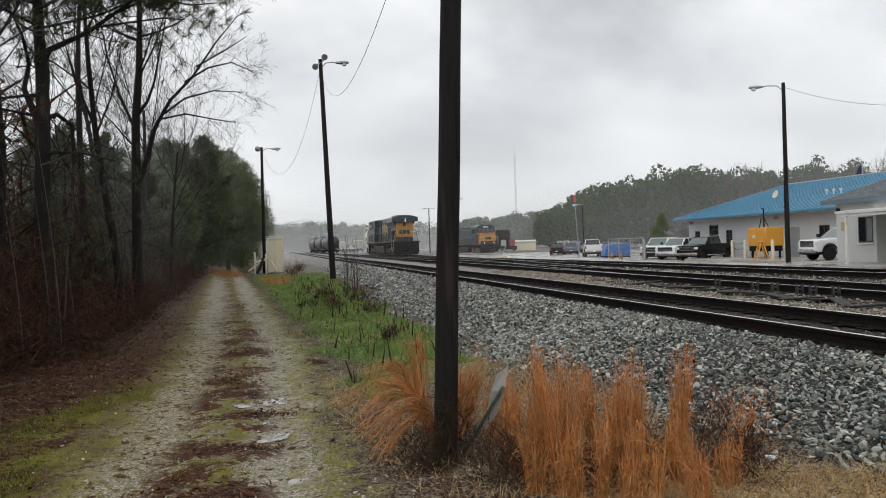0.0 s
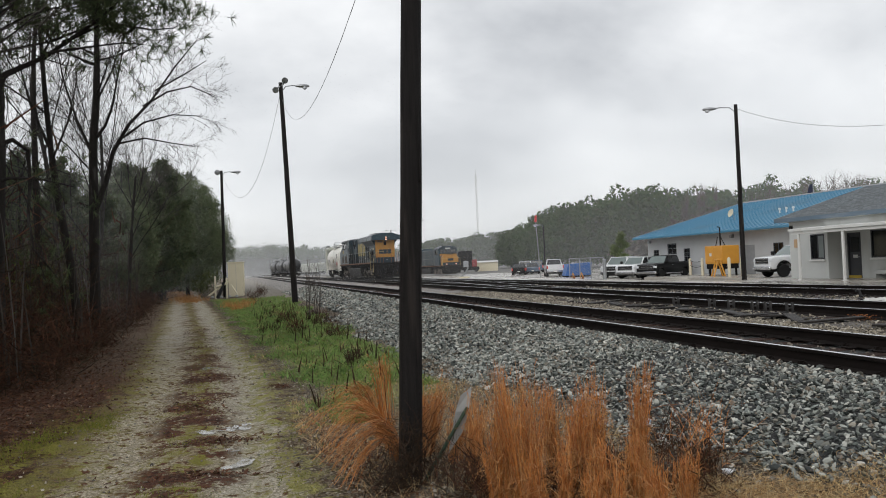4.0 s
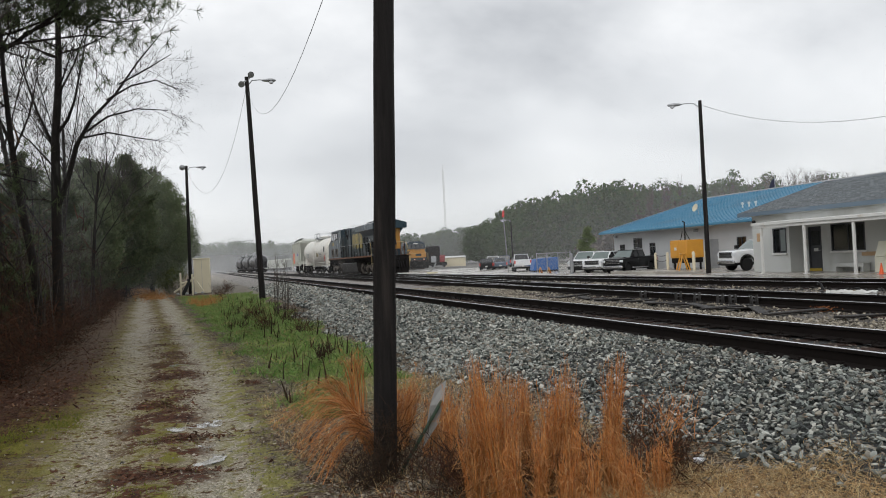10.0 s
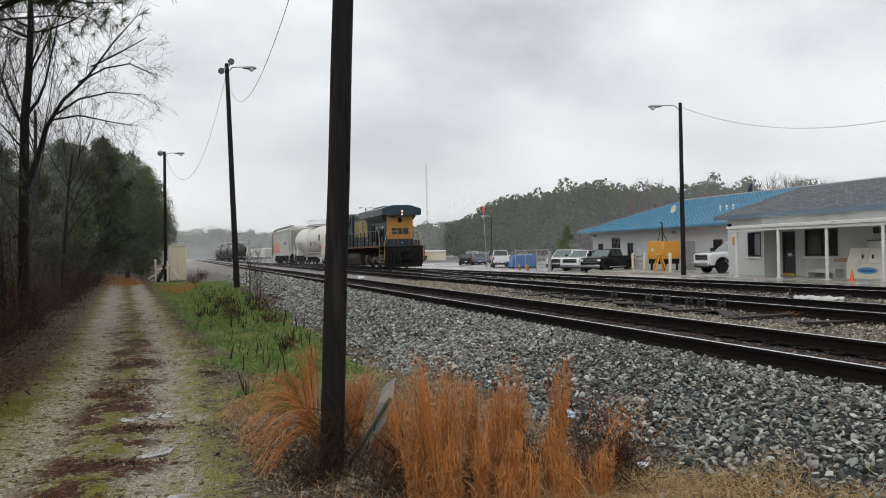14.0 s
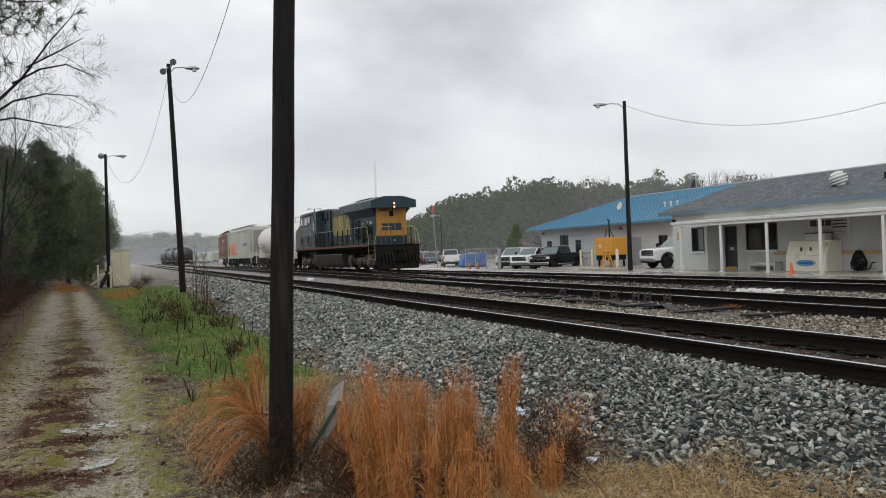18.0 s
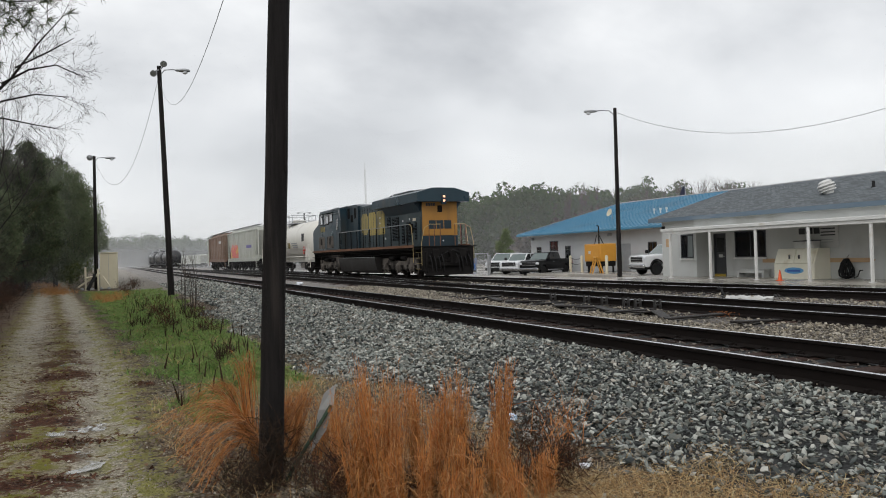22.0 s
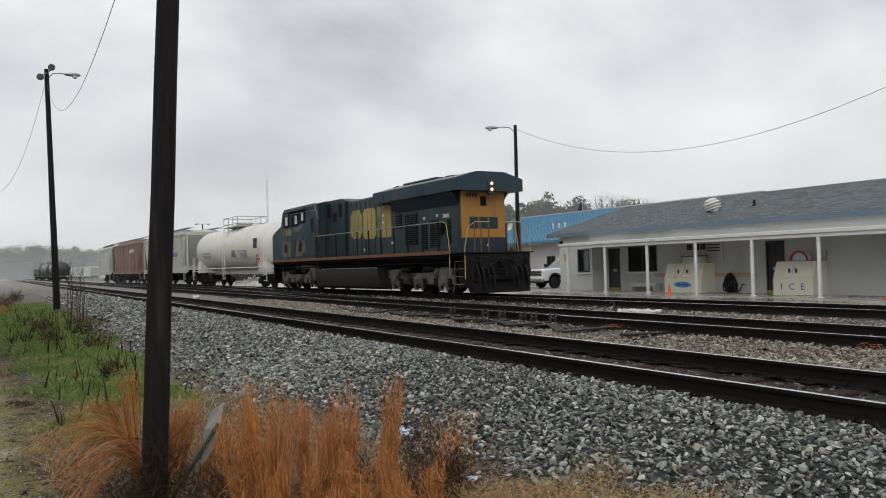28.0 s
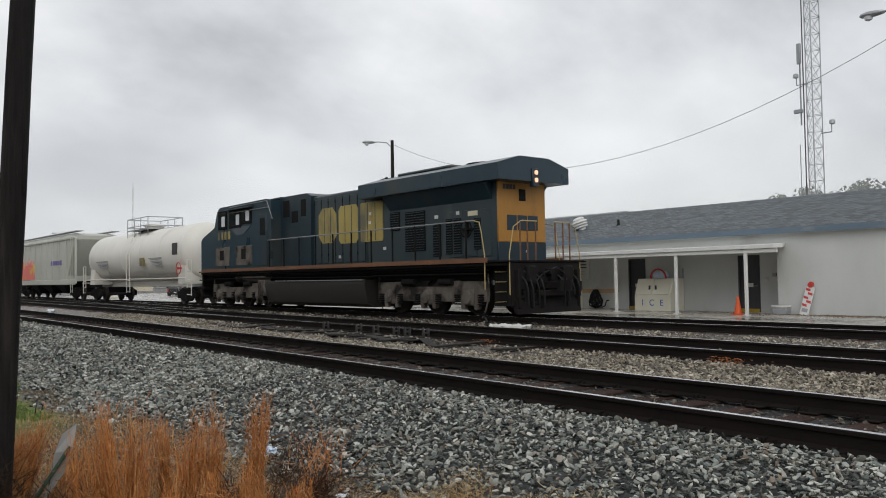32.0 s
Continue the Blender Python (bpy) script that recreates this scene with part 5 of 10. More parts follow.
            for e in (-1.2, 0.6):
                part("brake_cylinder", Shape().tube([(x + sx * 0.1, yc + e, 0.98), (x + sx * 0.1, yc + e + 0.6, 0.98)], 0.10, 12), M["under"], L)
            for e in (-1, 1):
                part("sand_pipe", Shape().tube([(x, yc + e * 2.6, 1.2), (x, yc + e * 2.65, 0.6), (x, yc + e * 2.45, 0.12)], 0.025, 6), M["truck_grime"], L)
        for k in (-1.88, 0, 1.88):
            wheelset(L, yc + k, 0.533)
    return L


def build_tank_car(name, label, paint, length=16.6, radius=1.42, zc=2.58, detail=True):
    """Tank car from y = 0 to its length, on two bogies."""
    C = thing(name, label, "tank car")
    y0, y1 = 0.9, length - 0.9
    prof = [(0.02, 0)]
    for k in range(1, 7):
        a = k * math.pi / 12
        prof.append((radius * math.sin(a), 0.75 * (1 - math.cos(a))))
    n = len(prof)
    top = [(r, (y1 - y0) - z) for r, z in prof[::-1]]
    body = Shape().lathe(prof + top, 40, Matrix.Translation((0, y0, zc)) @ Matrix.Rotation(radians(-90), 4, "X"))
    shell = part("tank", body, M[paint], C)
    for y in np.linspace(y0 + 0.9, y1 - 0.9, 6):
        part("weld_band", Shape().lathe([(radius - 0.02, -0.025), (radius + 0.008, -0.02), (radius + 0.008, 0.02), (radius - 0.02, 0.025)], 40, Matrix.Translation((0, y, zc)) @ Matrix.Rotation(radians(-90), 4, "X")), M[paint], C)
    part("center_sill", Shape().box(-0.2, 0.2, 0.3, length - 0.3, 0.85, 1.2, 0.02), M[paint], C)
    yc = length / 2
    part("manway", Shape().lathe([(0.5, 0), (0.5, 0.28), (0.6, 0.30), (0.6, 0.38), (0.3, 0.46), (0.02, 0.46)], 24, Matrix.Translation((0, yc, zc + radius - 0.1))), M[paint], C)
    rail = Shape()
    for z in (0.55, 1.0):
        pts = [(-0.95, yc - 1.6, zc + radius * 0.75 + z), (0.95, yc - 1.6, zc + radius * 0.75 + z), (0.95, yc + 1.6, zc + radius * 0.75 + z), (-0.95, yc + 1.6, zc + radius * 0.75 + z), (-0.95, yc - 1.6, zc + radius * 0.75 + z)]
        rail.tube(pts, 0.022, 6)
    for x in (-0.95, 0.95):
        for y in (-1.6, -0.5, 0.5, 1.6):
            rail.tube([(x, yc + y, zc + 0.9), (x, yc + y, zc + radius * 0.75 + 1.0)], 0.022, 6)
    part("safety_railing", rail, M["galv"], C)
    part("top_platform", Shape().box(-0.95, 0.95, yc - 1.6, yc + 1.6, zc + radius - 0.02, zc + radius + 0.03), M["galv"], C)
    for sx in (-1, 1):
        part("side_step_rail", Shape().tube([(sx * 1.45, 1.0, 1.28), (sx * 1.45, length - 1.0, 1.28)], 0.03, 6), M[paint], C)
        part("ladder", Shape().tube([(sx * 1.46, yc - 0.25, 0.55), (sx * 1.5, yc - 0.25, zc), (sx * 1.0, yc - 0.25, zc + radius * 0.9)], 0.02, 6).tube([(sx * 1.46, yc + 0.25, 0.55), (sx * 1.5, yc + 0.25, zc), (sx * 1.0, yc + 0.25, zc + radius * 0.9)], 0.02, 6), M[paint], C)
        rg = Shape()
        for k in range(7):
            rg.tube([(sx * 1.47, yc - 0.25, 0.6 + k * 0.3), (sx * 1.47, yc + 0.25, 0.6 + k * 0.3)], 0.014, 6)
        part("rungs", rg, M[paint], C)
        for ye in (0.45, length - 0.45):
            g = Shape().tube([(sx * 1.4, ye, 0.45), (sx * 1.4, ye, 2.15)], 0.025, 6).tube([(sx * 1.4, ye + 0.5 * (1 if ye < yc else -1), 0.8), (sx * 1.4, ye + 0.5 * (1 if ye < yc else -1), 2.15)], 0.025, 6)
            for z in (0.5, 0.85, 1.2, 1.6, 2.13):
                g.tube([(sx * 1.4, ye, z), (sx * 1.4, ye + 0.5 * (1 if ye < yc else -1), z)], 0.02, 6)
            part("end_ladder", g, M[paint], C)
        if detail:
            x0, x1 = sorted((sx * (radius - 0.02), sx * (radius + 0.006)))
            part("dark_placard", Shape().box(x0, x1, 2.1, 2.75, zc - 0.15, zc + 0.42), M["ink_dark"], C)
            part("orange_placard", Shape().box(x0 - 0.02, x1 + 0.02, 6.6, 7.2, zc - 0.62, zc - 0.18), M["loco_logo"], C)
            for k in range(3):
                for ya, yb, zt in ((4.2, 5.9, 0.22), (12.6, 14.6, 0.2)):
                    part("stencil_bar", Shape().box(x0 - 0.02, x1 + 0.02, ya, yb - 0.3 * k, zc - 0.28 - 0.16 * k, zc - zt - 0.16 * k), M["grey_metal"], C, "grey bar of stencilled lettering")
            part("hand_brake", Shape().tube([(sx * 1.5, 1.75 + 0.28 * math.cos(a * math.pi / 8), 1.75 + 0.28 * math.sin(a * math.pi / 8)) for a in range(17)], 0.02, 6, caps=False).box(min(sx * 1.42, sx * 1.5), max(sx * 1.42, sx * 1.5), 1.55, 1.95, 1.7, 1.8), M["red_paint"], C)
    for ye in (1.9, length - 1.9):
        part("saddle", Shape().prism([(-1.3, 1.0), (1.3, 1.0), (1.25, 1.9), (-1.25, 1.9)], "y", ye - 0.4, ye + 0.4), M[paint], C)
        bogie(C, ye)
    part("end_platform", Shape().box(-1.42, 1.42, 0.25, 1.2, 1.08, 1.14).box(-1.42, 1.42, length - 1.2, length - 0.25, 1.08, 1.14), M[paint], C)
    coupler(C, 0.3, -0.8); coupler(C, length - 0.3, 0.8)
    return C


def build_hopper(name, label, paint, length=17.6, graffiti=False):
    """Covered hopper with sloped ends, bays and running boards."""
    C = thing(name, label, "hopper car")
    prof = [(-1.52, 1.25), (-1.56, 2.6), (-1.5, 4.1), (-1.15, 4.42), (1.15, 4.42), (1.5, 4.1), (1.56, 2.6), (1.52, 1.25)]
    part("body", Shape().prism(prof, "y", 1.9, length - 1.9), M[paint], C, angle=25)
    for e, sgn in ((1.9, -1), (length - 1.9, 1)):
        s = Shape()
        y = e + sgn * 1.55
        vs = [(-1.5, e, 4.1), (1.5, e, 4.1), (1.5, y, 3.95), (-1.5, y, 3.95), (-1.15, e, 4.42), (1.15, e, 4.42), (1.15, y, 4.2), (-1.15, y, 4.2), (-1.5, e, 1.6), (1.5, e, 1.6)]
        s.add(vs, [(4, 5, 6, 7), (0, 4, 7, 3), (5, 1, 2, 6), (3, 7, 6, 2), (3, 2, 9, 8), (0, 3, 8), (1, 9, 2)])
        part("end_slope", s, M[paint], C, smooth=False)
        for x in (-1.45, 1.45):
            part("end_post", Shape().box(x - 0.06, x + 0.06, y - 0.06, y + 0.06, 1.1, 4.0), M[paint], C)
    for sx in (-1, 1):
        part("side_sill", Shape().box(min(sx * 1.45, sx * 1.6), max(sx * 1.45, sx * 1.6), 0.35, length - 0.35, 1.02, 1.36, 0.02), M[paint], C)
        part("top_chord", Shape().box(min(sx * 1.44, sx * 1.58), max(sx * 1.44, sx * 1.58), 0.4, length - 0.4, 3.98, 4.12, 0.02), M[paint], C)
        for k in range(9):
            y = 2.2 + k * (length - 4.4) / 8
            part("side_rib", Shape().box(min(sx * 1.52, sx * 1.585), max(sx * 1.52, sx * 1.585), y - 0.05, y + 0.05, 1.3, 4.05, 0.01), M[paint], C)
        lad = Shape()
        for ye in (0.55, length - 0.95):
            lad.tube([(sx * 1.6, ye, 0.5), (sx * 1.6, ye, 4.1)], 0.02, 6).tube([(sx * 1.6, ye + 0.4, 0.5), (sx * 1.6, ye + 0.4, 4.1)], 0.02, 6)
            for q in range(11):
                lad.tube([(sx * 1.6, ye, 0.6 + q * 0.34), (sx * 1.6, ye + 0.4, 0.6 + q * 0.34)], 0.014, 5)
        part("corner_ladder", lad, M[paint], C)
        part("running_board", Shape().box(min(sx * 0.9, sx * 1.35), max(sx * 0.9, sx * 1.35), 0.5, length - 0.5, 4.5, 4.54), M["galv"], C)
        x0, x1 = sorted((sx * 1.555, sx * 1.59))
        if graffiti:
            rnd = random.Random(11)
            for k in range(7):
                y = length - 6.6 + k * 0.62
                h = 1.0 + rnd.uniform(0.1, 0.7)
                part("spray_letter", Shape().prism([(y - 0.3, 1.4), (y + 0.34, 1.4), (y + 0.4, 1.4 + h * 0.5), (y + 0.12, 1.4 + h), (y - 0.05, 1.4 + h * 0.72), (y - 0.32, 1.4 + h * 0.8)], "x", x0, x1 + 0.004 * (k % 2)), M["pink"], C, "pink and orange spray paint")
            b = Shape()
            for k in range(5):
                b.box(x0, x1, 3.2 + k * 0.55, 3.6 + k * 0.55, 2.35, 2.65)
            part("lettering_bars", b, M["purple"], C, "purple bars of lettering")
        else:
            b = Shape()
            for k in range(4):
                b.box(x0, x1, 4.0 + k * 0.6, 4.4 + k * 0.6, 3.2, 3.5)
            part("lettering_bars", b, M["sign_white"], C, "white bars of lettering")
    for k in range(3):
        y = length / 2 + (k - 1) * 3.6
        part("hopper_bay", Shape().add([(-1.4, y - 1.6, 1.3), (1.4, y - 1.6, 1.3), (1.4, y + 1.6, 1.3), (-1.4, y + 1.6, 1.3), (-0.8, y - 0.4, 0.42), (0.8, y - 0.4, 0.42), (0.8, y + 0.4, 0.42), (-0.8, y + 0.4, 0.42)], [(0, 1, 2, 3), (7, 6, 5, 4), (0, 4, 5, 1), (1, 5, 6, 2), (2, 6, 7, 3), (3, 7, 4, 0)]), M["under"], C, smooth=False)
        part("roof_hatch", Shape().box(-0.45, 0.45, y - 1.3, y + 1.3, 4.4, 4.52, 0.03), M[paint], C)
    part("center_sill", Shape().box(-0.25, 0.25, 0.2, length - 0.2, 0.8, 1.15), M["under"], C)
    for ye in (1.95, length - 1.95):
        bogie(C, ye)
    coupler(C, 0.3, -0.8); coupler(C, length - 0.3, 0.8)
    return C


# the moving train: each vehicle with its distance behind the leading headlight
TRAIN = []
TRAIN.append((build_locomotive(), 0.0))
TRAIN.append((build_tank_car("tank_car", "off-white tank car coupled behind the locomotive", "tank_white", 17.8), 20.3))
TRAIN.append((build_hopper("hopper_car", "pale grey covered hopper with pink spray paint", "hopper_grey", 17.2, True), 38.8))
TRAIN.append((build_hopper("hopper_car", "rusty brown covered hopper car", "hopper_brown", 16.9), 56.7))
TRAIN.append((build_hopper("hopper_car", "plain pale grey covered hopper car", "hopper_grey", 15.0), 74.2))
N_MOVING = len(WHEELSETS)


def train_y(t):
    """The leading headlight's place along the track."""
    return 87.0464 + t * (-2.432790 + t * (0.0082478 + t * -0.00005158))


def build_parked_stock():
    a = build_tank_car("tank_car", "black tank car standing on the middle track", "tank_black", 16.0, detail=False)
    a.matrix_basis = pose(13.4, 186, -0.1, 0, 0, 2.6)
    tagged(a, group="parked tank cars")
    copy_thing(a, pose(12.6, 203.4, -0.1, 0, 0, 2.6))
    copy_thing(a, pose(11.8, 220.8, -0.1, 0, 0, 2.6))
    h = build_hopper("hopper_car", "pale covered hopper parked far down the yard", "hopper_grey", 16.5)
    h.matrix_basis = pose(31.5, 300, -0.6, 0, 0, 4)
    tagged(h, group="parked hoppers")
    for k in range(1, 4):
        copy_thing(h, pose(31.5 - 1.25 * k, 300 + 17.8 * k, -0.6, 0, 0, 4))


build_parked_stock()


# ---- buildings ----
def window_unit(parent, x, y0, y1, z0, z1, sill=True, blind=False, name="window"):
    """Window in a wall whose outer face is the plane x, seen from smaller x."""
    w = part(name, Shape().box(x - 0.02, x + 0.10, y0 - 0.05, y0, z0 - 0.05, z1 + 0.05).box(x - 0.02, x + 0.10, y1, y1 + 0.05, z0 - 0.05, z1 + 0.05).box(x - 0.02, x + 0.10, y0, y1, z1, z1 + 0.05).box(x - 0.02, x + 0.10, y0, y1, z0 - 0.05, z0).box(x, x + 0.06, (y0 + y1) / 2 - 0.02, (y0 + y1) / 2 + 0.02, z0, z1), M["door_dark"], parent, "dark framed window")
    for a, c in ((y0, (y0 + y1) / 2 - 0.02), ((y0 + y1) / 2 + 0.02, y1)):
        part("pane", Shape().box(x + 0.03, x + 0.045, a, c, z0, z1), M["glass_dark"], w)
    if blind:
        part("blind", Shape().box(x + 0.012, x + 0.022, y0 + 0.02, y0 + (y1 - y0) * 0.45, z0 + 0.02, z1 - 0.02), M["curtain"], w)
    if sill:
        part("window_sill", Shape().box(x - 0.09, x + 0.05, y0 - 0.10, y1 + 0.10, z0 - 0.14, z0 - 0.05, 0.01), M["white_paint"], w)
    return w


def wall_with_holes(x0, x1, y0, y1, z0, z1, holes):
    """Wall slab between the planes x0 and x1, one connected skin, with rectangular openings (ya, yb, za, zb)."""
    ys = sorted({y0, y1, *[v for h in holes for v in h[:2]]})
    zs = sorted({z0, z1, *[min(max(v, z0), z1) for h in holes for v in h[2:]]})
    nz = len(zs)
    def solid(i, j):
        if not (0 <= i < len(ys) - 1 and 0 <= j < nz - 1):
            return False
        return not any(h[0] <= ys[i] and ys[i + 1] <= h[1] and h[2] <= zs[j] and zs[j + 1] <= h[3] for h in holes)
    def corner(k, i, j):
        return k * len(ys) * nz + i * nz + j
    vs = [(x, y, z) for x in (x0, x1) for y in ys for z in zs]
    fs = []
    for i in range(len(ys) - 1):
        for j in range(nz - 1):
            if not solid(i, j):
                continue
            fs.append((corner(0, i, j), corner(0, i, j + 1), corner(0, i + 1, j + 1), corner(0, i + 1, j)))
            fs.append((corner(1, i, j), corner(1, i + 1, j), corner(1, i + 1, j + 1), corner(1, i, j + 1)))
            for di, dj, p, q in ((-1, 0, (i, j), (i, j + 1)), (1, 0, (i + 1, j), (i + 1, j + 1)), (0, -1, (i, j), (i + 1, j)), (0, 1, (i, j + 1), (i + 1, j + 1))):
                if not solid(i + di, j + dj):
                    fs.append((corner(0, *p), corner(0, *q), corner(1, *q), corner(1, *p)))
    return Shape().add(vs, fs)


GZ = -0.33


def build_house():
    H = thing("office_building", "low pale grey block office with a shingled gable roof and porch", "building")
    X, R = 26.75, 25.9
    doors = ((29.70, 30.50, GZ, 1.70), (20.40, 21.25, GZ, 1.72), (15.40, 16.25, GZ, 1.72))
    wins = ((27.25, 29.05, 0.62, 1.72),)
    part("wall", wall_with_holes(X, X + 0.22, 14.2, 30.75, GZ - 0.1, 2.5, doors + wins), M["stucco"], H, smooth=False)
    part("wall", Shape().box(25.78, 26.0, 3.7, 14.2, GZ - 0.1, 2.46), M["stucco"], H, smooth=False)
    part("wall", Shape().box(26.0, X + 0.22, 13.98, 14.2, GZ - 0.1, 2.46), M["stucco"], H, smooth=False)
    part("wall", wall_with_holes(R, R + 0.22, 30.75, 33.3, GZ - 0.1, 2.5, ((31.0, 31.8, 0.62, 1.68),)), M["stucco"], H, smooth=False)
    part("wall", Shape().box(R + 0.22, X + 0.22, 30.752, 30.95, GZ - 0.1, 2.5), M["stucco"], H, smooth=False)
    end = Shape().prism([(R + 0.22, GZ - 0.1), (36.0, GZ - 0.1), (36.0, 2.5), (31.0, 3.72), (R + 0.22, 2.5)], "y", 33.05, 33.296)
    part("wall", end, M["stucco"], H, smooth=False)
    part("wall", Shape().prism([(25.78, GZ - 0.1), (36.0, GZ - 0.1), (36.0, 2.5), (31.0, 3.72), (25.78, 2.46)], "y", 3.5, 3.7), M["stucco"], H, smooth=False)
    part("wall", Shape().box(36.0, 36.2, 3.5, 33.3, GZ - 0.1, 2.5), M["stucco"], H, smooth=False)
    part("ceiling_board", Shape().box(25.62, 36.2, 3.5, 33.3, 2.46, 2.5), M["stucco"], H, smooth=False)
    window_unit(H, X, *wins[0]); window_unit(H, R, 31.0, 31.8, 0.62, 1.68, blind=True)
    for y0, y1, z0, z1 in doors:
        d = part("door", Shape().box(X + 0.05, X + 0.10, y0 + 0.06, y1 - 0.06, z0 + 0.02, z1 - 0.05), M["door_dark"], H, "dark grey steel door")
        part("door_frame", Shape().box(X - 0.02, X + 0.12, y0, y0 + 0.06, z0, z1).box(X - 0.02, X + 0.12, y1 - 0.06, y1, z0, z1).box(X - 0.02, X + 0.12, y0, y1, z1 - 0.05, z1 + 0.01), M["door_dark"], H)
        part("kick_plate", Shape().box(X - 0.03, X + 0.045, y0 + 0.03, y1 - 0.03, z0, z0 + 0.13), M["door_yellow"], d, "yellow threshold strip")
        part("door_handle", Shape().tube([(X + 0.05, y0 + 0.14, 0.62), (X - 0.02, y0 + 0.14, 0.62), (X - 0.02, y0 + 0.24, 0.62)], 0.015, 6), M["galv"], d)
        part("door_notice", Shape().box(X + 0.035, X + 0.05, (y0 + y1) / 2 - 0.13, (y0 + y1) / 2 + 0.13, 0.58, 0.72), M["sign_white"], d)
    part("door_window", Shape().box(X + 0.036, X + 0.05, 29.86, 30.34, 0.85, 1.5), M["glass_dark"], H)
    # roof
    RX, RZ, E, EZ = 31.0, 4.02, 25.55, 2.50
    k = (RZ - EZ) / (RX - E)
    roof = Shape().prism([(E, EZ), (RX, RZ), (36.45, EZ), (36.45, EZ + 0.09), (RX, RZ + 0.09), (E, EZ + 0.09)], "y", 3.2, 33.9)
    rf = part("roof", roof, M["shingle"], H, "grey shingled gable roof", smooth=False)
    part("fascia", Shape().box(E - 0.03, E, 3.2, 33.9, EZ - 0.105, EZ + 0.085), M["fascia"], rf, "weathered blue fascia board")
    part("rake_board", Shape().prism([(E, EZ - 0.12), (RX, RZ - 0.12), (RX, RZ + 0.06), (E, EZ + 0.06)], "y", 33.9, 33.93), M["fascia"], rf)
    part("soffit", Shape().box(E, X, 3.2, 33.9, EZ - 0.10, EZ - 0.075), M["stucco"], rf)
    # roof vents
    v = part("turbine_vent", Shape().lathe([(0.2, 0), (0.2, 0.12), (0.34, 0.14), (0.34, 0.19), (0.24, 0.2), (0.36, 0.26), (0.36, 0.31), (0.24, 0.32), (0.36, 0.38), (0.34, 0.44), (0.25, 0.46), (0.28, 0.52), (0.18, 0.6), (0.02, 0.62)], 20, Matrix.Translation((27.7, 24.6, EZ + k * (27.7 - E) + 0.04)) @ Matrix.Rotation(radians(-13), 4, "Y") @ Matrix.Rotation(radians(-12), 4, "X")), M["white_paint"], rf, "white stacked roof ventilator")
    part("vent_pipe", Shape().tube([(28.0, 22.75, 3.1), (28.0, 22.75, 3.52)], 0.06, 10).lathe([(0.11, 0.0), (0.08, 0.05), (0.07, 0.08)], 10, Matrix.Translation((28.0, 22.75, 3.24))), M["black_plastic"], rf)
    # porch roof and posts
    edge = [(24.05, 13.35), (24.12, 13.2), (24.3, 13.2), (25.775, 13.9), (25.775, 30.745), (25.775, 31.05), (24.05, 31.05)]
    n = len(edge)
    tilt = [(x, y, 1.88 + (x - 24.05) * 0.052) for x, y in edge]
    part("porch_roof", Shape().add(tilt + [(x, y, z + 0.11) for x, y, z in tilt], [tuple(range(n))[::-1], tuple(range(n, 2 * n))] + [(k, (k + 1) % n, n + (k + 1) % n, n + k) for k in range(n)]), M["white_paint"], H, "thin white porch roof", smooth=False)
    part("frieze_board", Shape().box(25.78, 25.84, 14.2, 30.745, 2.0, 2.455), M["stucco"], H)
    part("porch_ceiling", Shape().box(25.84, 26.745, 14.2, 30.745, 1.97, 2.0), M["stucco"], H)
    part("porch_beam", Shape().box(24.12, 24.24, 13.3, 30.95, 1.74, 1.865, 0.01), M["white_paint"], H)
    for y in (14.4, 17.1, 19.8, 22.48, 25.15, 27.82, 30.5):
        part("porch_post", Shape().box(24.13, 24.23, y - 0.05, y + 0.05, -0.31, 1.75, 0.012).box(24.09, 24.27, y - 0.09, y + 0.09, -0.31, -0.27), M["white_paint"], H, "white square porch post")
    # wall fittings
    part("wall_lamp", Shape().box(R - 0.12, R, 33.0, 33.2, 2.05, 2.2, 0.03), M["black_plastic"], H)
    part("meter_box", Shape().box(R - 0.05, R, 32.75, 32.95, 1.15, 1.55, 0.01), M["board_tan"], H)
    part("call_box", Shape().box(X - 0.08, X, 30.56, 30.70, 0.85, 1.15, 0.01), M["sign_white"], H)
    part("notice", Shape().box(X - 0.012, X, 21.5, 21.95, 0.95, 1.22), M["sign_white"], H)
    part("notice", Shape().box(X - 0.012, X, 23.1, 23.3, 0.75, 1.05), M["sign_white"], H)
    part("notice", Shape().box(X - 0.012, X, 15.05, 15.25, 0.75, 0.95), M["sign_white"], H)
    part("conduit", Shape().tube([(X - 0.03, 18.6, 1.3), (X - 0.03, 18.6, 0.55), (X - 0.03, 18.9, 0.2)], 0.02, 6), M["grey_metal"], H)
    part("junction_box", Shape().box(X - 0.07, X, 14.75, 14.9, 0.95, 1.08, 0.01), M["grey_metal"], H)
    sb = plain("sign_board", Shape().box(X - 0.05, X - 0.004, 23.35, 25.45, 0.93, 1.88, 0.008), M["sign_white"], "white company sign board on the porch wall", "sign")
    for y0, y1, z0, z1 in ((24.6, 24.95, 1.5, 1.75), (25.0, 25.32, 1.5, 1.75), (24.25, 24.55, 1.5, 1.75), (23.5, 24.2, 1.67, 1.72), (23.5, 24.2, 1.53, 1.58), (23.5, 24.2, 1.41, 1.46)):
        part("sign_mark", Shape().box(X - 0.057, X - 0.05, y0, y1, z0, z1), M["ink_dark"], sb, "dark block on the sign")
    bb = Shape()
    for z in (1.25, 1.15):
        bb.box(X - 0.056, X - 0.05, 23.6, 25.0, z - 0.012, z + 0.012)
    part("small_print", bb, M["grey_metal"], sb)
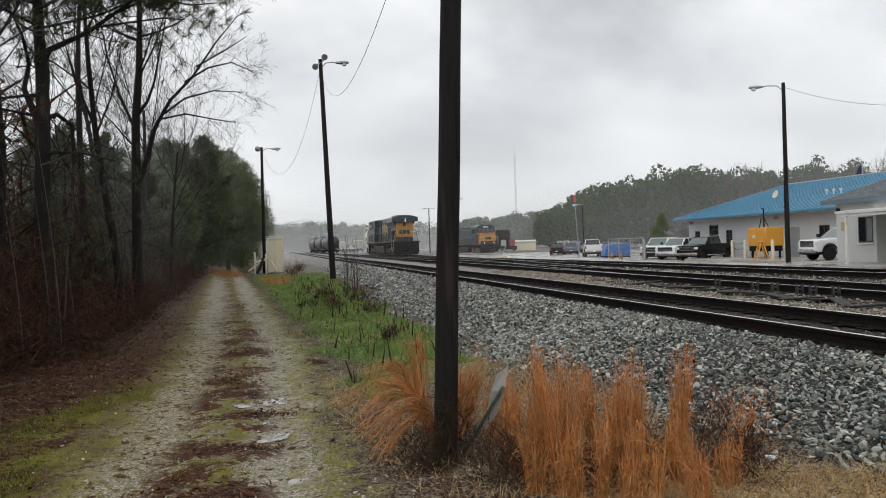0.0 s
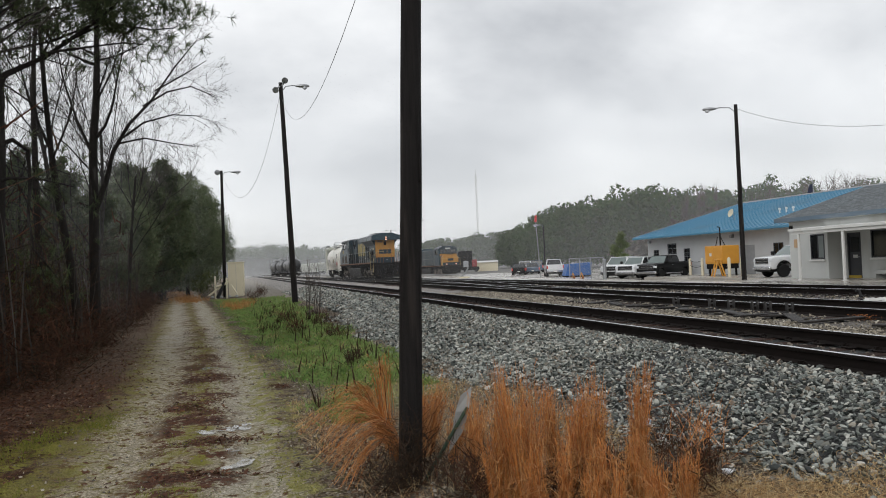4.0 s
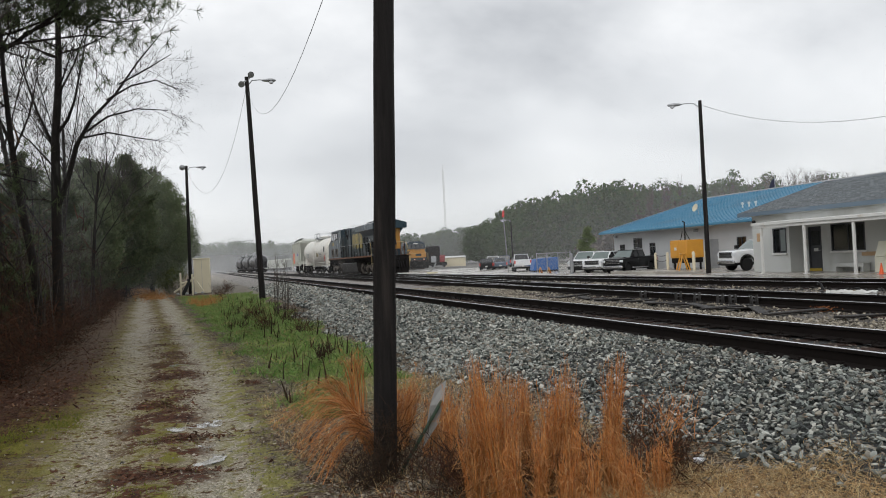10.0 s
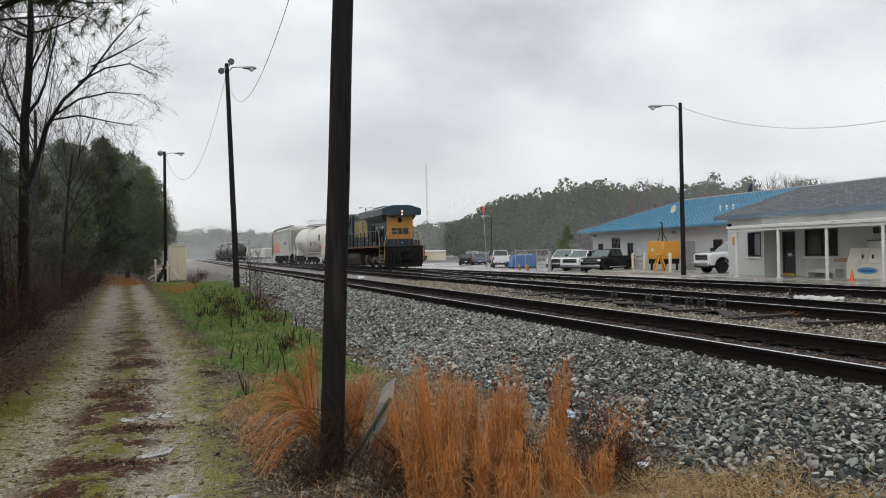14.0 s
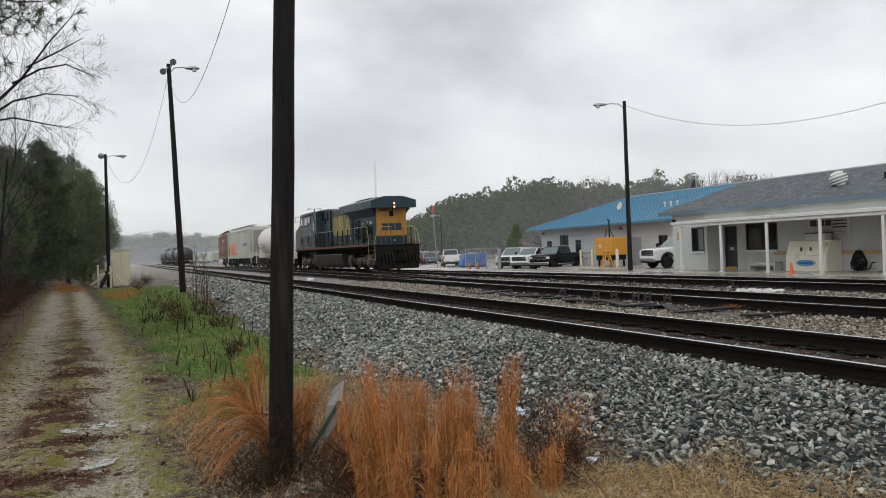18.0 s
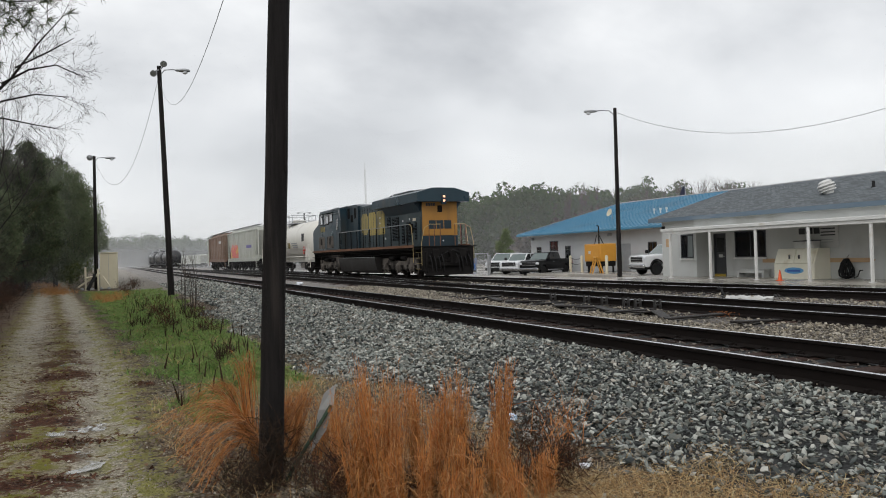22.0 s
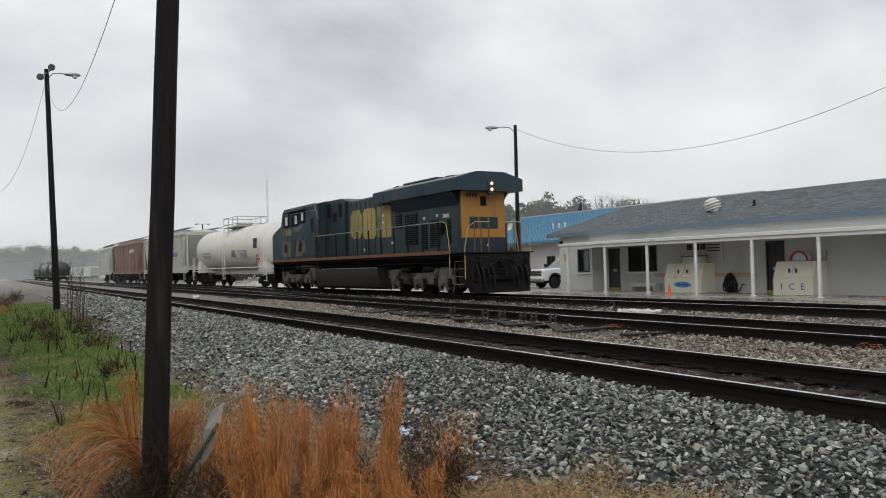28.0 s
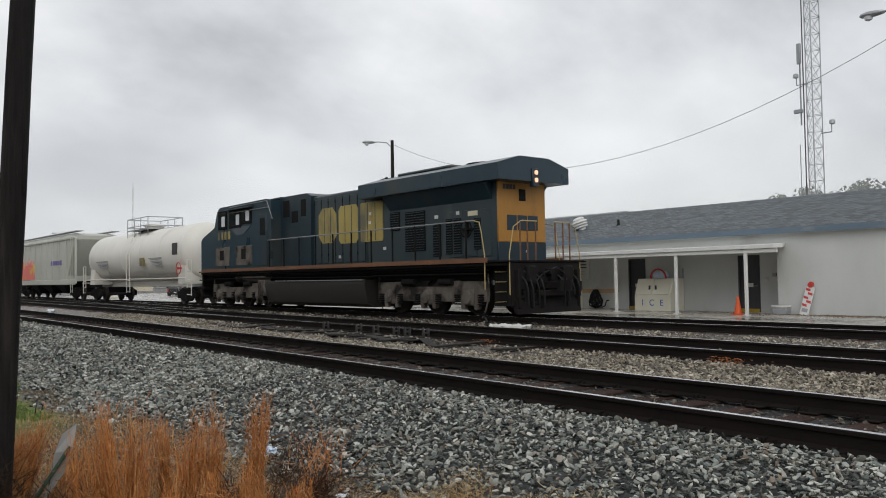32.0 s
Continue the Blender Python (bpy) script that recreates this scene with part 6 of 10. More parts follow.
    arrow = Shape().prism([(21.9, 0.33), (27.4, 0.33), (27.4, 0.5), (21.9, 0.5), (21.72, 0.415)], "x", X - 0.035, X - 0.005)
    plain("arrow_board", arrow, M["board_tan"], "raw pine arrow board along the porch wall", "sign board")
    bench = thing("bench", "grey wooden bench against the porch wall", "bench")
    part("seat", Shape().box(26.28, 26.7, 26.9, 28.6, 0.0, 0.05, 0.01), M["stucco"], bench)
    for y in (26.95, 28.45):
        part("leg", Shape().box(26.3, 26.66, y, y + 0.1, -0.32, 0.0), M["stucco"], bench)
    part("front_board", Shape().box(26.28, 26.31, 26.9, 28.6, -0.12, 0.0), M["stucco"], bench)


build_house()


def text_part(body, size, at, mat, parent, name="lettering"):
    cu = bpy.data.curves.new(name, "FONT")
    cu.body, cu.size, cu.extrude, cu.align_x, cu.align_y = body, size, 0.004, "CENTER", "CENTER"
    ob = new(name + "_tmp", cu)
    bpy.context.view_layer.update()
    me = bpy.data.meshes.new_from_object(ob.evaluated_get(bpy.context.evaluated_depsgraph_get()))
    bpy.data.objects.remove(ob)
    me.materials.clear(); me.materials.append(mat)
    o = new(name, me)
    o.parent = parent
    o.matrix_basis = at
    return o


def build_ice_box(y0, y1, label, letters):
    """Slant-front outdoor ice merchandiser between y0 and y1, its front towards smaller x."""
    I = thing("ice_box", label, "ice box", group="ice boxes on the porch")
    part("cabinet", Shape().prism([(25.86, -0.315), (26.72, -0.315), (26.72, 0.92), (26.1, 0.92), (25.86, 0.28)], "y", y0, y1), M["ice_white"], I, smooth=False)
    w = y1 - y0
    for a, c in ((y0 + 0.08, (y0 + y1) / 2 - 0.03), ((y0 + y1) / 2 + 0.03, y1 - 0.08)):
        d = Shape().add([(26.095, a, 0.86), (26.095, c, 0.86), (25.87, c, 0.30), (25.87, a, 0.30), (26.06, a, 0.885), (26.06, c, 0.885), (25.83, c, 0.325), (25.83, a, 0.325)], [(4, 5, 6, 7), (0, 3, 2, 1), (0, 1, 5, 4), (1, 2, 6, 5), (2, 3, 7, 6), (3, 0, 4, 7)])
        door = part("lid", d, M["ice_white"], I, "slanted cream lid", smooth=False)
        part("latch", Shape().box(25.86, 25.92, (a + c) / 2 - 0.03 + (0.25 if a == y0 + 0.08 else -0.25), (a + c) / 2 + 0.03 + (0.25 if a == y0 + 0.08 else -0.25), 0.5, 0.66, 0.01), M["door_dark"], door)
    part("base_trim", Shape().box(25.85, 26.73, y0 - 0.01, y1 + 0.01, -0.315, -0.26), M["ice_white"], I)
    if letters:
        for ch, yy in zip("ICE", (y1 - w * 0.22, y1 - w * 0.48, y1 - w * 0.75)):
            text_part(ch, 0.34, pose(25.855, yy, -0.02, 90, 0, -90), M["ink_blue"], I)
    else:
        e = Shape().lathe([(0.02, 0), (0.5, 0), (0.5, 0.006), (0.02, 0.008)], 30)
        e.move(Matrix.Translation((25.857, (y0 + y1) / 2, 0.02)) @ Matrix.Rotation(radians(-90), 4, "Y") @ Matrix.Diagonal((0.26, 1, 1, 1)))
        part("emblem", e, M["ink_lightblue"], I, "light blue oval emblem")
        part("emblem_bar", Shape().box(25.842, 25.848, (y0 + y1) / 2 - 0.34, (y0 + y1) / 2 + 0.34, -0.025, 0.06), M["ink_blue"], I)
    return I


build_ice_box(23.79, 25.88, "cream slant-front ice box with blue oval emblem", False)
build_ice_box(18.58, 20.26, "stained cream ice box lettered ICE", True)


def cone(x, y, z, h, label):
    c = thing("traffic_cone", label, "traffic cone", pose(x, y, z), "orange cones")
    part("base", Shape().box(-h * 0.27, h * 0.27, -h * 0.27, h * 0.27, 0, h * 0.05, 0.01), M["orange"], c)
    part("cone", Shape().lathe([(h * 0.2, h * 0.05), (h * 0.045, h), (h * 0.02, h)], 18), M["orange"], c)


def build_porch_things():
    cone(24.55, 14.95, -0.30, 0.64, "tall orange traffic cone beside a porch post")
    cone(24.0, 23.75, -0.297, 0.42, "small faded orange cone on the wet apron")
    g = thing("storage_box", "grey appliance on top of the ice box", "box")
    part("case", Shape().box(26.12, 26.52, 24.06, 25.06, 0.92, 1.20, 0.015), M["sign_white"], g)
    part("lid", Shape().box(26.1, 26.54, 24.04, 25.08, 1.20, 1.24, 0.01), M["door_dark"], g)
    bag = thing("ice_bags", "ice bag display with red trim on the ice box", "bag")
    part("bag", Shape().lathe([(0.02, 0), (0.3, 0.02), (0.36, 0.14), (0.26, 0.28), (0.05, 0.34)], 14, Matrix.Translation((26.27, 19.30, 0.92)) @ Matrix.Diagonal((0.45, 1.1, 1, 1))), M["litter_blue"], bag)
    part("arch", Shape().tube([(26.10, 19.30 + 0.36 * math.cos(a * math.pi / 10), 0.93 + 0.36 * math.sin(a * math.pi / 10)) for a in range(11)], 0.035, 6), M["red_paint"], bag)
    hz = thing("hose_coil", "tangled black rubber hose hung on the wall", "hose")
    rh = random.Random(8)
    for k in range(9):
        w0, drop, mid = rh.uniform(0.12, 0.36), rh.uniform(-0.30, -0.12), 22.92 + rh.uniform(-0.08, 0.08)
        x = 26.70 - 0.03 * k
        loop = [(x, 22.92, 0.47), (x - 0.02, mid + w0 * 0.45, 0.30), (x - 0.04, mid + w0, 0.0), (x - 0.05, mid + w0 * 0.9, drop + 0.06), (x - 0.06, mid, drop), (x - 0.05, mid - w0 * 0.9, drop + 0.08), (x - 0.04, mid - w0, 0.02), (x - 0.02, mid - w0 * 0.4, 0.30), (x, 22.92, 0.47)]
        part("hose_loop", Shape().tube(loop, 0.028, 7), M["black_plastic"], hz)
    part("hook", Shape().tube([(26.74, 22.92, 0.62), (26.62, 22.92, 0.52), (26.5, 22.92, 0.46)], 0.014, 6), M["galv"], hz)
    part("hose_end", Shape().tube([(26.6, 22.7, -0.1), (26.5, 22.5, -0.27), (26.45, 22.3, -0.2), (26.42, 22.18, 0.02), (26.42, 22.05, 0.03)], 0.024, 6), M["black_plastic"], hz)
    part("hook", Shape().tube([(26.75, 23.03, 0.42), (26.55, 23.03, 0.42), (26.55, 23.03, 0.48)], 0.02, 6), M["galv"], hz)
    co = thing("cooler", "grey cooler box with a white lid by the wall", "cooler")
    part("tub", Shape().box(25.40, 25.70, 13.72, 14.24, -0.312, -0.08, 0.03), M["grey_metal"], co, "grey tub")
    part("lid", Shape().box(25.38, 25.72, 13.70, 14.26, -0.08, -0.01, 0.02), M["white_paint"], co)
    sb = thing("warning_board", "leaning white board with red stripes and red disc", "sign")
    tilt = pose(25.48, 13.18, -0.305, 0, 14, 0) @ pose(0, 0, 0, 9, 0, 0)
    sb.matrix_basis = tilt
    part("board", Shape().box(-0.015, 0.015, -0.15, 0.15, 0.0, 0.95, 0.005), M["white_paint"], sb)
    part("disc", Shape().lathe([(0.01, 0), (0.1, 0), (0.1, 0.02), (0.01, 0.02)], 20, Matrix.Translation((-0.02, 0, 1.02)) @ Matrix.Rotation(radians(-90), 4, "Y")), M["red_paint"], sb)
    st = Shape()
    for k, (z, y) in enumerate(((0.85, 0.05), (0.72, -0.05), (0.58, 0.06), (0.45, -0.06), (0.33, 0.05))):
        st.prism([(y - 0.09, z - 0.05), (y + 0.07, z - 0.03), (y + 0.09, z + 0.05), (y - 0.07, z + 0.03)], "x", -0.019, -0.015)
    part("red_stripes", st, M["ink_red"], sb)
    part("label_plate", Shape().box(-0.019, -0.015, -0.1, 0.1, 0.1, 0.22), M["grey_metal"], sb)
    # wrapped white bundle lying by the middle track
    w = thing("white_bundle", "long white wrapped bundle between the tracks", "bundle", pose(13.75, 14.6, -0.2, 0, 0, 37))
    rnd = random.Random(31)
    for y0, y1, dx in ((-0.55, 0.12, 0.0), (-0.05, 0.5, 0.09)):
        pts = [(dx + rnd.uniform(-0.03, 0.03), y0 + (y1 - y0) * k / 7, 0.06 + rnd.uniform(-0.015, 0.02)) for k in range(8)]
        sh = Shape().tube(pts, 0.062, 9)
        sh.v = [(px + rnd.uniform(-0.02, 0.02), py + rnd.uniform(-0.02, 0.02), pz + rnd.uniform(-0.02, 0.02)) for px, py, pz in sh.v]
        part("wrap", sh, M["sign_white"], w)
    part("strap", Shape().tube([(-0.02, -0.25, 0.05), (0.0, -0.2, 0.18), (0.1, -0.1, 0.16)], 0.02, 6).tube([(0.0, 0.55, 0.16), (0.05, 0.6, 0.28), (0.0, 0.66, 0.3)], 0.035, 6), M["black_plastic"], w)


build_porch_things()


def build_apron():
    s = Shape().add([(18.55, -40, -0.25), (26.74, -40, -0.32), (26.74, 34, -0.32), (18.55, 34, -0.25), (18.55, -40, -0.6), (26.74, -40, -0.6), (26.74, 34, -0.6), (18.55, 34, -0.6)], [(0, 1, 2, 3), (4, 7, 6, 5), (0, 4, 5, 1), (1, 5, 6, 2), (2, 6, 7, 3), (3, 7, 4, 0)])
    tagged(part("pavement", s, M["concrete"], smooth=False), "wet concrete apron in front of the office", "pavement", kind="structure")
    yard, cols = Shape(), ((18.55, 20.5, -0.285), (24.0, 25.0, -0.56), (32.0, 34.0, -0.66), (60.0, 60.0, -0.74))
    for (xa, xb, z), (xc, xd, w) in zip(cols, cols[1:]):
        yard.add([(xa, 34.01, z), (xc, 34.01, w), (xd, 125, w), (xb, 125, z), (xa, 34.01, -0.95), (xc, 34.01, -0.95), (xd, 125, -0.95), (xb, 125, -0.95)], [(0, 1, 2, 3), (4, 7, 6, 5), (0, 4, 5, 1), (2, 6, 7, 3)])
    tagged(part("generator_pad", Shape().box(28.2, 33.38, 36.0, 52.0, -0.9, -0.45, 0.02), M["concrete"], smooth=False), "low concrete pad under the generator and bollards", "pavement", kind="structure")
    tagged(part("parking_lot", yard, M["concrete"], smooth=False), "wet concrete parking area beside the yard", "pavement", kind="structure")


build_apron()


def build_blue_building():
    B = thing("blue_roof_building", "long grey building with a blue metal gable roof", "building")
    X, Y0, Y1, Z0 = 33.4, 34.6, 60.6, -0.75
    holes = ((58.9, 59.6, 0.45, 1.45), (56.2, 57.4, 1.15, 1.9), (54.3, 55.0, 0.1, 1.45), (46.4, 47.55, -0.5, 1.5), (43.55, 44.4, 0.6, 1.5), (51.2, 52.0, -0.5, 1.45))
    part("wall", wall_with_holes(X, X + 0.2, Y0, Y1, Z0, 2.75, holes), M["stucco_blue"], B, smooth=False)
    part("wall", Shape().prism([(X + 0.2, Z0), (53, Z0), (53, 2.6), (43.1, 5.05), (X + 0.2, 2.65)], "y", Y1 - 0.2, Y1 - 0.004), M["stucco_blue"], B, smooth=False)
    part("wall", Shape().prism([(X + 0.2, Z0), (53, Z0), (53, 2.6), (43.1, 5.05), (X + 0.2, 2.65)], "y", Y0, Y0 + 0.2), M["stucco_blue"], B, smooth=False)
    part("wall", Shape().box(53, 53.2, Y0, Y1, Z0, 2.6), M["stucco_blue"], B, smooth=False)
    for k in range(9):
        part("siding_board", Shape().box(X - 0.018, X, 47.6, 60.6, Z0 + 0.25 + k * 0.34, Z0 + 0.26 + k * 0.34), M["stucco_blue"], B)
    for h in holes:
        if h[2] > 0:
            window_unit(B, X, *h, sill=False)
        else:
            d = part("door", Shape().box(X + 0.04, X + 0.09, h[0], h[1], h[2], h[3]), M["grey_metal"], B, "grey steel door")
            part("door_handle", Shape().box(X + 0.0, X + 0.04, h[0] + 0.1, h[0] + 0.16, 0.5, 0.62), M["galv"], d)
    E, EZ, RX, RZ, YA, YB = 32.4, 2.52, 43.1, 5.22, 34.3, 61.2
    rf = part("roof", Shape().prism([(E, EZ), (RX, RZ), (53.8, EZ), (53.8, EZ + 0.08), (RX, RZ + 0.08), (E, EZ + 0.08)], "y", YA, YB), M["blue_roof"], B, "blue standing seam metal roof", smooth=False)
    k = (RZ - EZ) / (RX - E)
    n = 0
    y = YA + 0.3
    while y < YB:
        n += 1
        part("roof_seam", Shape().prism([(E, EZ + 0.08), (RX, RZ + 0.08), (RX, RZ + 0.12), (E, EZ + 0.12)], "y", y - 0.02, y + 0.02), M["blue_roof"], rf, smooth=False)
        y += 0.6
    part("gutter", Shape().box(E - 0.12, E, YA, YB, EZ - 0.10, EZ + 0.05, 0.02), M["blue_roof"], rf)
    part("rake_trim", Shape().prism([(E, EZ - 0.1), (RX, RZ - 0.1), (RX, RZ + 0.14), (E, EZ + 0.14)], "y", YB, YB + 0.06), M["rail_grey"], rf, "pale rake trim", smooth=False)
    part("ridge_cap", Shape().prism([(RX - 0.3, RZ + 0.03), (RX, RZ + 0.14), (RX + 0.3, RZ + 0.03)], "y", YA, YB), M["rail_grey"], rf)
    part("soffit", Shape().box(E, X, YA, YB, EZ - 0.08, EZ - 0.04), M["white_paint"], rf)
    dish = part("satellite_dish", Shape().lathe([(0.02, 0), (0.15, 0.02), (0.25, 0.08), (0.31, 0.14), (0.29, 0.15), (0.02, 0.03)], 20, Matrix.Translation((35.4, 51.6, 3.9)) @ Matrix.Rotation(radians(-70), 4, "Y")), M["cream"], rf, "cream satellite dish")
    part("dish_mast", Shape().tube([(35.6, 51.6, 3.3), (35.5, 51.6, 3.9)], 0.03, 6), M["galv"], rf)
    for i, yy in enumerate((47.6, 46.9, 46.2)):
        part("roof_vent", Shape().tube([(36.4, yy, 3.4), (36.4, yy, 3.86)], 0.05, 10).lathe([(0.09, 0), (0.09, 0.12), (0.02, 0.15)], 12, Matrix.Translation((36.4, yy, 3.84))), M["white_paint"], rf, "white roof vent stack")
    for y in (48.6, 60.0):
        part("eave_lamp", Shape().box(X - 0.25, X, y, y + 0.27, 2.07, 2.27, 0.03), M["grey_metal"], B)
    fl = thing("flag", "dark flag on a short pole behind the roof", "flag", pose(0, 0, -0.55))
    part("pole", Shape().tube([(44.5, 54.0, 4.8), (44.5, 54.0, 7.0)], 0.03, 6), M["galv"], fl)
    part("cloth", Shape().add([(44.5, 54.0, 6.8), (44.48, 54.3, 6.7), (44.55, 54.6, 6.45), (44.5, 54.75, 5.9), (44.5, 54.3, 6.0), (44.5, 54.0, 6.2), (44.53, 54.0, 6.8), (44.51, 54.3, 6.7), (44.58, 54.6, 6.45), (44.53, 54.75, 5.9), (44.53, 54.3, 6.0), (44.53, 54.0, 6.2)], [(0, 1, 4, 5), (1, 2, 3, 4), (6, 11, 10, 7), (7, 10, 9, 8)]), M["flag_navy"], fl)


build_blue_building()


# ---- poles, lamps and wires ----
def cobra_lamp(parent, x, y, z, dx, dy, reach):
    """Curved arm with a cobra-head lamp."""
    part("lamp_arm", Shape().tube([(x, y, z - 0.25), (x + dx * reach * 0.3, y + dy * reach * 0.3, z + 0.02), (x + dx * reach * 0.75, y + dy * reach * 0.75, z + 0.06), (x + dx * reach, y + dy * reach, z + 0.04)], 0.025, 8), M["grey_metal"], parent)
    ang = math.atan2(dy, dx)
    m = Matrix.Translation((x + dx * (reach + 0.28), y + dy * (reach + 0.28), z + 0.03)) @ Matrix.Rotation(ang, 4, "Z")
    head = part("lamp_head", Shape().lathe([(0.02, -0.36), (0.09, -0.28), (0.14, -0.05), (0.15, 0.12), (0.10, 0.28), (0.02, 0.34)], 14, m @ Matrix.Diagonal((1, 1, 0.6, 1)) @ Matrix.Rotation(radians(90), 4, "Y")), M["galv"], parent, "grey cobra-head street lamp")
    part("lens", Shape().lathe([(0.02, -0.14), (0.1, -0.1), (0.13, 0.0), (0.02, 0.01)], 14, m @ Matrix.Translation((0.1, 0, -0.04))), M["lamp_glass"], head)


def wood_pole(name, label, base, top, r0, r1, group="wooden poles"):
    p = thing(name, label, "utility pole", group=group)
    a, b = Vector(base), Vector(top)
    pts = [a.lerp(b, k / 12) for k in range(13)]
    pts = [q + Vector((0.008 * noise.noise(q * 1.7), 0.008 * noise.noise(q * 1.7 + Vector((5, 0, 0))), 0)) for q in pts]
    part("shaft", Shape().tube(pts, r0, 16, r1), M["tar_wood"], p, "tarred wooden shaft")
    return p


def wire(name, a, b, sag, label, r=0.012, n=24):
    a, b = Vector(a), Vector(b)
    pts = []
    for k in range(n + 1):
        u = k / n
        q = a.lerp(b, u)
        q.z -= sag * 4 * u * (1 - u)
        pts.append(q)
    plain(name, Shape().tube(pts, r, 5), M["wire"], label, "cable", "overhead cables")


def build_poles():
    near = wood_pole("utility_pole", "dark tarred wooden pole standing in dry grass", (1.108, 6.100, -0.70), (1.542, 6.100, 9.00), 0.094, 0.062)
    part("split_strip", Shape().box(1.211 + 0.055, 1.211 + 0.075, 6.02, 6.06, 1.75, 2.35, 0.004), M["tar_wood"], near)
    mid = wood_pole("street_lamp", "tall leaning wooden lamp pole beside the ballast", (2.64, 39.5, -0.5), (2.36, 39.5, 10.3), 0.15, 0.095)
    cobra_lamp(mid, 2.38, 39.5, 10.1, 1, -0.1, 0.75)
    for dx, dz in ((-0.28, -0.05), (0.18, 0.42)):
        part("flood_lamp", Shape().lathe([(0.03, -0.16), (0.09, -0.14), (0.14, 0.06), (0.155, 0.12), (0.02, 0.13)], 16, Matrix.Translation((2.38 + dx, 39.4, 10.0 + dz)) @ Matrix.Rotation(radians(120), 4, "X")), M["galv"], mid, "round flood lamp")
    part("bracket", Shape().tube([(2.05, 39.4, 9.95), (2.43, 39.45, 10.15), (2.58, 39.4, 10.35)], 0.035, 6), M["grey_metal"], mid)
    far = wood_pole("street_lamp", "distant wooden lamp pole behind a beige cabinet", (-0.85, 58, -0.5), (-0.78, 58, 8.35), 0.13, 0.09)
    cobra_lamp(far, -0.78, 58, 8.2, 1, -0.15, 0.7)
    part("flood_lamp", Shape().lathe([(0.03, -0.16), (0.12, -0.14), (0.2, 0.06), (0.02, 0.15)], 12, Matrix.Translation((-1.05, 58, 8.25)) @ Matrix.Rotation(radians(110), 4, "X")), M["galv"], far)
    office = wood_pole("street_lamp", "dark wooden lamp pole at the edge of the car park", (23.98, 34.3, -0.5), (23.92, 34.2, 8.30), 0.125, 0.085)
    cobra_lamp(office, 23.92, 34.2, 8.15, -0.88, 0.47, 0.95)
    right = wood_pole("street_lamp", "wooden lamp pole at the far end of the office", (23.9, 7.0, -0.5), (23.9, 7.0, 8.4), 0.125, 0.085)
    cobra_lamp(right, 23.9, 7.0, 8.3, -0.12, 0.99, 2.65)
    wire("overhead_wire", (1.345, 6.1, 4.6), (2.38, 39.5, 9.6), 1.66, "thin dark cable between the wooden poles", 0.005)
    wire("overhead_wire", (2.33, 39.5, 9.8), (-0.8, 58, 8.2), 3.2, "slack dark cable to the distant lamp pole", 0.008)
    wire("overhead_wire", (23.92, 34.2, 8.1), (23.9, 7.0, 8.75), 3.0, "slack cable between lamp poles over the office", 0.009)
    # distant lamp poles, wind sock and mast
    for x, y, h, arms in ((32.7, 82.0, 4.9, 1), (29.1, 128.0, 8.5, 2), (30.8, 160.0, 8.5, 2)):
        q = wood_pole("street_lamp", "distant lamp pole in the yard" if arms == 1 else "distant wooden pole with two lamp arms", (x, y, -0.6), (x, y, h), 0.055 if arms == 1 else 0.13, 0.05 if arms == 1 else 0.09)
        cobra_lamp(q, x, y, h, -1, 0, 0.6)
        if arms == 2:
            cobra_lamp(q, x, y, h, 1, 0, 0.6)
    ws = thing("wind_sock", "red wind sock on a thin white pole", "wind sock")
    part("pole", Shape().tube([(28.2, 72.0, -0.7), (27.9, 72.0, 5.4)], 0.04, 8), M["rail_grey"], ws)
    part("sock", Shape().lathe([(0.04, 0), (0.12, 0.05), (0.10, 0.62), (0.07, 0.66)], 12, Matrix.Translation((27.9, 72.0, 4.75)) @ Matrix.Rotation(radians(6), 4, "Y")), M["red_paint"], ws)


build_poles()


def lattice(name, label, x, y, z0, z1, w, step, r, mat="galv"):
    t = thing(name, label, "radio tower")
    cs = [(x + w * 0.577 * math.cos(a), y + w * 0.577 * math.sin(a)) for a in (radians(80), radians(200), radians(320))]
    for c in cs:
        part("leg", Shape().tube([(*c, z0), (*c, z1)], r, 6), M[mat], t)
    s = Shape()
    z = z0
    while z < z1:
        for i in range(3):
            a, b = cs[i], cs[(i + 1) % 3]
            s.tube([(*a, z), (*b, z)], r * 0.45, 4)
            s.tube([(*a, z), (*b, min(z + step, z1))], r * 0.45, 4)
            s.tube([(*b, z), (*a, min(z + step, z1))], r * 0.45, 4)
        z += step
    part("bracing", s, M[mat], t)
    return t


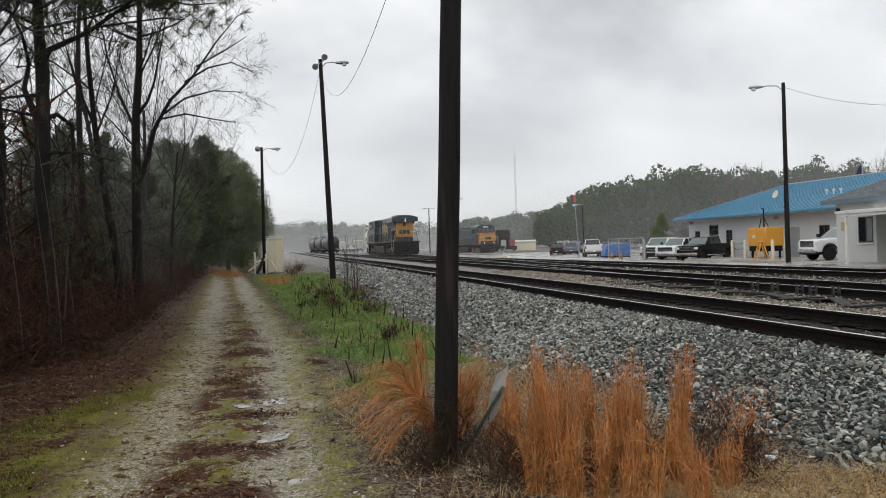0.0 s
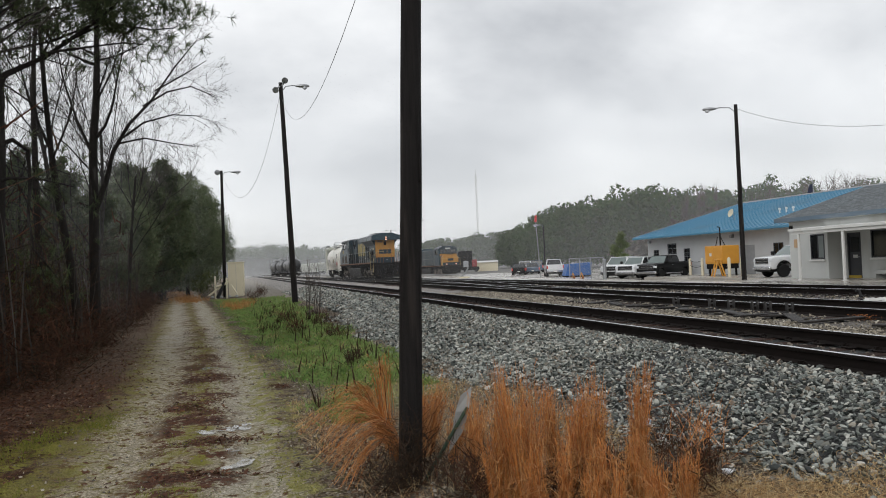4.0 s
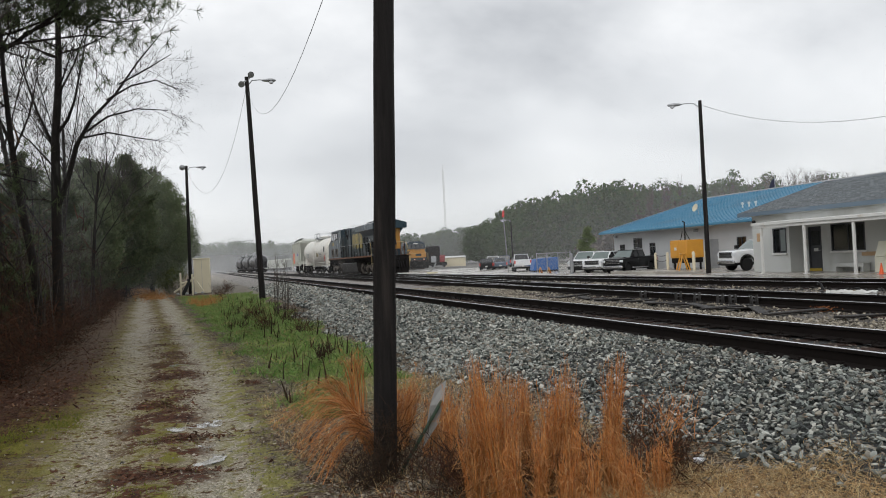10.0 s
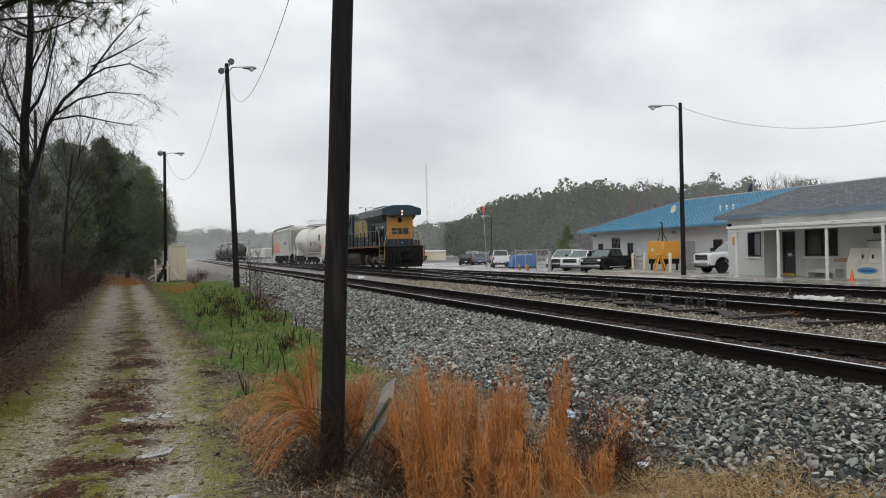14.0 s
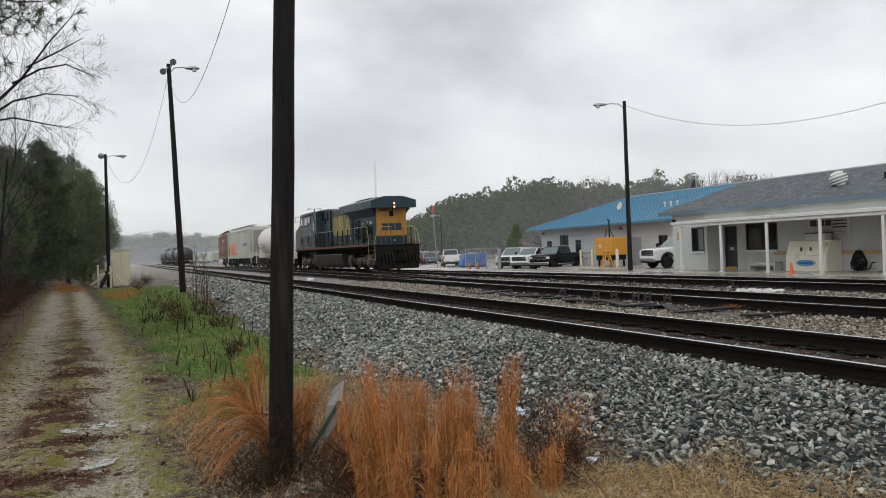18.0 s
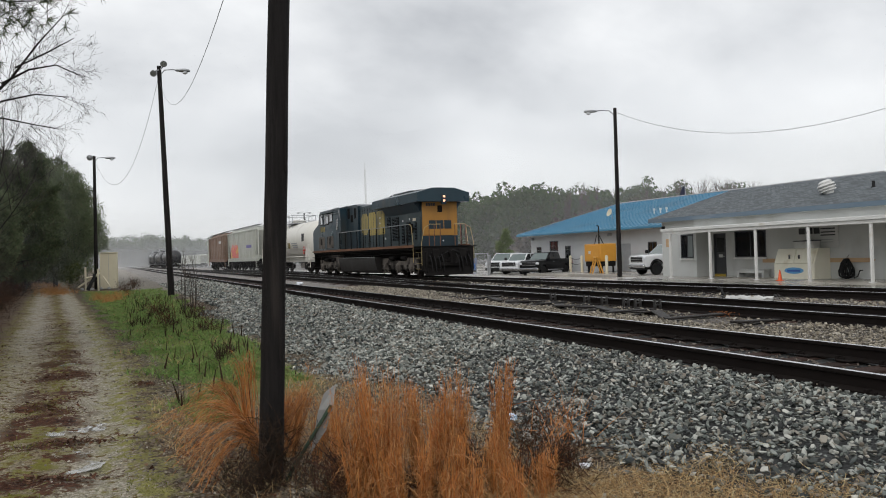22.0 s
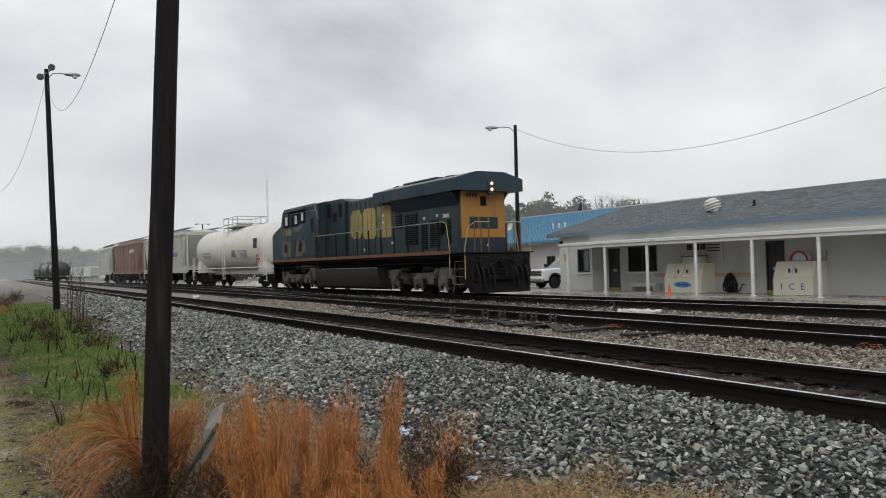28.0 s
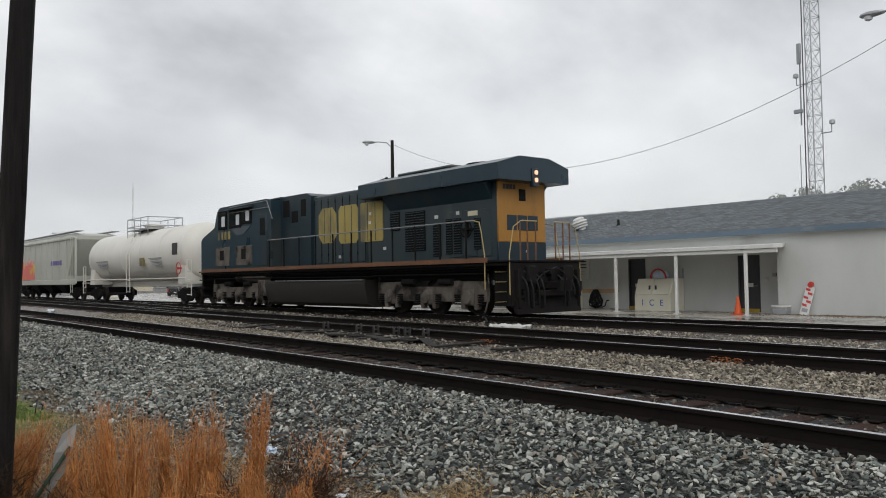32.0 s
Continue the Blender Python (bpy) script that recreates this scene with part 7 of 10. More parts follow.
def build_towers():
    t = lattice("radio_tower", "galvanised lattice radio tower behind the office", 60, 29.9, -0.8, 42, 1.05, 1.25, 0.042)
    for z, s in ((15.5, 1), (11.5, -1)):
        part("antenna_arm", Shape().tube([(60, 29.9 + s * 0.5, z), (60, 29.9 + s * 1.3, z), (60, 29.9 + s * 1.3, z + 0.6)], 0.05, 6).lathe([(0.02, 0), (0.22, 0.05), (0.2, 0.3), (0.02, 0.4)], 10, Matrix.Translation((60, 29.9 + s * 1.35, z + 0.55))), M["galv"], t)
    part("whip_antenna", Shape().tube([(59.7, 30.9, 6.5), (59.7, 30.9, 10.8)], 0.035, 5).tube([(59.7, 30.75, 12.3), (59.7, 30.75, 18.5)], 0.06, 5), M["grey_metal"], t)
    part("panel_antenna", Shape().box(59.5, 59.7, 30.6, 30.9, 17.0, 18.6, 0.03), M["grey_metal"], t)
    part("panel_antenna", Shape().box(59.4, 59.6, 30.5, 31.2, 13.2, 13.5, 0.03), M["grey_metal"], t)
    part("cable_run", Shape().tube([(59.6, 30.45, -0.5), (59.6, 30.45, 40)], 0.045, 6), M["wire"], t)
    m = lattice("radio_mast", "pale distant radio mast above the trees", 121, 392, -1, 46, 0.8, 5, 0.06, "white_paint")
    part("whip_antenna", Shape().tube([(121, 392, 46), (121, 392, 49)], 0.10, 5), M["white_paint"], m)


build_towers()


# ---- vegetation ----
RNG = np.random.default_rng(7)


def blades(base, tip, bend, width, seg=3, taper=0.25):
    """Curved ribbons, one per row, as quads. base, tip, bend: (n, 3); width: (n,)."""
    n = len(base)
    d = tip - base
    ang = RNG.uniform(0, 2 * np.pi, n)
    side = np.stack([np.cos(ang), np.sin(ang), np.zeros(n)], 1)
    side = side - d * (np.sum(side * d, 1) / np.maximum(1e-9, np.sum(d * d, 1)))[:, None]
    side /= np.maximum(1e-6, np.linalg.norm(side, axis=1))[:, None]
    u = np.linspace(0, 1, seg + 1)
    P = base[:, None] + d[:, None] * u[None, :, None] + bend[:, None] * (u ** 2)[None, :, None]
    w = (width[:, None] * (1 - (1 - taper) * u[None]))[..., None] * side[:, None] * 0.5
    V = np.stack([P - w, P + w], 2).reshape(n, -1, 3)
    k = np.arange(seg) * 2
    f = np.stack([k, k + 1, k + 3, k + 2], 1)
    F = (np.arange(n)[:, None, None] * (2 * (seg + 1)) + f[None]).reshape(-1, 4)
    return V.reshape(-1, 3), F


def join(lists):
    vs, fs, o = [], [], 0
    for v, f in lists:
        vs.append(v); fs.append(f + o); o += len(v)
    return np.concatenate(vs), np.concatenate(fs)


def tree_skeleton(seed, height, r, bend=0.03):
    rnd = random.Random(seed)
    pts, x, y = [], 0.0, 0.0
    for k in range(9):
        z = height * k / 8
        pts.append(Vector((x, y, z - 0.3 if k == 0 else z)))
        x += rnd.uniform(-bend, bend) * height / 4
        y += rnd.uniform(-bend, bend) * height / 4
    return rnd, pts


def trunk_at(pts, u):
    f = min(max(u, 0), 0.9999) * (len(pts) - 1)
    i = int(f)
    return pts[i].lerp(pts[i + 1], f - i)


def make_pine(seed, height, r, crown0, radius, tufts, label):
    """Loblolly pine: tapered trunk, whorled limbs, many needle tufts."""
    rnd, pts = tree_skeleton(seed, height, r)
    T = thing("pine_tree", label, "tree", group="pines beside the lane")
    part("trunk", Shape().tube(pts, r, 10, r * 0.25), M["bark"], T)
    limbs = Shape()
    B, TI, BE, W = [], [], [], []
    nl = int(26 * (1 - crown0) * height / 9) + 10
    for k in range(nl):
        u = crown0 + (1 - crown0) * (k + rnd.random()) / nl
        p = trunk_at(pts, u)
        a = rnd.uniform(0, 2 * math.pi)
        prof = math.sin(math.pi * min(1, 0.25 + 0.75 * (u - crown0) / (1 - crown0))) ** 0.7
        ln = radius * (0.45 + 0.65 * rnd.random()) * max(0.25, prof)
        tip = p + Vector((math.cos(a) * ln, math.sin(a) * ln, ln * rnd.uniform(-0.05, 0.55)))
        midp = p.lerp(tip, 0.5) + Vector((0, 0, -0.06 * ln))
        limbs.tube([p, midp, tip], r * 0.28 * (1.1 - 0.6 * u), 5, 0.012)
        m = max(3, int(tufts / nl))
        for q in range(m):
            f = rnd.uniform(0.35, 1.05)
            c = p.lerp(tip, f) + Vector((rnd.gauss(0, 0.16), rnd.gauss(0, 0.16), rnd.gauss(0.05, 0.14))) * (0.6 + radius * 0.25)
            d0 = Vector((rnd.gauss(0, 1), rnd.gauss(0, 1), rnd.gauss(0.4, 0.8))).normalized()
            for _ in range(8):
                d = (d0 + Vector((rnd.gauss(0, 0.7), rnd.gauss(0, 0.7), rnd.gauss(0, 0.7)))).normalized()
                l = rnd.uniform(0.14, 0.34)
                B.append(c); TI.append(c + d * l); BE.append((0, 0, -0.05)); W.append(rnd.uniform(0.022, 0.055))
    for k in range(6):
        u = crown0 * rnd.uniform(0.3, 1.0)
        p = trunk_at(pts, u)
        a = rnd.uniform(0, 6.28)
        limbs.tube([p, p + Vector((math.cos(a) * 0.5, math.sin(a) * 0.5, 0.05)), p + Vector((math.cos(a) * rnd.uniform(0.8, 1.6), math.sin(a), rnd.uniform(-0.3, 0.3)))], r * 0.16, 4, 0.01)
    part("branching", limbs, M["bark"], T)["kind"] = "stuff"
    V, F = blades(np.array([tuple(v) for v in B]), np.array([tuple(v) for v in TI]), np.array(BE), np.array(W), 1, 0.35)
    ob = new("crown", fast_mesh("crown", V, F, M["needles"]))
    ob.parent = T
    ob["kind"] = "stuff"
    return T


def make_bare_tree(seed, height, r, label, spread=0.55, lean=(0, 0), first=0.38, mat="bark", name="bare_tree", twig="bark_grey", levels=4):
    """Leafless hardwood: trunk that forks into ever finer limbs."""
    rnd = random.Random(seed)
    T = thing(name, label, "tree", group="leafless trees beside the lane")
    trunk, limbs = Shape(), Shape()
    B, TI, BE, W = [], [], [], []

    def grow(p, d, ln, rad, level):
        n = 4
        pts = [p]
        q = p
        for k in range(n):
            d = (d + Vector((rnd.gauss(0, 0.07), rnd.gauss(0, 0.07), 0.05))).normalized()
            q = q + d * (ln / n)
            pts.append(q)
        end = rad * 0.55
        if level == 0:
            trunk.tube(pts, rad, 10, end)
        elif level <= 2:
            limbs.tube(pts, rad, 5, end)
        else:
            for a, b in zip(pts, pts[1:]):
                B.append(tuple(a)); TI.append(tuple(b)); BE.append((0, 0, 0)); W.append(max(0.012, rad * 1.7))
        if level >= levels:
            return
        kids = {0: 7, 1: 5, 2: 5, 3: 5, 4: 3}[level]
        for k in range(kids):
            u = rnd.uniform(first if level == 0 else 0.2, 1.0)
            f = u * (len(pts) - 1)
            i = min(int(f), len(pts) - 2)
            s = pts[i].lerp(pts[i + 1], f - i)
            side = Vector((rnd.gauss(0, 1), rnd.gauss(0, 1), rnd.gauss(0, 0.35)))
            side = (side - d * side.dot(d)).normalized()
            nd = (d * (1 - spread * 0.55) + side * spread * rnd.uniform(0.7, 1.3)).normalized()
            grow(s, nd, ln * rnd.uniform(0.5, 0.75) * (0.75 if level == 0 else 1), rad * (0.30 if level == 0 else 0.52) * rnd.uniform(0.8, 1.1), level + 1)

    grow(Vector((0, 0, -0.3)), Vector((lean[0], lean[1], 1)).normalized(), height * 0.8, r, 0)
    part("trunk", trunk, M[mat], T)
    part("branching", limbs, M[mat], T)["kind"] = "stuff"
    V, F = blades(np.array(B), np.array(TI), np.array(BE), np.array(W), 1, 0.7)
    ob = new("twig_crown", fast_mesh("twig_crown", V, F, M[twig]))
    ob.parent = T
    ob["kind"] = "stuff"
    return T


def limb_tree(name, label, foot, seed, stem, r, limbs, extra, needle):
    """Tree with its main limbs given by hand and ever finer twigs grown on them; pines end in needle tufts."""
    rnd = random.Random(seed)
    T = thing(name, label, "tree", pose(foot[0], foot[1], -0.42), "trees at the wood's edge")
    part("trunk", Shape().tube([(x, 0.02 * k, z) for k, (x, z) in enumerate(stem)], r, 12, r * 0.3), M["bark"], T)
    B, TI, W, NB, NT = [], [], [], [], []

    def tuft(p, d):
        for _ in range(26):
            q = (d * 0.5 + Vector((rnd.gauss(0, 0.6), rnd.gauss(0, 0.6), rnd.gauss(0.1, 0.6)))).normalized()
            NB.append(tuple(p)); NT.append(tuple(p + q * rnd.uniform(0.10, 0.20)))

    def sprout(p, d, ln, rad, level):
        pts, q = [p], p
        for k in range(4):
            d = (d + Vector((rnd.gauss(0, 0.09), rnd.gauss(0, 0.09), rnd.gauss(0.03 if needle else -0.015, 0.06)))).normalized()
            q = q + d * (ln / 4)
            pts.append(q)
        for k, (a, b) in enumerate(zip(pts, pts[1:])):
            B.append(tuple(a)); TI.append(tuple(b)); W.append(max(0.0065, 2 * rad * (1 - 0.16 * k)))
        if needle and level >= 2 and rnd.random() < (0.5 if p.z > 6.0 else 0.10):
            tuft(pts[-1], d)
        if level < 4:
            for _ in range((0, 0, 5, 4)[level]):
                f = rnd.uniform(0.5, 3.9)
                s = pts[int(f)].lerp(pts[int(f) + 1], f % 1)
                side = Vector((rnd.gauss(0, 1), rnd.gauss(0, 1), rnd.gauss(0, 0.7))).normalized()
                sprout(s, (d * 0.75 + side * 0.62).normalized(), ln * rnd.uniform(0.4, 0.7), rad * 0.55, level + 1)

    z0, z1, count, reach = extra
    every = [([Vector((x, rnd.gauss(0, 0.12) * k, z)) for k, (x, z) in enumerate(pts)], rr) for pts, rr in limbs]
    for _ in range(count):
        z = rnd.uniform(z0, z1)
        x = float(np.interp(z, [q[1] for q in stem], [q[0] for q in stem]))
        a, ln = rnd.uniform(0, 6.28), reach * rnd.uniform(0.5, 1.0) * (1.25 - 0.6 * (z - z0) / (z1 - z0))
        every.append(([Vector((x + math.cos(a) * ln * u, math.sin(a) * ln * u, z + ln * (0.25 * u + 0.3 * u * u))) for u in (0, 0.35, 0.7, 1)], 0.028))
    for pts, rr in every:
        part("limb", Shape().tube(pts, rr, 6, 0.009), M["bark"], T)
        total = sum((b - a).length for a, b in zip(pts, pts[1:]))
        for _ in range(int(3 + total * 3.6)):
            f = (0.2 + 0.8 * rnd.random()) * (len(pts) - 1.001)
            i = int(f)
            d = (pts[i + 1] - pts[i]).normalized()
            side = Vector((rnd.gauss(0, 1), rnd.gauss(0, 0.8), rnd.gauss(0, 0.7))).normalized()
            sprout(pts[i].lerp(pts[i + 1], f - i), (d * 0.7 + side * 0.6).normalized(), rnd.uniform(0.5, 1.15) if needle else rnd.uniform(0.4, 0.95), 0.0075, 2)
    V, F = blades(np.array(B), np.array(TI), np.zeros((len(B), 3)), np.array(W), 1, 0.8)
    ob = new("twig_crown", fast_mesh("twig_crown", V, F, M["bark_dark"]))
    ob.parent = T; ob["kind"] = "stuff"
    if NB:
        V, F = blades(np.array(NB), np.array(NT), np.zeros((len(NB), 3)), np.full(len(NB), 0.012), 1, 0.4)
        ob = new("needle_crown", fast_mesh("needle_crown", V, F, M["needles"]))
        ob.parent = T; ob["kind"] = "stuff"
    return T


def puff_leaves(rnd, x, y, z0, h, rad, puffs, per, leaf):
    """Leaf cards round many overlapping puffs that together fill a rounded crown."""
    out, dirs, size = [], [], []
    for _ in range(puffs):
        a, v = rnd.uniform(0, 6.28), rnd.uniform(-1, 1)
        w = math.sqrt(1 - v * v) * rnd.uniform(0.55, 0.86)
        c = Vector((x + rad * w * math.cos(a), y + rad * w * math.sin(a), z0 + h * (0.5 + 0.43 * v)))
        r = rnd.uniform(0.20, 0.34) * rad
        for _ in range(per):
            d = Vector((rnd.gauss(0, 1), rnd.gauss(0, 1), rnd.gauss(0, 1))).normalized()
            out.append(tuple(c + d * r * rnd.uniform(0.75, 1.05)))
            q = d.cross(Vector((rnd.gauss(0, 1), rnd.gauss(0, 1), rnd.gauss(0, 1)))).normalized() + d * 0.3
            dirs.append(tuple(q)); size.append(rnd.uniform(*leaf))
    return out, dirs, size


def make_round_tree(seed, rad, h):
    """Broad evergreen with a dense rounded crown that reaches low."""
    rnd, pts = tree_skeleton(seed, h * 0.8, 0.16)
    T = thing("evergreen_tree", "broad dark evergreen with a rounded dense crown", "tree", group="rounded evergreens beside the lane")
    part("trunk", Shape().tube(pts, 0.17, 10, 0.05), M["bark"], T)
    for _ in range(7):
        p, a = trunk_at(pts, rnd.uniform(0.25, 0.8)), rnd.uniform(0, 6.28)
        part("limb", Shape().tube([p, p + Vector((math.cos(a), math.sin(a), 0.5)) * rad * 0.4, p + Vector((math.cos(a), math.sin(a), 0.55)) * rad * 0.75], 0.06, 6, 0.015), M["bark"], T)
    P, D, S = puff_leaves(rnd, 0, 0, 0.5, h - 0.5, rad, 190, 280, (0.06, 0.15))
    P, D, S = np.array(P), np.array(D), np.array(S)
    V, F = blades(P, P + D * S[:, None], np.zeros_like(P), S * 0.55, 1, 0.5)
    ob = new("crown", fast_mesh("crown", V, F, M["needles_deep"])); ob.parent = T; ob["kind"] = "stuff"
    return T


def build_woods():
    rnd = random.Random(21)
    # the trees nearest the camera, limb by limb: (sideways, up) from the foot
    limb_tree("pine_tree", "tall dark pine with a crooked forked trunk beside the lane", (-4.16, 15.4), 11,
              ((0.0, -0.3), (0.0, 1.6), (0.10, 3.9), (0.10, 4.75), (0.07, 5.5), (0.05, 6.4), (0.1, 9.0), (0.0, 12.0)), 0.155,
              ((((0.1, 4.9), (0.25, 5.2), (0.85, 5.57), (1.74, 6.07), (2.5, 6.6)), 0.07), (((0.02, 3.9), (-0.2, 4.5), (-0.16, 5.0), (-0.06, 5.3), (-0.3, 6.0)), 0.06),
               (((0.12, 3.95), (0.33, 4.05), (0.5, 3.9), (0.52, 3.3), (0.56, 2.7), (0.66, 2.1), (0.7, 1.5)), 0.05), (((0.05, 3.3), (0.3, 3.36), (0.78, 3.32), (1.3, 3.2)), 0.035),
               (((0.1, 4.4), (-0.7, 4.3), (-1.5, 4.55)), 0.03), (((0.05, 4.0), (-0.8, 4.2), (-1.6, 3.9)), 0.03),
               (((1.2, 5.78), (2.0, 6.1), (2.7, 6.1), (3.15, 5.95)), 0.03), (((0.85, 5.57), (1.6, 5.65), (2.2, 5.8), (2.6, 5.7)), 0.025), (((0.1, 5.6), (-0.6, 6.0), (-1.3, 6.1)), 0.035), (((0.1, 5.9), (0.7, 6.2), (1.5, 6.5)), 0.035)), (5.0, 10.5, 18, 2.6), "needles")
    limb_tree("bare_tree", "leafless hardwood with a fan of fine spreading twigs beside the lane", (-3.55, 21.6), 12,
              ((0.0, -0.3), (0.02, 2.2), (0.08, 4.9), (0.2, 6.2), (0.24, 7.2), (0.26, 8.4), (0.3, 10.0)), 0.135,
              ((((0.1, 3.3), (0.35, 4.0), (0.56, 4.73), (0.96, 5.4), (1.46, 6.13), (2.12, 6.95), (2.7, 7.6)), 0.075), (((0.1, 5.0), (0.4, 5.4), (0.6, 5.8), (0.87, 6.93), (1.0, 7.9)), 0.05),
               (((0.1, 4.6), (-0.3, 5.6), (-0.6, 6.6), (-0.8, 7.6)), 0.04), (((0.8, 5.1), (1.3, 5.5), (2.0, 5.75), (2.75, 5.7)), 0.032), (((0.7, 4.95), (1.3, 5.1), (2.0, 4.95), (2.55, 4.85)), 0.026),
               (((1.3, 5.9), (1.9, 6.3), (2.5, 6.4), (3.0, 6.2)), 0.028), (((0.2, 6.0), (0.6, 6.8), (0.9, 7.8)), 0.03), (((0.06, 4.2), (-0.5, 4.9), (-1.1, 5.4)), 0.025), (((1.6, 6.3), (2.3, 6.7), (2.9, 7.1)), 0.025)), (5.5, 9.5, 7, 1.6), None)
    limb_tree("bare_tree", "slim leaning grey-barked tree among the pines", (-3.75, 20.0), 13,
              ((0.15, -0.3), (-0.05, 1.98), (-0.25, 3.3), (-0.38, 4.5), (-0.48, 6.0), (-0.53, 7.2), (-0.6, 9.5)), 0.10,
              ((((-0.4, 4.6), (-0.8, 5.6), (-1.0, 6.8)), 0.04), (((-0.4, 4.2), (0.0, 5.2), (0.2, 6.2)), 0.03), (((-0.45, 5.4), (-1.2, 6.0), (-1.9, 6.3)), 0.025)), (5.0, 9.0, 6, 1.4), None)
    d = make_pine(5, 12.5, 0.11, 0.62, 2.4, 200, "tall pine leaning over the leafless tree")
    d.matrix_basis = pose(-5.2, 23.5, -0.4, 0, 3, 75)
    e = make_pine(51, 4.3, 0.06, 0.08, 1.5, 1300, "small light green evergreen beside the blue-roofed building")
    e.matrix_basis = pose(43.3, 85.0, -0.75)
    for ch in e.children:
        if ch.name.startswith("crown"):
            ch.data.materials[0] = M["needles_light"]
    kinds = [make_pine(31, 10.5, 0.14, 0.10, 2.7, 2600, "dense dark green pine at the wood's edge"),
             make_pine(32, 11.5, 0.16, 0.25, 2.8, 2200, "dark green pine in the wood"),
             make_pine(33, 8.0, 0.11, 0.08, 2.1, 1900, "bushy young pine at the wood's edge"),
             make_bare_tree(41, 9.0, 0.09, "thin leafless sapling in the wood", 0.45)]
    spots = [(-5.0, 31.5, 2), (-5.6, 36, 0), (-5.2, 41, 0), (-6.0, 47, 1), (-5.6, 53, 0), (-7.4, 60, 0), (-5.2, 79, 1), (-4.2, 86, 0),
             (-4.4, 76, 0), (-5.2, 62, 2), (-4.8, 49, 2), (-4.9, 56, 2), (-6.2, 70, 1), (-3.2, 92, 1), (-5.6, 84, 0), (-7.5, 64, 1)]
    for _ in range(54):
        y = rnd.uniform(7, 96)
        x = -6.6 - 0.03 * y - rnd.random() ** 1.3 * 15
        spots.append((x, y, rnd.choice((0, 1, 1, 2, 2, 3) if y > 12 else (1, 2, 1))))
    for x, y, rad, h, seed in ((-3.75, 66.0, 3.3, 9.1, 61), (-5.1, 57.0, 2.6, 7.9, 62), (-6.9, 49.0, 2.8, 7.6, 63), (-3.2, 78.0, 3.2, 8.2, 64), (-5.6, 41.0, 1.9, 5.6, 65)):
        make_round_tree(seed, rad, h).matrix_basis = pose(x, y, -0.4)
    more = random.Random(77)
    for x, y, k, h in ((-7.0, 18.5, 0, 4.6), (-8.3, 21.5, 1, 5.6), (-6.2, 26.0, 0, 5.4), (-7.8, 28.5, 0, 6.0), (-5.9, 30.5, 2, 5.2), (-9.5, 25.0, 0, 6.4), (-6.6, 34.0, 0, 6.2)):
        copy_thing(kinds[k], pose(x, y, -0.4, 0, 0, more.uniform(0, 360))).scale = [h / (10.5, 11.5, 8.0)[k]] * 3
    used = set()
    for x, y, k in spots:
        reach = math.hypot(x, y)
        s = rnd.uniform(0.6, 0.9) if k == 3 else min(1.2, (1.5 + 0.124 * reach) * rnd.uniform(0.84, 1.06) / (10.5, 11.5, 8.0)[k])
        m = pose(x, y, -0.4, 0, rnd.uniform(-2, 2), rnd.uniform(0, 360))
        if k not in used:
            kinds[k].matrix_basis = m
            kinds[k].scale = (s, s, s)
            used.add(k)
        else:
            c2 = copy_thing(kinds[k], m)
            c2.scale = (s, s, s)
    for x, y, s in ((-4.6, 10.5, 0.9), (-5.2, 12.8, 1.0), (-4.4, 27.0, 0.9), (-5.4, 17.5, 1.1), (-4.9, 25.0, 1.0), (-4.2, 33.5, 0.8)):
        copy_thing(kinds[3], pose(x, y, -0.4, 0, rnd.uniform(-5, 5), rnd.uniform(0, 360))).scale = (s, s, s)


build_woods()


def scatter_blades(name, n, region, length, width, lean, mat, label, category, curl=0.1, seg=2, mask=None, zoff=0.0):
    """Joined blades over a region of the ground: region() gives x and y for n draws."""
    x, y = region(n)
    if mask is not None:
        keep = mask(x, y)
        x, y = x[keep], y[keep]
    n = len(x)
    z = ground_np(x, y) + zoff
    l = RNG.uniform(*length, n)
    a = RNG.uniform(0, 2 * np.pi, n)
    k = RNG.uniform(0, lean, n)
    base = np.stack([x, y, z], 1)
    d = np.stack([np.cos(a) * k, np.sin(a) * k, np.sqrt(np.maximum(0.02, 1 - k * k))], 1) * l[:, None]
    bend = np.stack([np.cos(a), np.sin(a), -0.6 * np.ones(n)], 1) * (curl * l)[:, None]
    V, F = blades(base, base + d, bend, RNG.uniform(*width, n), seg)
    return tagged(new(name, fast_mesh(name, V, F, M[mat])), label, category, kind="stuff")


def brush_mass(name, centers, per, size, mat, label, width=(0.006, 0.02), length=(0.25, 0.8), up=0.5):
    """Tangle of twigs and dead leaves round many centres, joined."""
    c = np.repeat(np.array(centers), per, 0)
    n = len(c)
    s = RNG.normal(0, 1, (n, 3)) * np.array(size)
    base = c + s
    base[:, 2] = np.maximum(base[:, 2], ground_np(base[:, 0], base[:, 1]) + 0.02)
    d = RNG.normal(0, 1, (n, 3)); d[:, 2] = np.abs(d[:, 2]) * up + 0.1
    d /= np.linalg.norm(d, axis=1)[:, None]
    l = RNG.uniform(*length, n)
    V, F = blades(base, base + d * l[:, None], RNG.normal(0, 0.12, (n, 3)) * l[:, None], RNG.uniform(*width, n), 2, 0.3)
    return tagged(new(name, fast_mesh(name, V, F, M[mat])), label, "brush", kind="stuff")


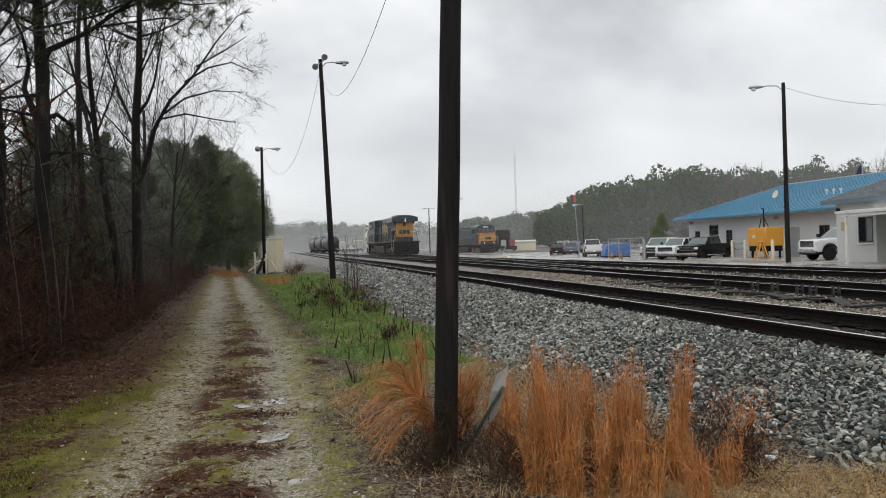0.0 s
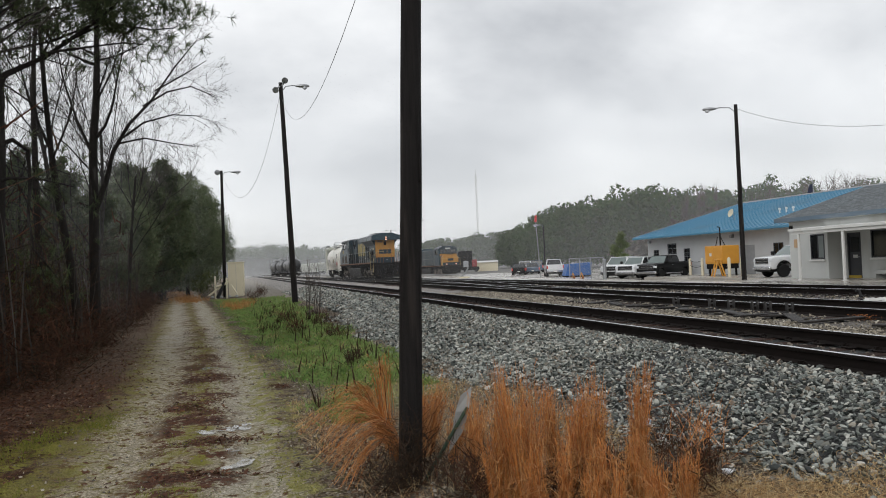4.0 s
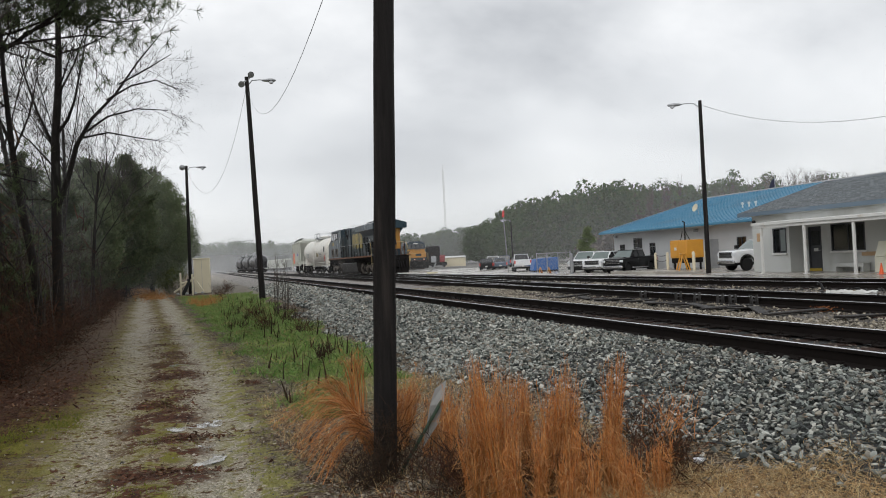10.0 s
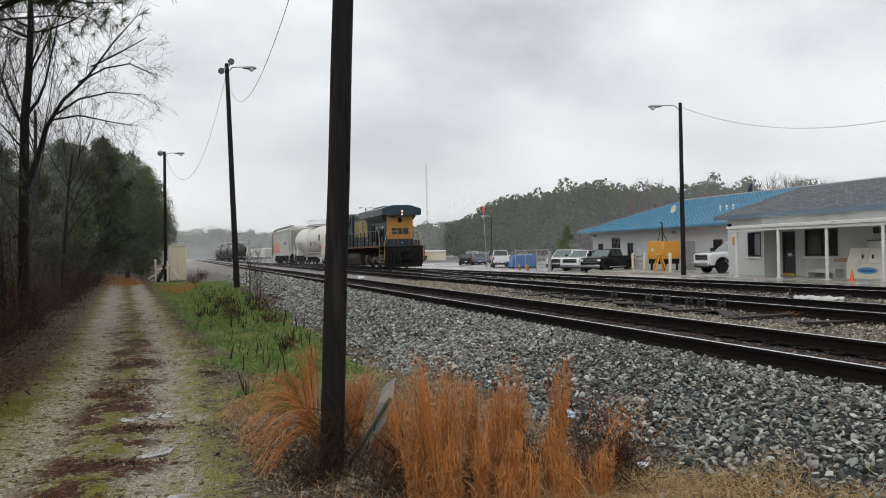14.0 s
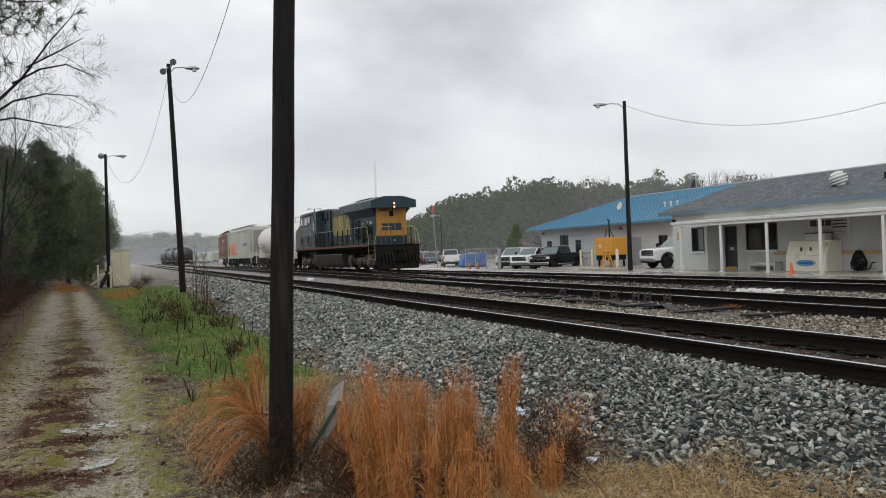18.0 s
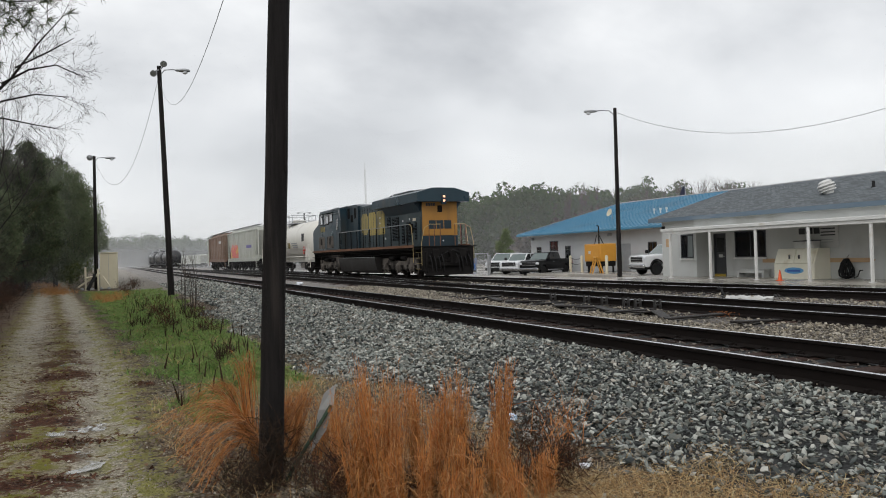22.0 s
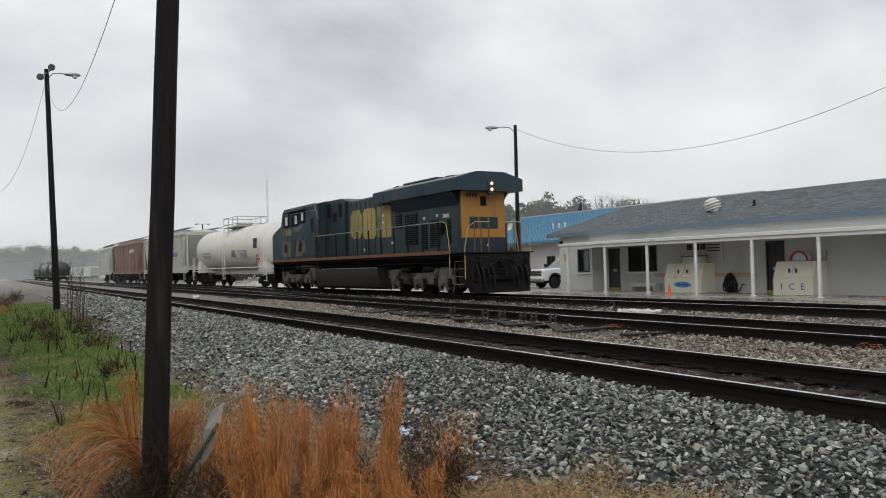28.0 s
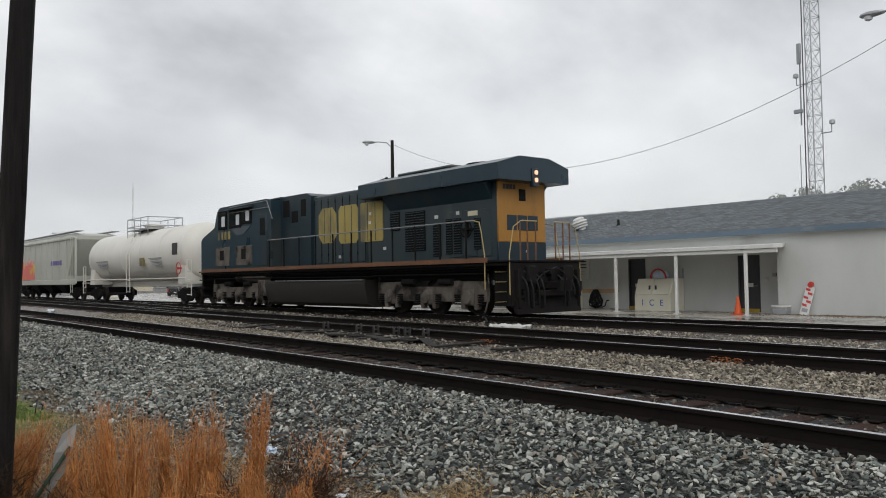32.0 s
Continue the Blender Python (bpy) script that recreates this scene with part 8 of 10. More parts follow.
def build_undergrowth():
    rnd = random.Random(5)
    EY, EX = (5, 11.5, 13.4, 17.4, 26, 44, 69), (-3.9, -3.6, -2.85, -3.0, -3.2, -4.3, -5.8)
    edge, bank = [], []
    for _ in range(330):
        y = 5 + 57 * rnd.random() ** 1.35
        d = rnd.random()
        lump = 0.45 * math.sin(y * 1.9) + 0.35 * math.sin(y * 4.3 + 1)
        edge.append((float(np.interp(y, EY, EX)) - 0.2 + 0.35 * lump - 1.8 * d, y, -0.42 + rnd.random() * (0.35 + (1.3 + lump) * d)))
    brush_mass("underbrush", edge, 260, (0.28, 0.42, 0.26), "brush", "tangled reddish brown underbrush at the wood's edge", (0.004, 0.017), (0.08, 0.42))
    for _ in range(90):
        y = 5 + 40 * rnd.random() ** 1.3
        bank.append((float(np.interp(y, EY, EX)) - 0.5 - 1.6 * rnd.random(), y, -0.2 + rnd.random() * 1.9))
    brush_mass("bramble", bank, 40, (0.35, 0.5, 0.4), "stalk", "dark bare brambles and canes among the brush", (0.006, 0.014), (0.5, 1.5), 1.1)
    deep = [(-5.5 - rnd.random() * 14, y, rnd.uniform(0.1, 0.6 + 0.07 * y)) for y in [rnd.uniform(4, 90) for _ in range(190)]]
    deep += [(rnd.uniform(-12, -5.5), rnd.uniform(9, 24), rnd.uniform(0.2, 4.5)) for _ in range(60)]
    brush_mass("thicket", deep, 150, (0.9, 1.1, 0.8), "brush", "dense brown thicket inside the wood", (0.02, 0.07), (0.4, 1.2), 0.7)
    low = [(-3.8 - 0.035 * y - abs(rnd.gauss(0, 1.0)), y, rnd.uniform(0.1, 1.6)) for y in [rnd.uniform(16, 75) for _ in range(70)]]
    brush_mass("green_undergrowth", low, 120, (0.4, 0.55, 0.4), "brush_green", "green saplings and evergreen undergrowth", (0.02, 0.05), (0.12, 0.3), 0.4)
    far = [(-14 - rnd.random() * 22, y, rnd.uniform(0, 1.2 + 0.09 * y)) for y in [rnd.uniform(2, 120) for _ in range(420)]]
    brush_mass("deep_woods", far, 60, (1.5, 1.6, 1.2), "needles", "dark depth of the pine wood", (0.15, 0.35), (0.4, 0.9), 0.3)
    far2 = [(rnd.uniform(-10, -4.5), rnd.uniform(88, 120), rnd.uniform(0, 4.5)) for _ in range(120)]
    brush_mass("deep_woods", far2, 60, (1.0, 1.4, 0.9), "needles", "dark pine wood where the lane ends", (0.1, 0.25), (0.3, 0.7), 0.3)
    # slim upright stems and saplings that break up the brush
    n = 330
    y = 7 + 40 * RNG.uniform(0, 1, n) ** 1.4
    x = np.interp(y, EY, EX) - 0.25 - 2.6 * RNG.uniform(0, 1, n)
    base = np.stack([x, y, ground_np(x, y)], 1)
    l = RNG.uniform(1.0, 3.6, n)
    d = np.stack([RNG.normal(0, 0.10, n), RNG.normal(0, 0.10, n), np.ones(n)], 1) * l[:, None]
    V, F = blades(base, base + d, RNG.normal(0, 0.06, (n, 3)) * l[:, None], RNG.uniform(0.015, 0.05, n), 4, 0.3)
    tagged(new("bare_stems", fast_mesh("bare_stems", V, F, M["bark_grey"])), "slim grey upright saplings in the underbrush", "saplings", kind="stuff")
    # pale fallen branch at the lane's left edge
    br = thing("fallen_branch", "pale broken branches lying in the brush", "branch")
    for k in range(22):
        x, y, a = -3.0 + rnd.uniform(-0.5, 0.3), 8.0 + rnd.uniform(-0.7, 0.7), rnd.uniform(-0.9, 1.4)
        z, l = float(ground_np(x, y)) + rnd.uniform(0.0, 0.35), rnd.uniform(0.2, 0.6)
        dx, dz = math.cos(a) * l, math.sin(a) * l * 0.7
        part("branch", Shape().tube([(x, y, z), (x + dx * 0.35, y + rnd.uniform(-0.08, 0.08), z + dz * 0.5), (x + dx * 0.7, y + rnd.uniform(-0.1, 0.1), z + dz * 0.7), (x + dx, y + rnd.uniform(-0.15, 0.15), z + dz)], rnd.uniform(0.005, 0.012), 5, 0.003), M["straw_pale" if k % 3 == 0 else "bark_grey"], br)


build_undergrowth()


def clump(x, y, height, n, radius, label, lean=(0, 0, 0), spread=0.10, droop=0.0, name="broomsedge_clump", mat="straw", group="clumps of dry broomsedge", width=(0.0025, 0.0055), spires=5):
    """Tufts of dry stems: several tight spires, feathery heads above, curled leaves below."""
    me_ob = thing(name, label, "grass", group=group)
    S, H, C = [], [], []
    for k in range(spires):
        m = max(8, int(n / spires * RNG.uniform(0.5, 1.5)))
        aa, rr = RNG.uniform(0, 6.28), radius * math.sqrt(RNG.uniform(0, 1))
        cx, cy = x + rr * math.cos(aa), y + rr * math.sin(aa)
        a, r = RNG.uniform(0, 6.28, m), 0.045 * np.sqrt(RNG.uniform(0, 1, m))
        bx, by = cx + r * np.cos(a), cy + r * np.sin(a)
        base = np.stack([bx, by, ground_np(bx, by) - 0.02], 1)
        l = height * RNG.uniform(0.72, 1.08) * (1 - 0.62 * RNG.uniform(0, 1, m) ** 1.3)
        tilt = np.array([RNG.normal(0, spread * 0.7), RNG.normal(0, spread * 0.7), 0.0])
        d = np.stack([RNG.normal(0, spread * 0.5, m), RNG.normal(0, spread * 0.5, m), np.ones(m)], 1) + np.array(lean) * RNG.uniform(0.75, 1.2) + tilt
        d /= np.linalg.norm(d, axis=1)[:, None]
        hz = d * np.array([1, 1, 0])
        be = hz * (l * 0.25)[:, None] + np.stack([np.zeros(m), np.zeros(m), -droop * l * RNG.uniform(0.6, 1.3, m)], 1) + RNG.normal(0, 0.02, (m, 3)) * l[:, None]
        S.append(blades(base, base + d * l[:, None], be, RNG.uniform(*width, m), 6, 0.4))
        for out, reps, u0, u1, ln, wd, curl in ((H, 3, 0.45, 1.0, (0.02, 0.07), (0.002, 0.006), 0.0), (C, 6, 0.03, 0.85, (0.05, 0.15), (0.003, 0.0065), 0.9)):
            q = np.repeat(np.arange(m), reps)
            u = RNG.uniform(u0, u1, len(q))[:, None]
            P = base[q] + d[q] * l[q, None] * u + be[q] * u ** 2
            dd = d[q] * 1.1 + RNG.normal(0, 0.42, (len(q), 3))
            dd /= np.linalg.norm(dd, axis=1)[:, None]
            L2 = RNG.uniform(*ln, len(q))[:, None]
            P = np.maximum(P, np.array([-99, -99, -0.6]))
            out.append(blades(P, P + dd * L2, np.array([[0, 0, -curl]]) * L2 + RNG.normal(0, curl * 0.4 + 1e-6, (len(q), 3)) * L2, RNG.uniform(*wd, len(q)) * (width[1] / 0.0055), 3 if curl else 1, 0.4))
    for nm, st in (("stem_tuft", S), ("seed_head", H), ("leaf_tuft", C)):
        V, F = join(st)
        ob = new(nm, fast_mesh(nm, V, F, M["straw_light" if mat == "straw" and nm == "leaf_tuft" else mat])); ob.parent = me_ob; ob["kind"] = "stuff"
    return me_ob


def plume(base, top, tip, n, label):
    """One arching tuft: stems that rise from base, bend under top and end round tip, with feathery side hairs."""
    T = thing("broomsedge_plume", label, "grass", group="clumps of dry broomsedge")
    b0 = np.stack([base[0] + RNG.normal(0, 0.025, n), base[1] + RNG.normal(0, 0.04, n), np.full(n, ground_z(*base) - 0.02)], 1)
    k = RNG.uniform(0.72, 1.08, n)[:, None]
    c = np.array(top)[None] + RNG.normal(0, 0.035, (n, 3))
    e = b0 + (np.array(tip)[None] - b0) * k + RNG.normal(0, 0.035, (n, 3)) + np.array([0, 0, 0.10]) * (1 - k)
    d, be = 2 * (c - b0), b0 - 2 * c + e
    stems = blades(b0, b0 + d, be, RNG.uniform(0.004, 0.009, n), 9, 0.5)
    q = np.repeat(np.arange(n), 6)
    u = RNG.uniform(0.3, 1.0, len(q))[:, None]
    P = b0[q] + d[q] * u + be[q] * u ** 2
    g = d[q] + 2 * be[q] * u
    g = g / np.linalg.norm(g, axis=1)[:, None] + RNG.normal(0, 0.28, (len(q), 3))
    hairs = blades(P, P + g * RNG.uniform(0.03, 0.09, len(q))[:, None], np.tile(np.array([0, 0, -0.012]), (len(q), 1)), RNG.uniform(0.003, 0.006, len(q)), 1, 0.4)
    for nm, (V, F), mat in (("stem_tuft", stems, "straw"), ("seed_head", hairs, "straw_light")):
        ob = new(nm, fast_mesh(nm, V, F, M[mat])); ob.parent = T; ob["kind"] = "stuff"


def build_broomsedge():
    tall = "upright orange broomsedge clump, dry and knee high"
    for x, y, h, n, r, k in ((1.46, 4.95, 0.90, 190, 0.055, 3), (1.63, 4.90, 0.96, 230, 0.06, 3), (1.92, 4.85, 0.98, 240, 0.065, 3), (2.15, 4.92, 0.94, 170, 0.05, 2), (2.42, 4.88, 0.98, 200, 0.05, 2),
                             (1.78, 5.25, 0.84, 110, 0.05, 2), (2.04, 5.35, 0.88, 110, 0.05, 2), (2.30, 5.3, 0.80, 80, 0.04, 2), (1.55, 5.55, 0.78, 100, 0.07, 3), (1.95, 5.75, 0.74, 80, 0.06, 2),
                             (1.76, 4.62, 0.62, 130, 0.08, 3), (2.05, 4.52, 0.60, 130, 0.08, 3), (2.30, 4.60, 0.55, 110, 0.08, 3), (1.58, 4.58, 0.50, 90, 0.07, 3), (1.9, 4.30, 0.45, 110, 0.10, 4), (2.2, 4.25, 0.42, 100, 0.10, 4), (2.5, 4.5, 0.36, 80, 0.07, 3)):
        clump(x, y, h, n, r, tall, (0.05 * (x - 1.9), 0, 0), spread=0.07, spires=k)
    arch = "arching orange broomsedge clump drooping over the lane's edge"
    for base, top, tip, n in (((1.12, 6.55), (0.92, 6.45, 0.30), (0.30, 6.35, -0.16), 34), ((1.14, 6.5), (0.90, 6.35, 0.22), (0.40, 6.25, -0.26), 34), ((1.14, 6.4), (0.92, 6.2, 0.12), (0.48, 6.1, -0.38), 30),
                              ((1.12, 6.3), (0.94, 6.1, 0.04), (0.54, 5.95, -0.47), 30), ((1.10, 6.6), (0.96, 6.6, 0.18), (0.58, 6.5, -0.04), 22), ((1.12, 6.45), (1.0, 6.3, 0.10), (0.68, 6.15, -0.20), 22),
                              ((1.14, 7.5), (0.98, 7.4, 0.16), (0.64, 7.4, -0.04), 30), ((1.14, 7.5), (1.06, 7.45, 0.16), (0.84, 7.4, 0.02), 26), ((1.16, 7.5), (1.13, 7.45, 0.24), (1.06, 7.4, 0.22), 26),
                              ((1.20, 7.4), (1.19, 7.35, 0.24), (1.15, 7.3, 0.24), 26), ((1.10, 6.9), (0.94, 6.85, 0.16), (0.60, 6.8, -0.12), 22)):
        plume(base, top, tip, n, arch)
    clump(1.42, 6.7, 0.85, 220, 0.14, "orange broomsedge clump behind the pole", (0.15, 0, 0), 0.12, 0.10)
    clump(1.62, 6.3, 0.7, 200, 0.15, "orange broomsedge clump behind the pole", (0.1, 0, 0), 0.16, 0.15)
    clump(2.85, 4.9, 0.40, 70, 0.12, "short reddish dry weed clump", (0.1, 0, 0), 0.3, 0.1, mat="brush")
    def tufts(spots):
        c = np.array(spots)
        def draw(n):
            k = RNG.integers(0, len(c), n)
            return c[k, 0] + RNG.normal(0, 1, n) * c[k, 2], c[k, 1] + RNG.normal(0, 1, n) * c[k, 3]
        return draw
    scatter_blades("far_broomsedge", 700, tufts(((-0.15, 36.6, 0.16, 0.3), (0.15, 38.2, 0.2, 0.4), (-0.5, 40, 0.2, 0.5), (0.5, 42, 0.25, 0.6))), (0.15, 0.55), (0.008, 0.016), 0.45, "straw_light", "thin tufts of orange grass on the far verge", "grass", 0.25, 3)
    scatter_blades("far_broomsedge", 2600, tufts(((-2.9, 52, 0.45, 2.0), (-3.6, 58, 0.55, 2.5), (-4.3, 65, 0.6, 3), (-5.2, 73, 0.7, 4))), (0.10, 0.34), (0.010, 0.022), 0.7, "straw_light", "thin orange grass across the lane's far end", "grass", 0.25, 2)
    bush = [(1.02, 5.85, -0.38), (0.95, 5.72, -0.42), (1.2, 5.8, -0.36), (1.1, 5.95, -0.2), (0.85, 5.6, -0.45)]
    brush_mass("dead_bush", bush, 260, (0.09, 0.07, 0.08), "stalk", "small dark dead bush at the pole's foot", (0.003, 0.007), (0.05, 0.2), 0.8)
    redd = [(1.4, 5.4, -0.4), (1.5, 5.3, -0.35), (1.35, 5.2, -0.42), (2.9, 5.3, -0.35), (3.05, 5.6, -0.32), (2.75, 4.6, -0.4)]
    low = [(x, 5.0 + 0.25 * math.sin(9 * x), -0.42) for x in np.linspace(1.45, 2.6, 14)]
    brush_mass("dry_weeds", low, 120, (0.06, 0.12, 0.05), "leaves", "brown dead leaves and stems at the foot of the broomsedge", (0.004, 0.009), (0.08, 0.28), 1.0)
    brush_mass("dry_weeds", redd, 200, (0.12, 0.12, 0.09), "brush", "low tangle of reddish dead weeds under the grass", (0.003, 0.008), (0.08, 0.25), 0.9)


build_broomsedge()


def build_verges():
    def box(x0, x1, y0, y1, p=1.0):
        return lambda n: (RNG.uniform(x0, x1, n), y0 + (y1 - y0) * RNG.uniform(0, 1, n) ** p)
    def verge(x, y):
        s = x + 0.03 * (y - 10)
        return (x > 0.95 - 0.055 * (y - 10) + 0.25 * np.sin(y * 1.9) + 0.18 * np.sin(y * 4.3 + 1) + RNG.normal(0, 0.14, len(x))) & (x < 2.35 + 0.012 * (y - 10) + 0.25 * np.sin(y)) & (np.sin(x * 3 + y * 1.3) + np.sin(y * 0.7) > -1.85)
    def bank(x, y):
        return verge(x, y) & ((y > 9.7) | (x < 1.25))
    def lumpy(x, y):
        return np.sin(x * 5 + y * 2.1) + np.sin(y * 1.7 - x * 2) + 0.7 * np.sin(y * 5.3 + x * 7)
    scatter_blades("green_verge_grass", 130000, box(-2.2, 2.9, 8.4, 52, 1.6), (0.04, 0.15), (0.006, 0.018), 0.8, "grass", "bright green grass bank between lane and ballast", "grass", 0.35, 2, lambda x, y: bank(x, y) & (lumpy(x, y) + RNG.normal(0, 0.6, len(x)) < 1.5))
    scatter_blades("verge_weeds", 26000, box(-1.4, 2.9, 8.6, 36, 1.5), (0.05, 0.13), (0.018, 0.045), 0.95, "grass", "low broad-leaved green weeds in mounded tufts", "weeds", 0.5, 2, lambda x, y: bank(x, y) & (lumpy(x + 0.7, y) + RNG.normal(0, 0.4, len(x)) < -0.1), 0.03)
    scatter_blades("verge_straw", 16000, box(-1.2, 2.9, 8.6, 36, 1.5), (0.05, 0.2), (0.006, 0.014), 0.9, "straw_pale", "brown dead blades mixed into the green verge", "grass", 0.4, 2,
                   lambda x, y: bank(x, y) & (lumpy(x, y) > 1.0))
    scatter_blades("dead_stalks", 420, box(0.4, 2.7, 9.2, 40, 1.3), (0.10, 0.32), (0.012, 0.035), 0.3, "stalk", "dark dead weed stalks in the green verge", "weeds", 0.05, 2, bank, 0.05)
    tufts = [(x, y, float(ground_np(x, y)) + 0.06) for x, y in zip(RNG.uniform(0.5, 2.3, 16), 11 + 18 * RNG.uniform(0, 1, 16))]
    brush_mass("verge_docks", tufts, 46, (0.05, 0.05, 0.05), "stalk", "dark seed heads of dead dock in the verge", (0.006, 0.016), (0.08, 0.26), 2.0)
    # thin sapling stalks by the far lamp pole
    sap = thing("sapling", "thin bare sapling beside the lamp pole", "sapling")
    rnd = random.Random(3)
    for k in range(9):
        x, y = 2.35 + rnd.uniform(-0.2, 0.2), 27.0 + rnd.uniform(-0.4, 0.4)
        part("stem", Shape().tube([(x, y, -0.45), (x + rnd.uniform(-0.1, 0.1), y, 0.6), (x + rnd.uniform(-0.25, 0.25), y, rnd.uniform(1.0, 1.7))], 0.014, 4, 0.005), M["bark_grey"], sap)
    brush_mass("sapling_twigs", [(2.35, 27, 0.6), (2.3, 27, 1.0), (2.4, 27, 0.2)], 60, (0.18, 0.2, 0.25), "stalk", "fine twigs on the verge sapling", (0.006, 0.012), (0.15, 0.4), 1.0)
    brush_mass("evergreen_shrub", [(-2.1, 56.2, 0.1), (-2.3, 56.6, 0.6), (-1.9, 56.4, 0.9), (-2.6, 57.0, 0.3), (-1.4, 57.4, 0.8)], 160, (0.3, 0.3, 0.3), "brush_green", "green shrub beside the broken barrier", (0.02, 0.05), (0.1, 0.3), 0.5)
    brush_mass("verge_bush", [(1.2, 24, -0.2), (1.25, 19.6, -0.25), (0.75, 37.4, 0.0), (0.95, 37.8, 0.2), (0.5, 38.5, 0.0), (1.1, 40, 0.1), (2.35, 24.0, -0.3), (1.9, 17, -0.3)], 110, (0.12, 0.16, 0.10), "brush", "reddish brown dead bushes in the verge", (0.008, 0.016), (0.15, 0.45), 0.9)
    # moss, fallen leaves and matted straw
    scatter_blades("lane_moss", 40000, box(-3.2, 0.6, 4.0, 24, 1.5), (0.008, 0.03), (0.005, 0.014), 0.85, "moss", "patchy yellow-green moss and short grass on the lane", "moss", 0.1, 1,
                   lambda x, y: (np.sin(x * 4.6 + 1.7 * np.sin(y * 2.9)) + np.sin(y * 3.3 + x) + 0.6 * np.sin(x * 11 + y * 7) + RNG.normal(0, 0.5, len(x)) > 0.6) & ((np.abs(lane_s(x, y)) < 0.33) | ((lane_s(x, y) > 0.6) & (lane_s(x, y) < 1.0)) | ((lane_s(x, y) > -1.5) & (lane_s(x, y) < -0.9))), -0.004)
    def left_moss(n):
        k = RNG.integers(0, 5, n)
        c = np.array([(-2.4, 7.9), (-2.1, 8.9), (-1.7, 9.6), (-2.0, 6.3), (-2.2, 5.4)])[k]
        return c[:, 0] + RNG.normal(0, 0.13, n), c[:, 1] + RNG.normal(0, 0.42, n)
    scatter_blades("roadside_grass", 5200, left_moss, (0.012, 0.045), (0.005, 0.012), 0.8, "moss", "low green grass along the lane's mossy side", "grass", 0.2, 2)
    n = 42000
    x = np.where(RNG.uniform(0, 1, n) < 0.8, RNG.uniform(-5.5, -1.3, n), RNG.uniform(-2.5, 1.6, n)); y = 3.5 + 30 * RNG.uniform(0, 1, n) ** 1.5
    sn = lane_s(x, y)
    keep = (sn < -1.55 + 0.25 * np.sin(y * 1.3) + RNG.normal(0, 0.22, n)) & ((np.sin(x * 2 + y) + RNG.normal(0, 0.6, n) > -0.5) | (sn < -2.0))
    keep |= RNG.uniform(0, 1, n) < 0.045
    x, y = x[keep], y[keep]
    for cx, cy, rx, ry, m in ((-0.65, 13.1, 0.45, 0.45, 520), (-0.65, 10.3, 0.30, 0.5, 420), (-0.7, 5.6, 0.4, 0.35, 520), (0.43, 11.6, 0.16, 0.22, 260), (-0.8, 16.4, 0.3, 0.5, 300), (-0.45, 6.9, 0.5, 0.16, 260), (-0.3, 8.15, 0.4, 0.12, 220),
                              (-1.0, 19, 0.3, 0.8, 200), (-1.2, 24, 0.4, 1.5, 300), (0.95, 6.2, 0.3, 0.8, 420), (0.75, 7.2, 0.2, 0.6, 260), (1.0, 5.0, 0.4, 0.5, 420)):
        x = np.concatenate([x, cx + RNG.normal(0, rx * 0.6, m)]); y = np.concatenate([y, cy + RNG.normal(0, ry * 0.6, m)])
    m = 16000
    lx, ly = RNG.uniform(-4.4, -1.5, m), 5.5 + 14 * RNG.uniform(0, 1, m) ** 1.3
    on = lane_s(lx, ly) < np.interp(ly, (5, 9.5, 11.5), (-1.75, -1.6, -1.15)) + RNG.normal(0, 0.15, m)
    x, y = np.concatenate([x, lx[on]]), np.concatenate([y, ly[on]])
    n = len(x)
    z = ground_np(x, y) + RNG.uniform(-0.004, 0.022, n)
    c = np.stack([x, y, z], 1); d = RNG.normal(0, 1, (n, 3)); d[:, 2] *= 0.2
    d *= (RNG.uniform(0.025, 0.065, n) / np.linalg.norm(d, axis=1))[:, None]
    V, F = blades(c, c + d, np.zeros((n, 3)) + RNG.normal(0, 0.006, (n, 3)), RNG.uniform(0.012, 0.03, n), 2, 0.4)
    tagged(new("leaf_litter", fast_mesh("leaf_litter", V, F, M["leaves"])), "wet reddish brown fallen leaves along the lane", "leaves", kind="stuff")
    def dead(n):
        return RNG.uniform(0.4, 3.0, n), 3.5 + 6.5 * RNG.uniform(0, 1, n)
    scatter_blades("dead_grass", 9000, dead, (0.04, 0.16), (0.002, 0.005), 0.97, "straw_pale", "dead grass stems strewn on the stony soil", "grass", 0.3, 2, lambda x, y: x + 0.12 * y > 1.35)
    def matted(n):
        return RNG.uniform(1.5, 4.2, n), RNG.uniform(1.4, 5.4, n)
    n = 84000
    x, y = matted(n)
    keep = (y < 4.85 - 0.25 * (x - 2.0) + 0.15 * np.sin(x * 5) + RNG.normal(0, 0.1, n)) | (RNG.uniform(0, 1, n) < 0.06)
    keep &= (x > 1.95 + 0.12 * np.sin(y * 4) + RNG.normal(0, 0.1, n)) & (y > 2.2 + 0.3 * np.sin(x * 3) + RNG.normal(0, 0.25, n))
    keep &= x < 3.72 + 0.15 * np.sin(y * 6) + RNG.normal(0, 0.16, n)
    x, y = x[keep], y[keep]; n = len(x)
    z = np.maximum(np.interp(x, PX, PZ), np.interp(x, [p[0] for p in BED], [p[1] for p in BED])) + RNG.uniform(0, 0.05, n)
    c = np.stack([x, y, z], 1); d = RNG.normal(0, 1, (n, 3)); d[:, 2] = np.abs(d[:, 2]) * 0.8
    d *= (RNG.uniform(0.02, 0.09, n) / np.linalg.norm(d, axis=1))[:, None]
    V, F = blades(c, c + d, np.zeros((n, 3)) + np.array([0, 0, -0.03]) + RNG.normal(0, 0.03, (n, 3)), RNG.uniform(0.002, 0.0045, n), 3, 0.5)
